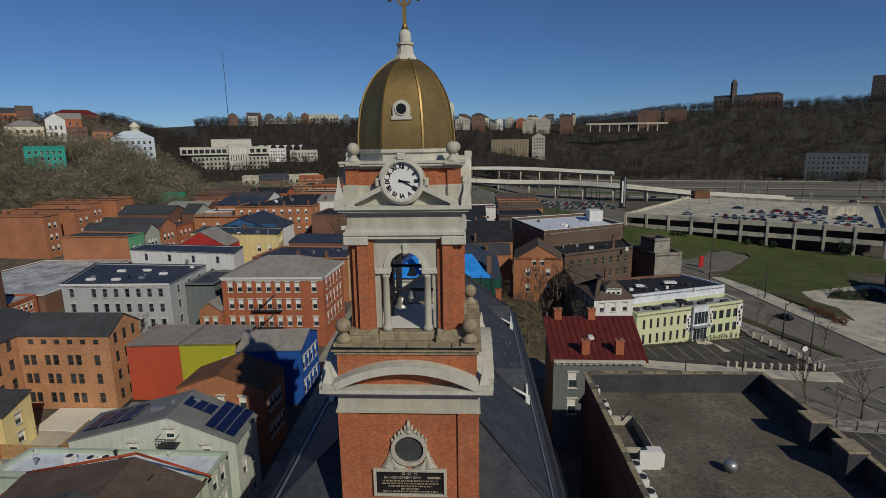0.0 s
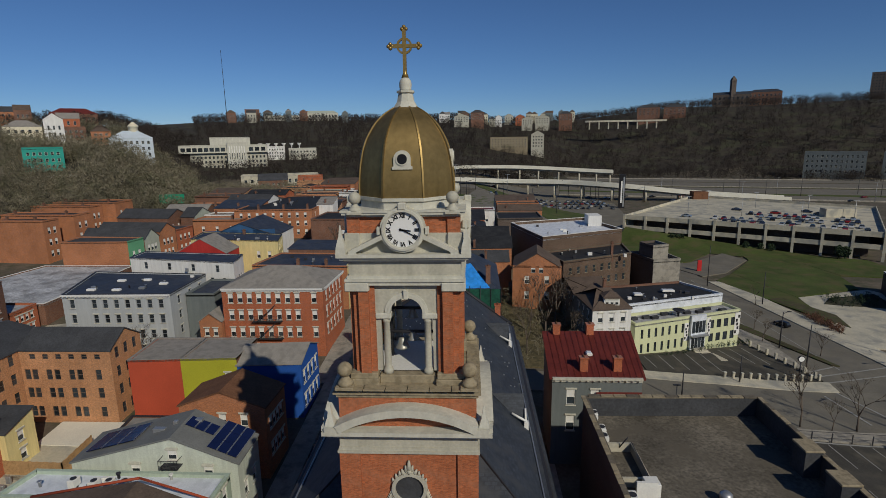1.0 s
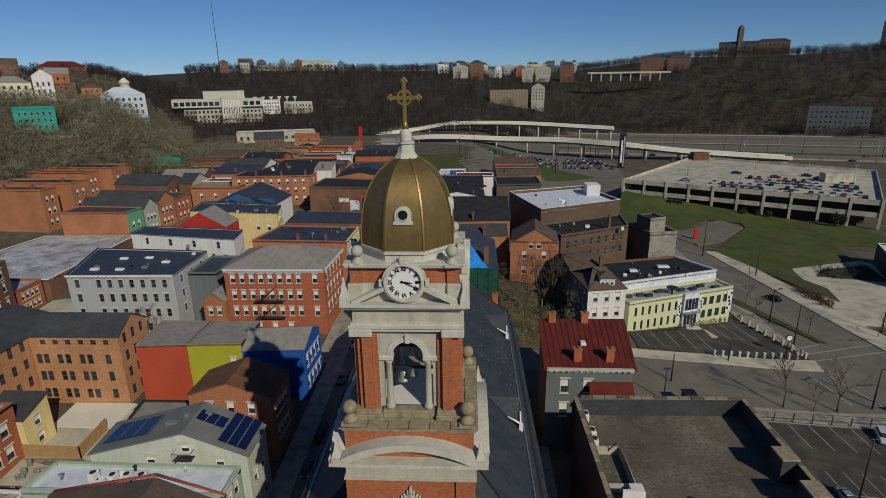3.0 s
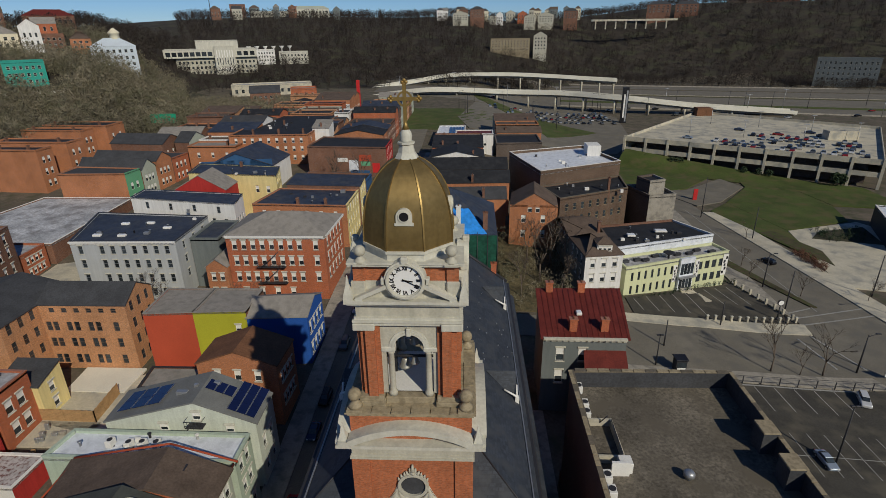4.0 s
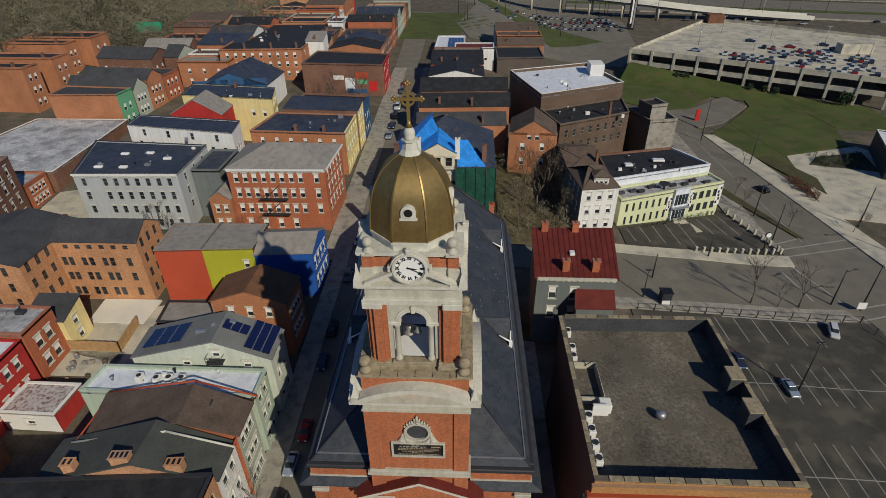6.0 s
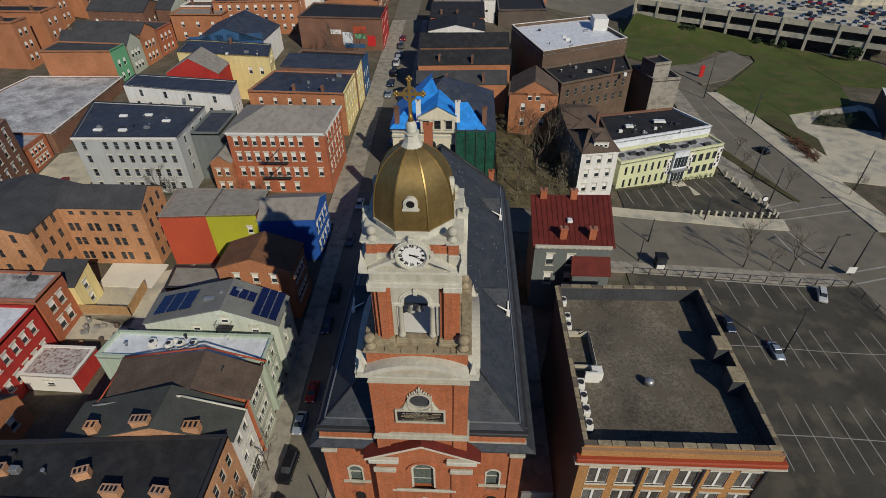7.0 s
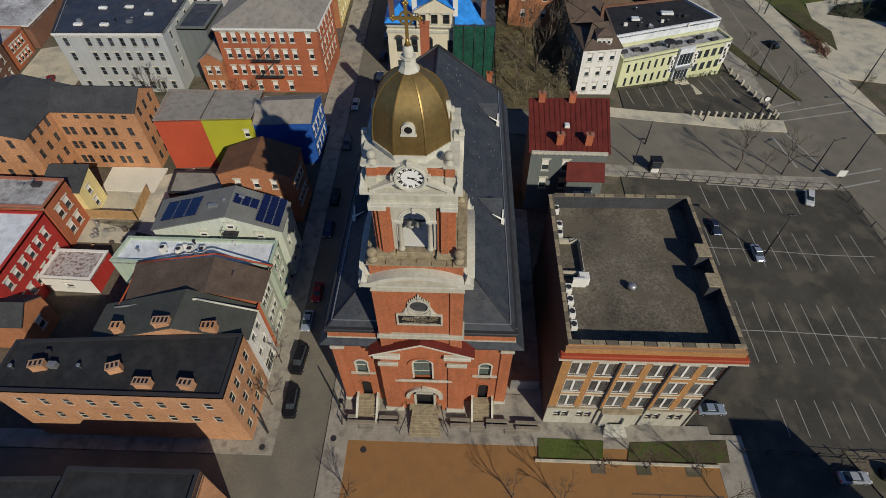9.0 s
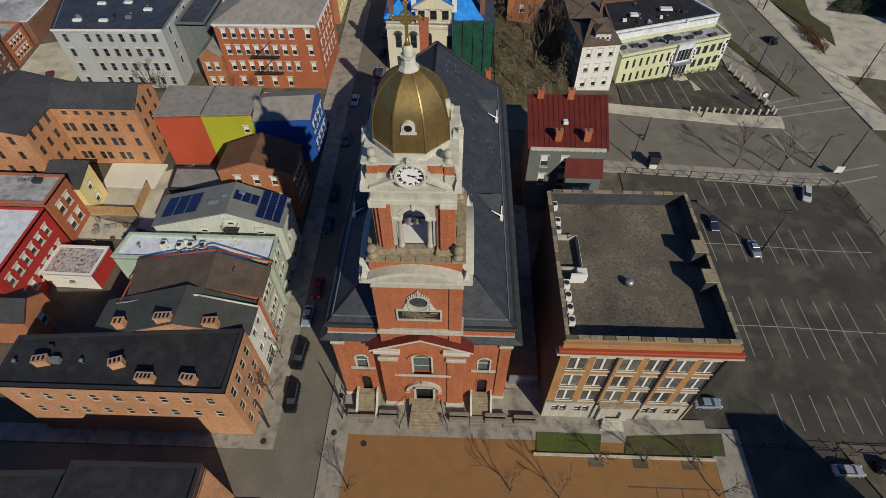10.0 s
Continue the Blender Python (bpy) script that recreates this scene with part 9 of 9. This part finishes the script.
def fence(pts, h, material, label, step=2.4, rails=(0.3, 0.95), infill=False, name="fence"):
    x, y = pts[0]
    e = thing(name, x, y, land(x, y), label, "fence")
    for (ax, ay), (bx_, by_) in zip(pts, pts[1:]):
        L = math.hypot(bx_ - ax, by_ - ay)
        n = max(1, int(L / step))
        for i in range(n + 1):
            px, py_ = ax + (bx_ - ax) * i / n, ay + (by_ - ay) * i / n
            z = land(px, py_)
            bm = bmesh.new()
            box(bm, px - 0.05, px + 0.05, py_ - 0.05, py_ + 0.05, z, z + h)
            part("post", bm, material, e)
        for f in rails:
            bm = bmesh.new()
            tube(bm, (ax, ay, land(ax, ay) + h * f), (bx_, by_, land(bx_, by_) + h * f), 0.035, 0.035, 4)
            part("rail", bm, material, e)
        if infill:
            m = max(2, int(L / 0.16))
            for i in range(m):
                px, py_ = ax + (bx_ - ax) * (i + 0.5) / m, ay + (by_ - ay) * (i + 0.5) / m
                ang = math.atan2(by_ - ay, bx_ - ax)
                z = land(px, py_)
                bm = bmesh.new()
                box(bm, -0.07, 0.07, -0.02, 0.02, 0.05, h + 0.03 * math.sin(i * 7.3))
                part("board", bm, material, e, m=Matrix.Translation((px, py_, z)) @ Matrix.Rotation(ang, 4, "Z"))
    return e


fence([(29.5, 37.4), (62.6, 37.1), (65.2, 24.0), (66.0, 5.0)], 1.3, metal_dark, "low black metal fence along the car park")
fence([(33.8, -5.2), (64, -5.8)], 1.2, metal_dark, "low black metal fence along the side street")
fence([(-51.4, 25.4), (-43.2, 25.2), (-43.4, 30.4)], 1.8, wood, "new orange timber board fence round a yard", 2.0, infill=True)
fence([(-9.0, -3.6), (-9.0, 2.0)], 1.1, metal_dark, "black iron railing at the church corner", 0.9)
for i in range(12):
    u = i / 11
    x, y = (44.5 + 15.5 * u, 54.9 + 1.0 * u)
    z = land(x, y) + 0.05
    e = thing("bollard", x, y, z, "pale concrete bollard with a cap at the lot edge", "bollard", "bollards")
    bm = bmesh.new(); box(bm, x - 0.17, x + 0.17, y - 0.17, y + 0.17, z, z + 1.0, bevel=0.03)
    part("shaft", bm, concrete_w, e)
    bm = bmesh.new(); box(bm, x - 0.22, x + 0.22, y - 0.22, y + 0.22, z + 1.0, z + 1.12, bevel=0.03)
    part("cap", bm, stone_pale, e)
for i in range(8):
    u = i / 7
    x, y = (60.0 - 3.6 * u, 57.0 + 13.5 * u)
    bm = bmesh.new(); z = land(x, y); box(bm, x - 0.2, x + 0.2, y - 0.2, y + 0.2, z, z + 1.1, bevel=0.03)
    solo("bollard", bm, concrete_w, "pale concrete bollard at the lot edge", "bollard", "bollards")
bx("board", sign_red, thing("entrance_sign", 70.5, 127.5, -0.8, "red garage entrance sign board", "sign"), 69.9, 71.1, 127.4, 127.7, -0.6, 2.6)
bx("board", sign_green, thing("road_sign", -150, 172, 10, "green overhead road sign", "sign"), -118, -108, 176, 176.3, 15, 18.5)
bx("board", paint_white, thing("notice_board", 64.0, 39.8, -0.8, "white notice board by the car park", "sign"), 63.4, 64.7, 39.7, 39.8, -0.2, 1.0)

# fire escape on the red corner house
fe = thing("fire_escape", -30, 55.4, 6, "black iron fire escape on the red brick front", "fire escape")
for z in (6.4, 9.4):
    bx("landing", metal_dark, fe, -32.6, -27.6, 55.0, 55.75, z, z + 0.05)
    bm = bmesh.new()
    for zz in (0.5, 1.0):
        tube(bm, (-32.6, 55.0, z + zz), (-27.6, 55.0, z + zz), 0.03, 0.03, 4)
    for i in range(11):
        tube(bm, (-32.6 + 0.5 * i, 55.0, z), (-32.6 + 0.5 * i, 55.0, z + 1.0), 0.025, 0.025, 4)
    part("railing", bm, metal_dark, fe)
for z in (6.4, 9.4):
    bm = bmesh.new()
    for o in (54.9, 55.4):
        tube(bm, (-31.8, o, z), (-28.6, o, z + 2.9), 0.05, 0.05, 4)
    for i in range(9):
        tube(bm, (-31.8 + 0.36 * i, 54.9, z + 0.32 * i), (-31.8 + 0.36 * i, 55.4, z + 0.32 * i), 0.04, 0.04, 4)
    part("stair", bm, metal_dark, fe)

# balcony in the gable of the pale house, and a ladder on its roof
bal = thing("gable_balcony", -24.6, 15.8, 8.9, "small black iron balcony before a white-framed gable window", "balcony")
bx("floor", metal_dark, bal, -25.2, -23.4, 15.3, 16.2, 9.45, 9.51)
bm = bmesh.new()
for zz in (9.8, 10.3):
    tube(bm, (-25.2, 15.3, zz), (-23.4, 15.3, zz), 0.03, 0.03, 4)
for i in range(7):
    tube(bm, (-25.2 + 0.3 * i, 15.3, 9.45), (-25.2 + 0.3 * i, 15.3, 10.3), 0.02, 0.02, 4)
for x in (-25.2, -23.4):
    tube(bm, (x, 15.3, 10.3), (x, 16.2, 10.3), 0.03, 0.03, 4)
part("railing", bm, metal_dark, bal)
bm = bmesh.new()
for i in range(9):
    tube(bm, (-24.9 - 0.16 * i, 15.4, 9.35 - 0.2 * i), (-24.9 - 0.16 * i, 15.95, 9.35 - 0.2 * i), 0.035, 0.035, 4)
for y in (15.4, 15.95):
    tube(bm, (-24.9, y, 9.4), (-26.4, y, 7.55), 0.04, 0.04, 4)
part("stair", bm, metal_dark, bal)
for x, z, w, h in ((-24.3, 9.9, 0.85, 1.0), (-28.0, 8.5, 0.85, 0.9), (-21.0, 8.4, 0.85, 0.9)):
    put_window(pale, (x, 16.13, z), 0, w, h)
for x, y, w, d in ((-26.6, 18.4, 1.2, 0.5), (-25.4, 19.2, 0.4, 0.4), (-23.6, 19.9, 1.1, 0.5)):
    bm = bmesh.new()
    z = 12.0 - max(-0.268 * (x + 24.5), 0.419 * (x + 24.5))
    box(bm, x - w / 2, x + w / 2, y - d / 2, y + d / 2, z - 0.2, z + 0.4, bevel=0.03)
    solo("roof_hatch", bm, metal_grey, "small grey hatch on the pitched roof", "hatch", "roof hatches")

# yards
drape("side_street", ((-78.6, 44.0), (-67.2, 44.4), (-67.6, 72.0), (-79.2, 68.0)), 0.06, concrete_w, 3, label="pale worn side street between brick houses", category="street")
drape("yard", ((-51.4, 25.2), (-38.4, 22.0), (-38.4, 36.0), (-51.4, 30.8)), 0.05, concrete_w, 3, label="swept pale concrete yard between fences", category="yard")
drape("yard", ((-51.2, 30.8), (-42.9, 30.6), (-42.6, 35.8), (-51.4, 35.8)), 0.15, barrier_white, 2, label="white concrete yard behind the apartment block", category="yard")
drape("yard", ((-51.4, 21.0), (-42.6, 21.0), (-42.6, 25.2), (-51.4, 25.2)), 0.05, concrete_w, 2, label="cluttered pale concrete yard", category="yard")
random.seed(17)
for i in range(14):
    x, y = random.uniform(-49, -43.4), random.uniform(18.4, 24.2)
    z = land(x, y) + 0.05
    bm = bmesh.new()
    s = random.uniform(0.15, 0.4)
    box(bm, x - s, x + s, y - s * 0.6, y + s * 0.6, z, z + random.uniform(0.3, 0.9), bevel=0.05)
    solo("yard_crate", bm, random.choice((wood, metal_grey, concrete, roof_brown)), "worn crate among yard clutter", "crate", "yard clutter")
bm = bmesh.new()
box(bm, -32.6, -29.2, 48.6, 51.4, street_level(-30, 50), street_level(-30, 50) + 2.3)
solo("white_shed", bm, paint_white, "small white shed in the yard", "shed")

# roof clutter
random.seed(31)
def vents(x0, x1, y0, y1, z, n, group):
    for i in range(n):
        x, y = random.uniform(x0, x1), random.uniform(y0, y1)
        bm = bmesh.new()
        if random.random() < 0.5:
            lathe(bm, [(0.12, z - 0.1), (0.12, z + 0.45), (0.2, z + 0.48), (0.2, z + 0.58)], x, y, 8)
        else:
            s = random.uniform(0.2, 0.55)
            box(bm, x - s, x + s, y - s * 0.7, y + s * 0.7, z - 0.1, z + random.uniform(0.3, 0.7), bevel=0.03)
        solo("roof_vent", bm, random.choice((metal_grey, metal_grey, paint_white, metal_dark)), "small metal vent on a flat roof", "vent", group)
vents(-40, -20, -3.6, -0.8, 10.5, 6, "vents on the black roof")
vents(-63, -48, 57, 67, 14.0, 9, "vents on the warehouse roof")
vents(-40, -23, 79, 88, 13.4, 7, "vents on the row roof")
vents(-57, -39, 92, 98, 15.8, 6, "vents on the yellow house")
vents(33, 47, 70, 79, 8.0, 12, "vents on the office roof")
vents(24, 40, 93, 101, 11.2, 9, "vents on the brick building")
vents(20, 38, 103, 121, 14.4, 9, "vents on the white roof")
vents(-60, -47, 70, 77, 14.0, 6, "vents on the white building")
vents(-100, -76, 76, 94, 7.0, 9, "vents on the low hall")
vents(-68, -50, 142, 174, 17.0, 12, "vents on the apartment row")
vents(-35, -20, 12, 14.4, 9.2, 6, "vents on the mint house")
vents(-63, -52, 10, 18, 8.4, 6, "vents on the red house")
vents(-64, -52, 21, 25, 8.7, 4, "vents on the brick house")

# painted shapes on the brown row building's end wall
bm = bmesh.new()
for x0, x1, z0, z1 in ((-31.5, -29.6, 9.5, 14.2),):
    box(bm, x0, x1, 125.3, 125.5, z0, z1)
wp = thing("wall_painting", -26, 125, 9, "faded wall painting of plain coloured shapes", "mural")
for (x0, x1, z0, z1), m_ in (((-34.5, -31.5, 11.4, 12.6), brick_white), ((-31.2, -28.4, 8.6, 12.0), roof_white), ((-28.0, -24.4, 11.8, 13.6), paint_mural_red), ((-27.6, -24.8, 10.4, 11.6), paint_green), ((-24.2, -22.0, 8.4, 11.2), sign_red), ((-30.8, -25.0, 7.8, 9.0), paint_navy)):
    b = bmesh.new()
    ya = 126.5 - (x0 + 43.4) * 1.9 / 23.5
    yb = 126.5 - (x1 + 43.4) * 1.9 / 23.5
    prism(b, [(x0, ya - 0.05), (x1, yb - 0.05), (x1, yb + 0.02), (x0, ya + 0.02)], z0, z1)
    part("painted_patch", b, m_, wp)

# corner building whose shade lies on the side street
house("corner_building", "tall brick corner building shading the side street", "building", [(45.6, -44), (51.2, -44), (51.2, -18.6), (45.6, -18.6)], 0, 13.6, brick_brown, roof_black, parapet=0.4)

# ---- from units of the plan to metres ----
for ob in scene.objects:
    if ob.parent is None and ob.type in ("MESH", "EMPTY", "CURVE", "FONT"):
        ob.matrix_basis = Matrix.Scale(UNIT, 4) @ ob.matrix_basis
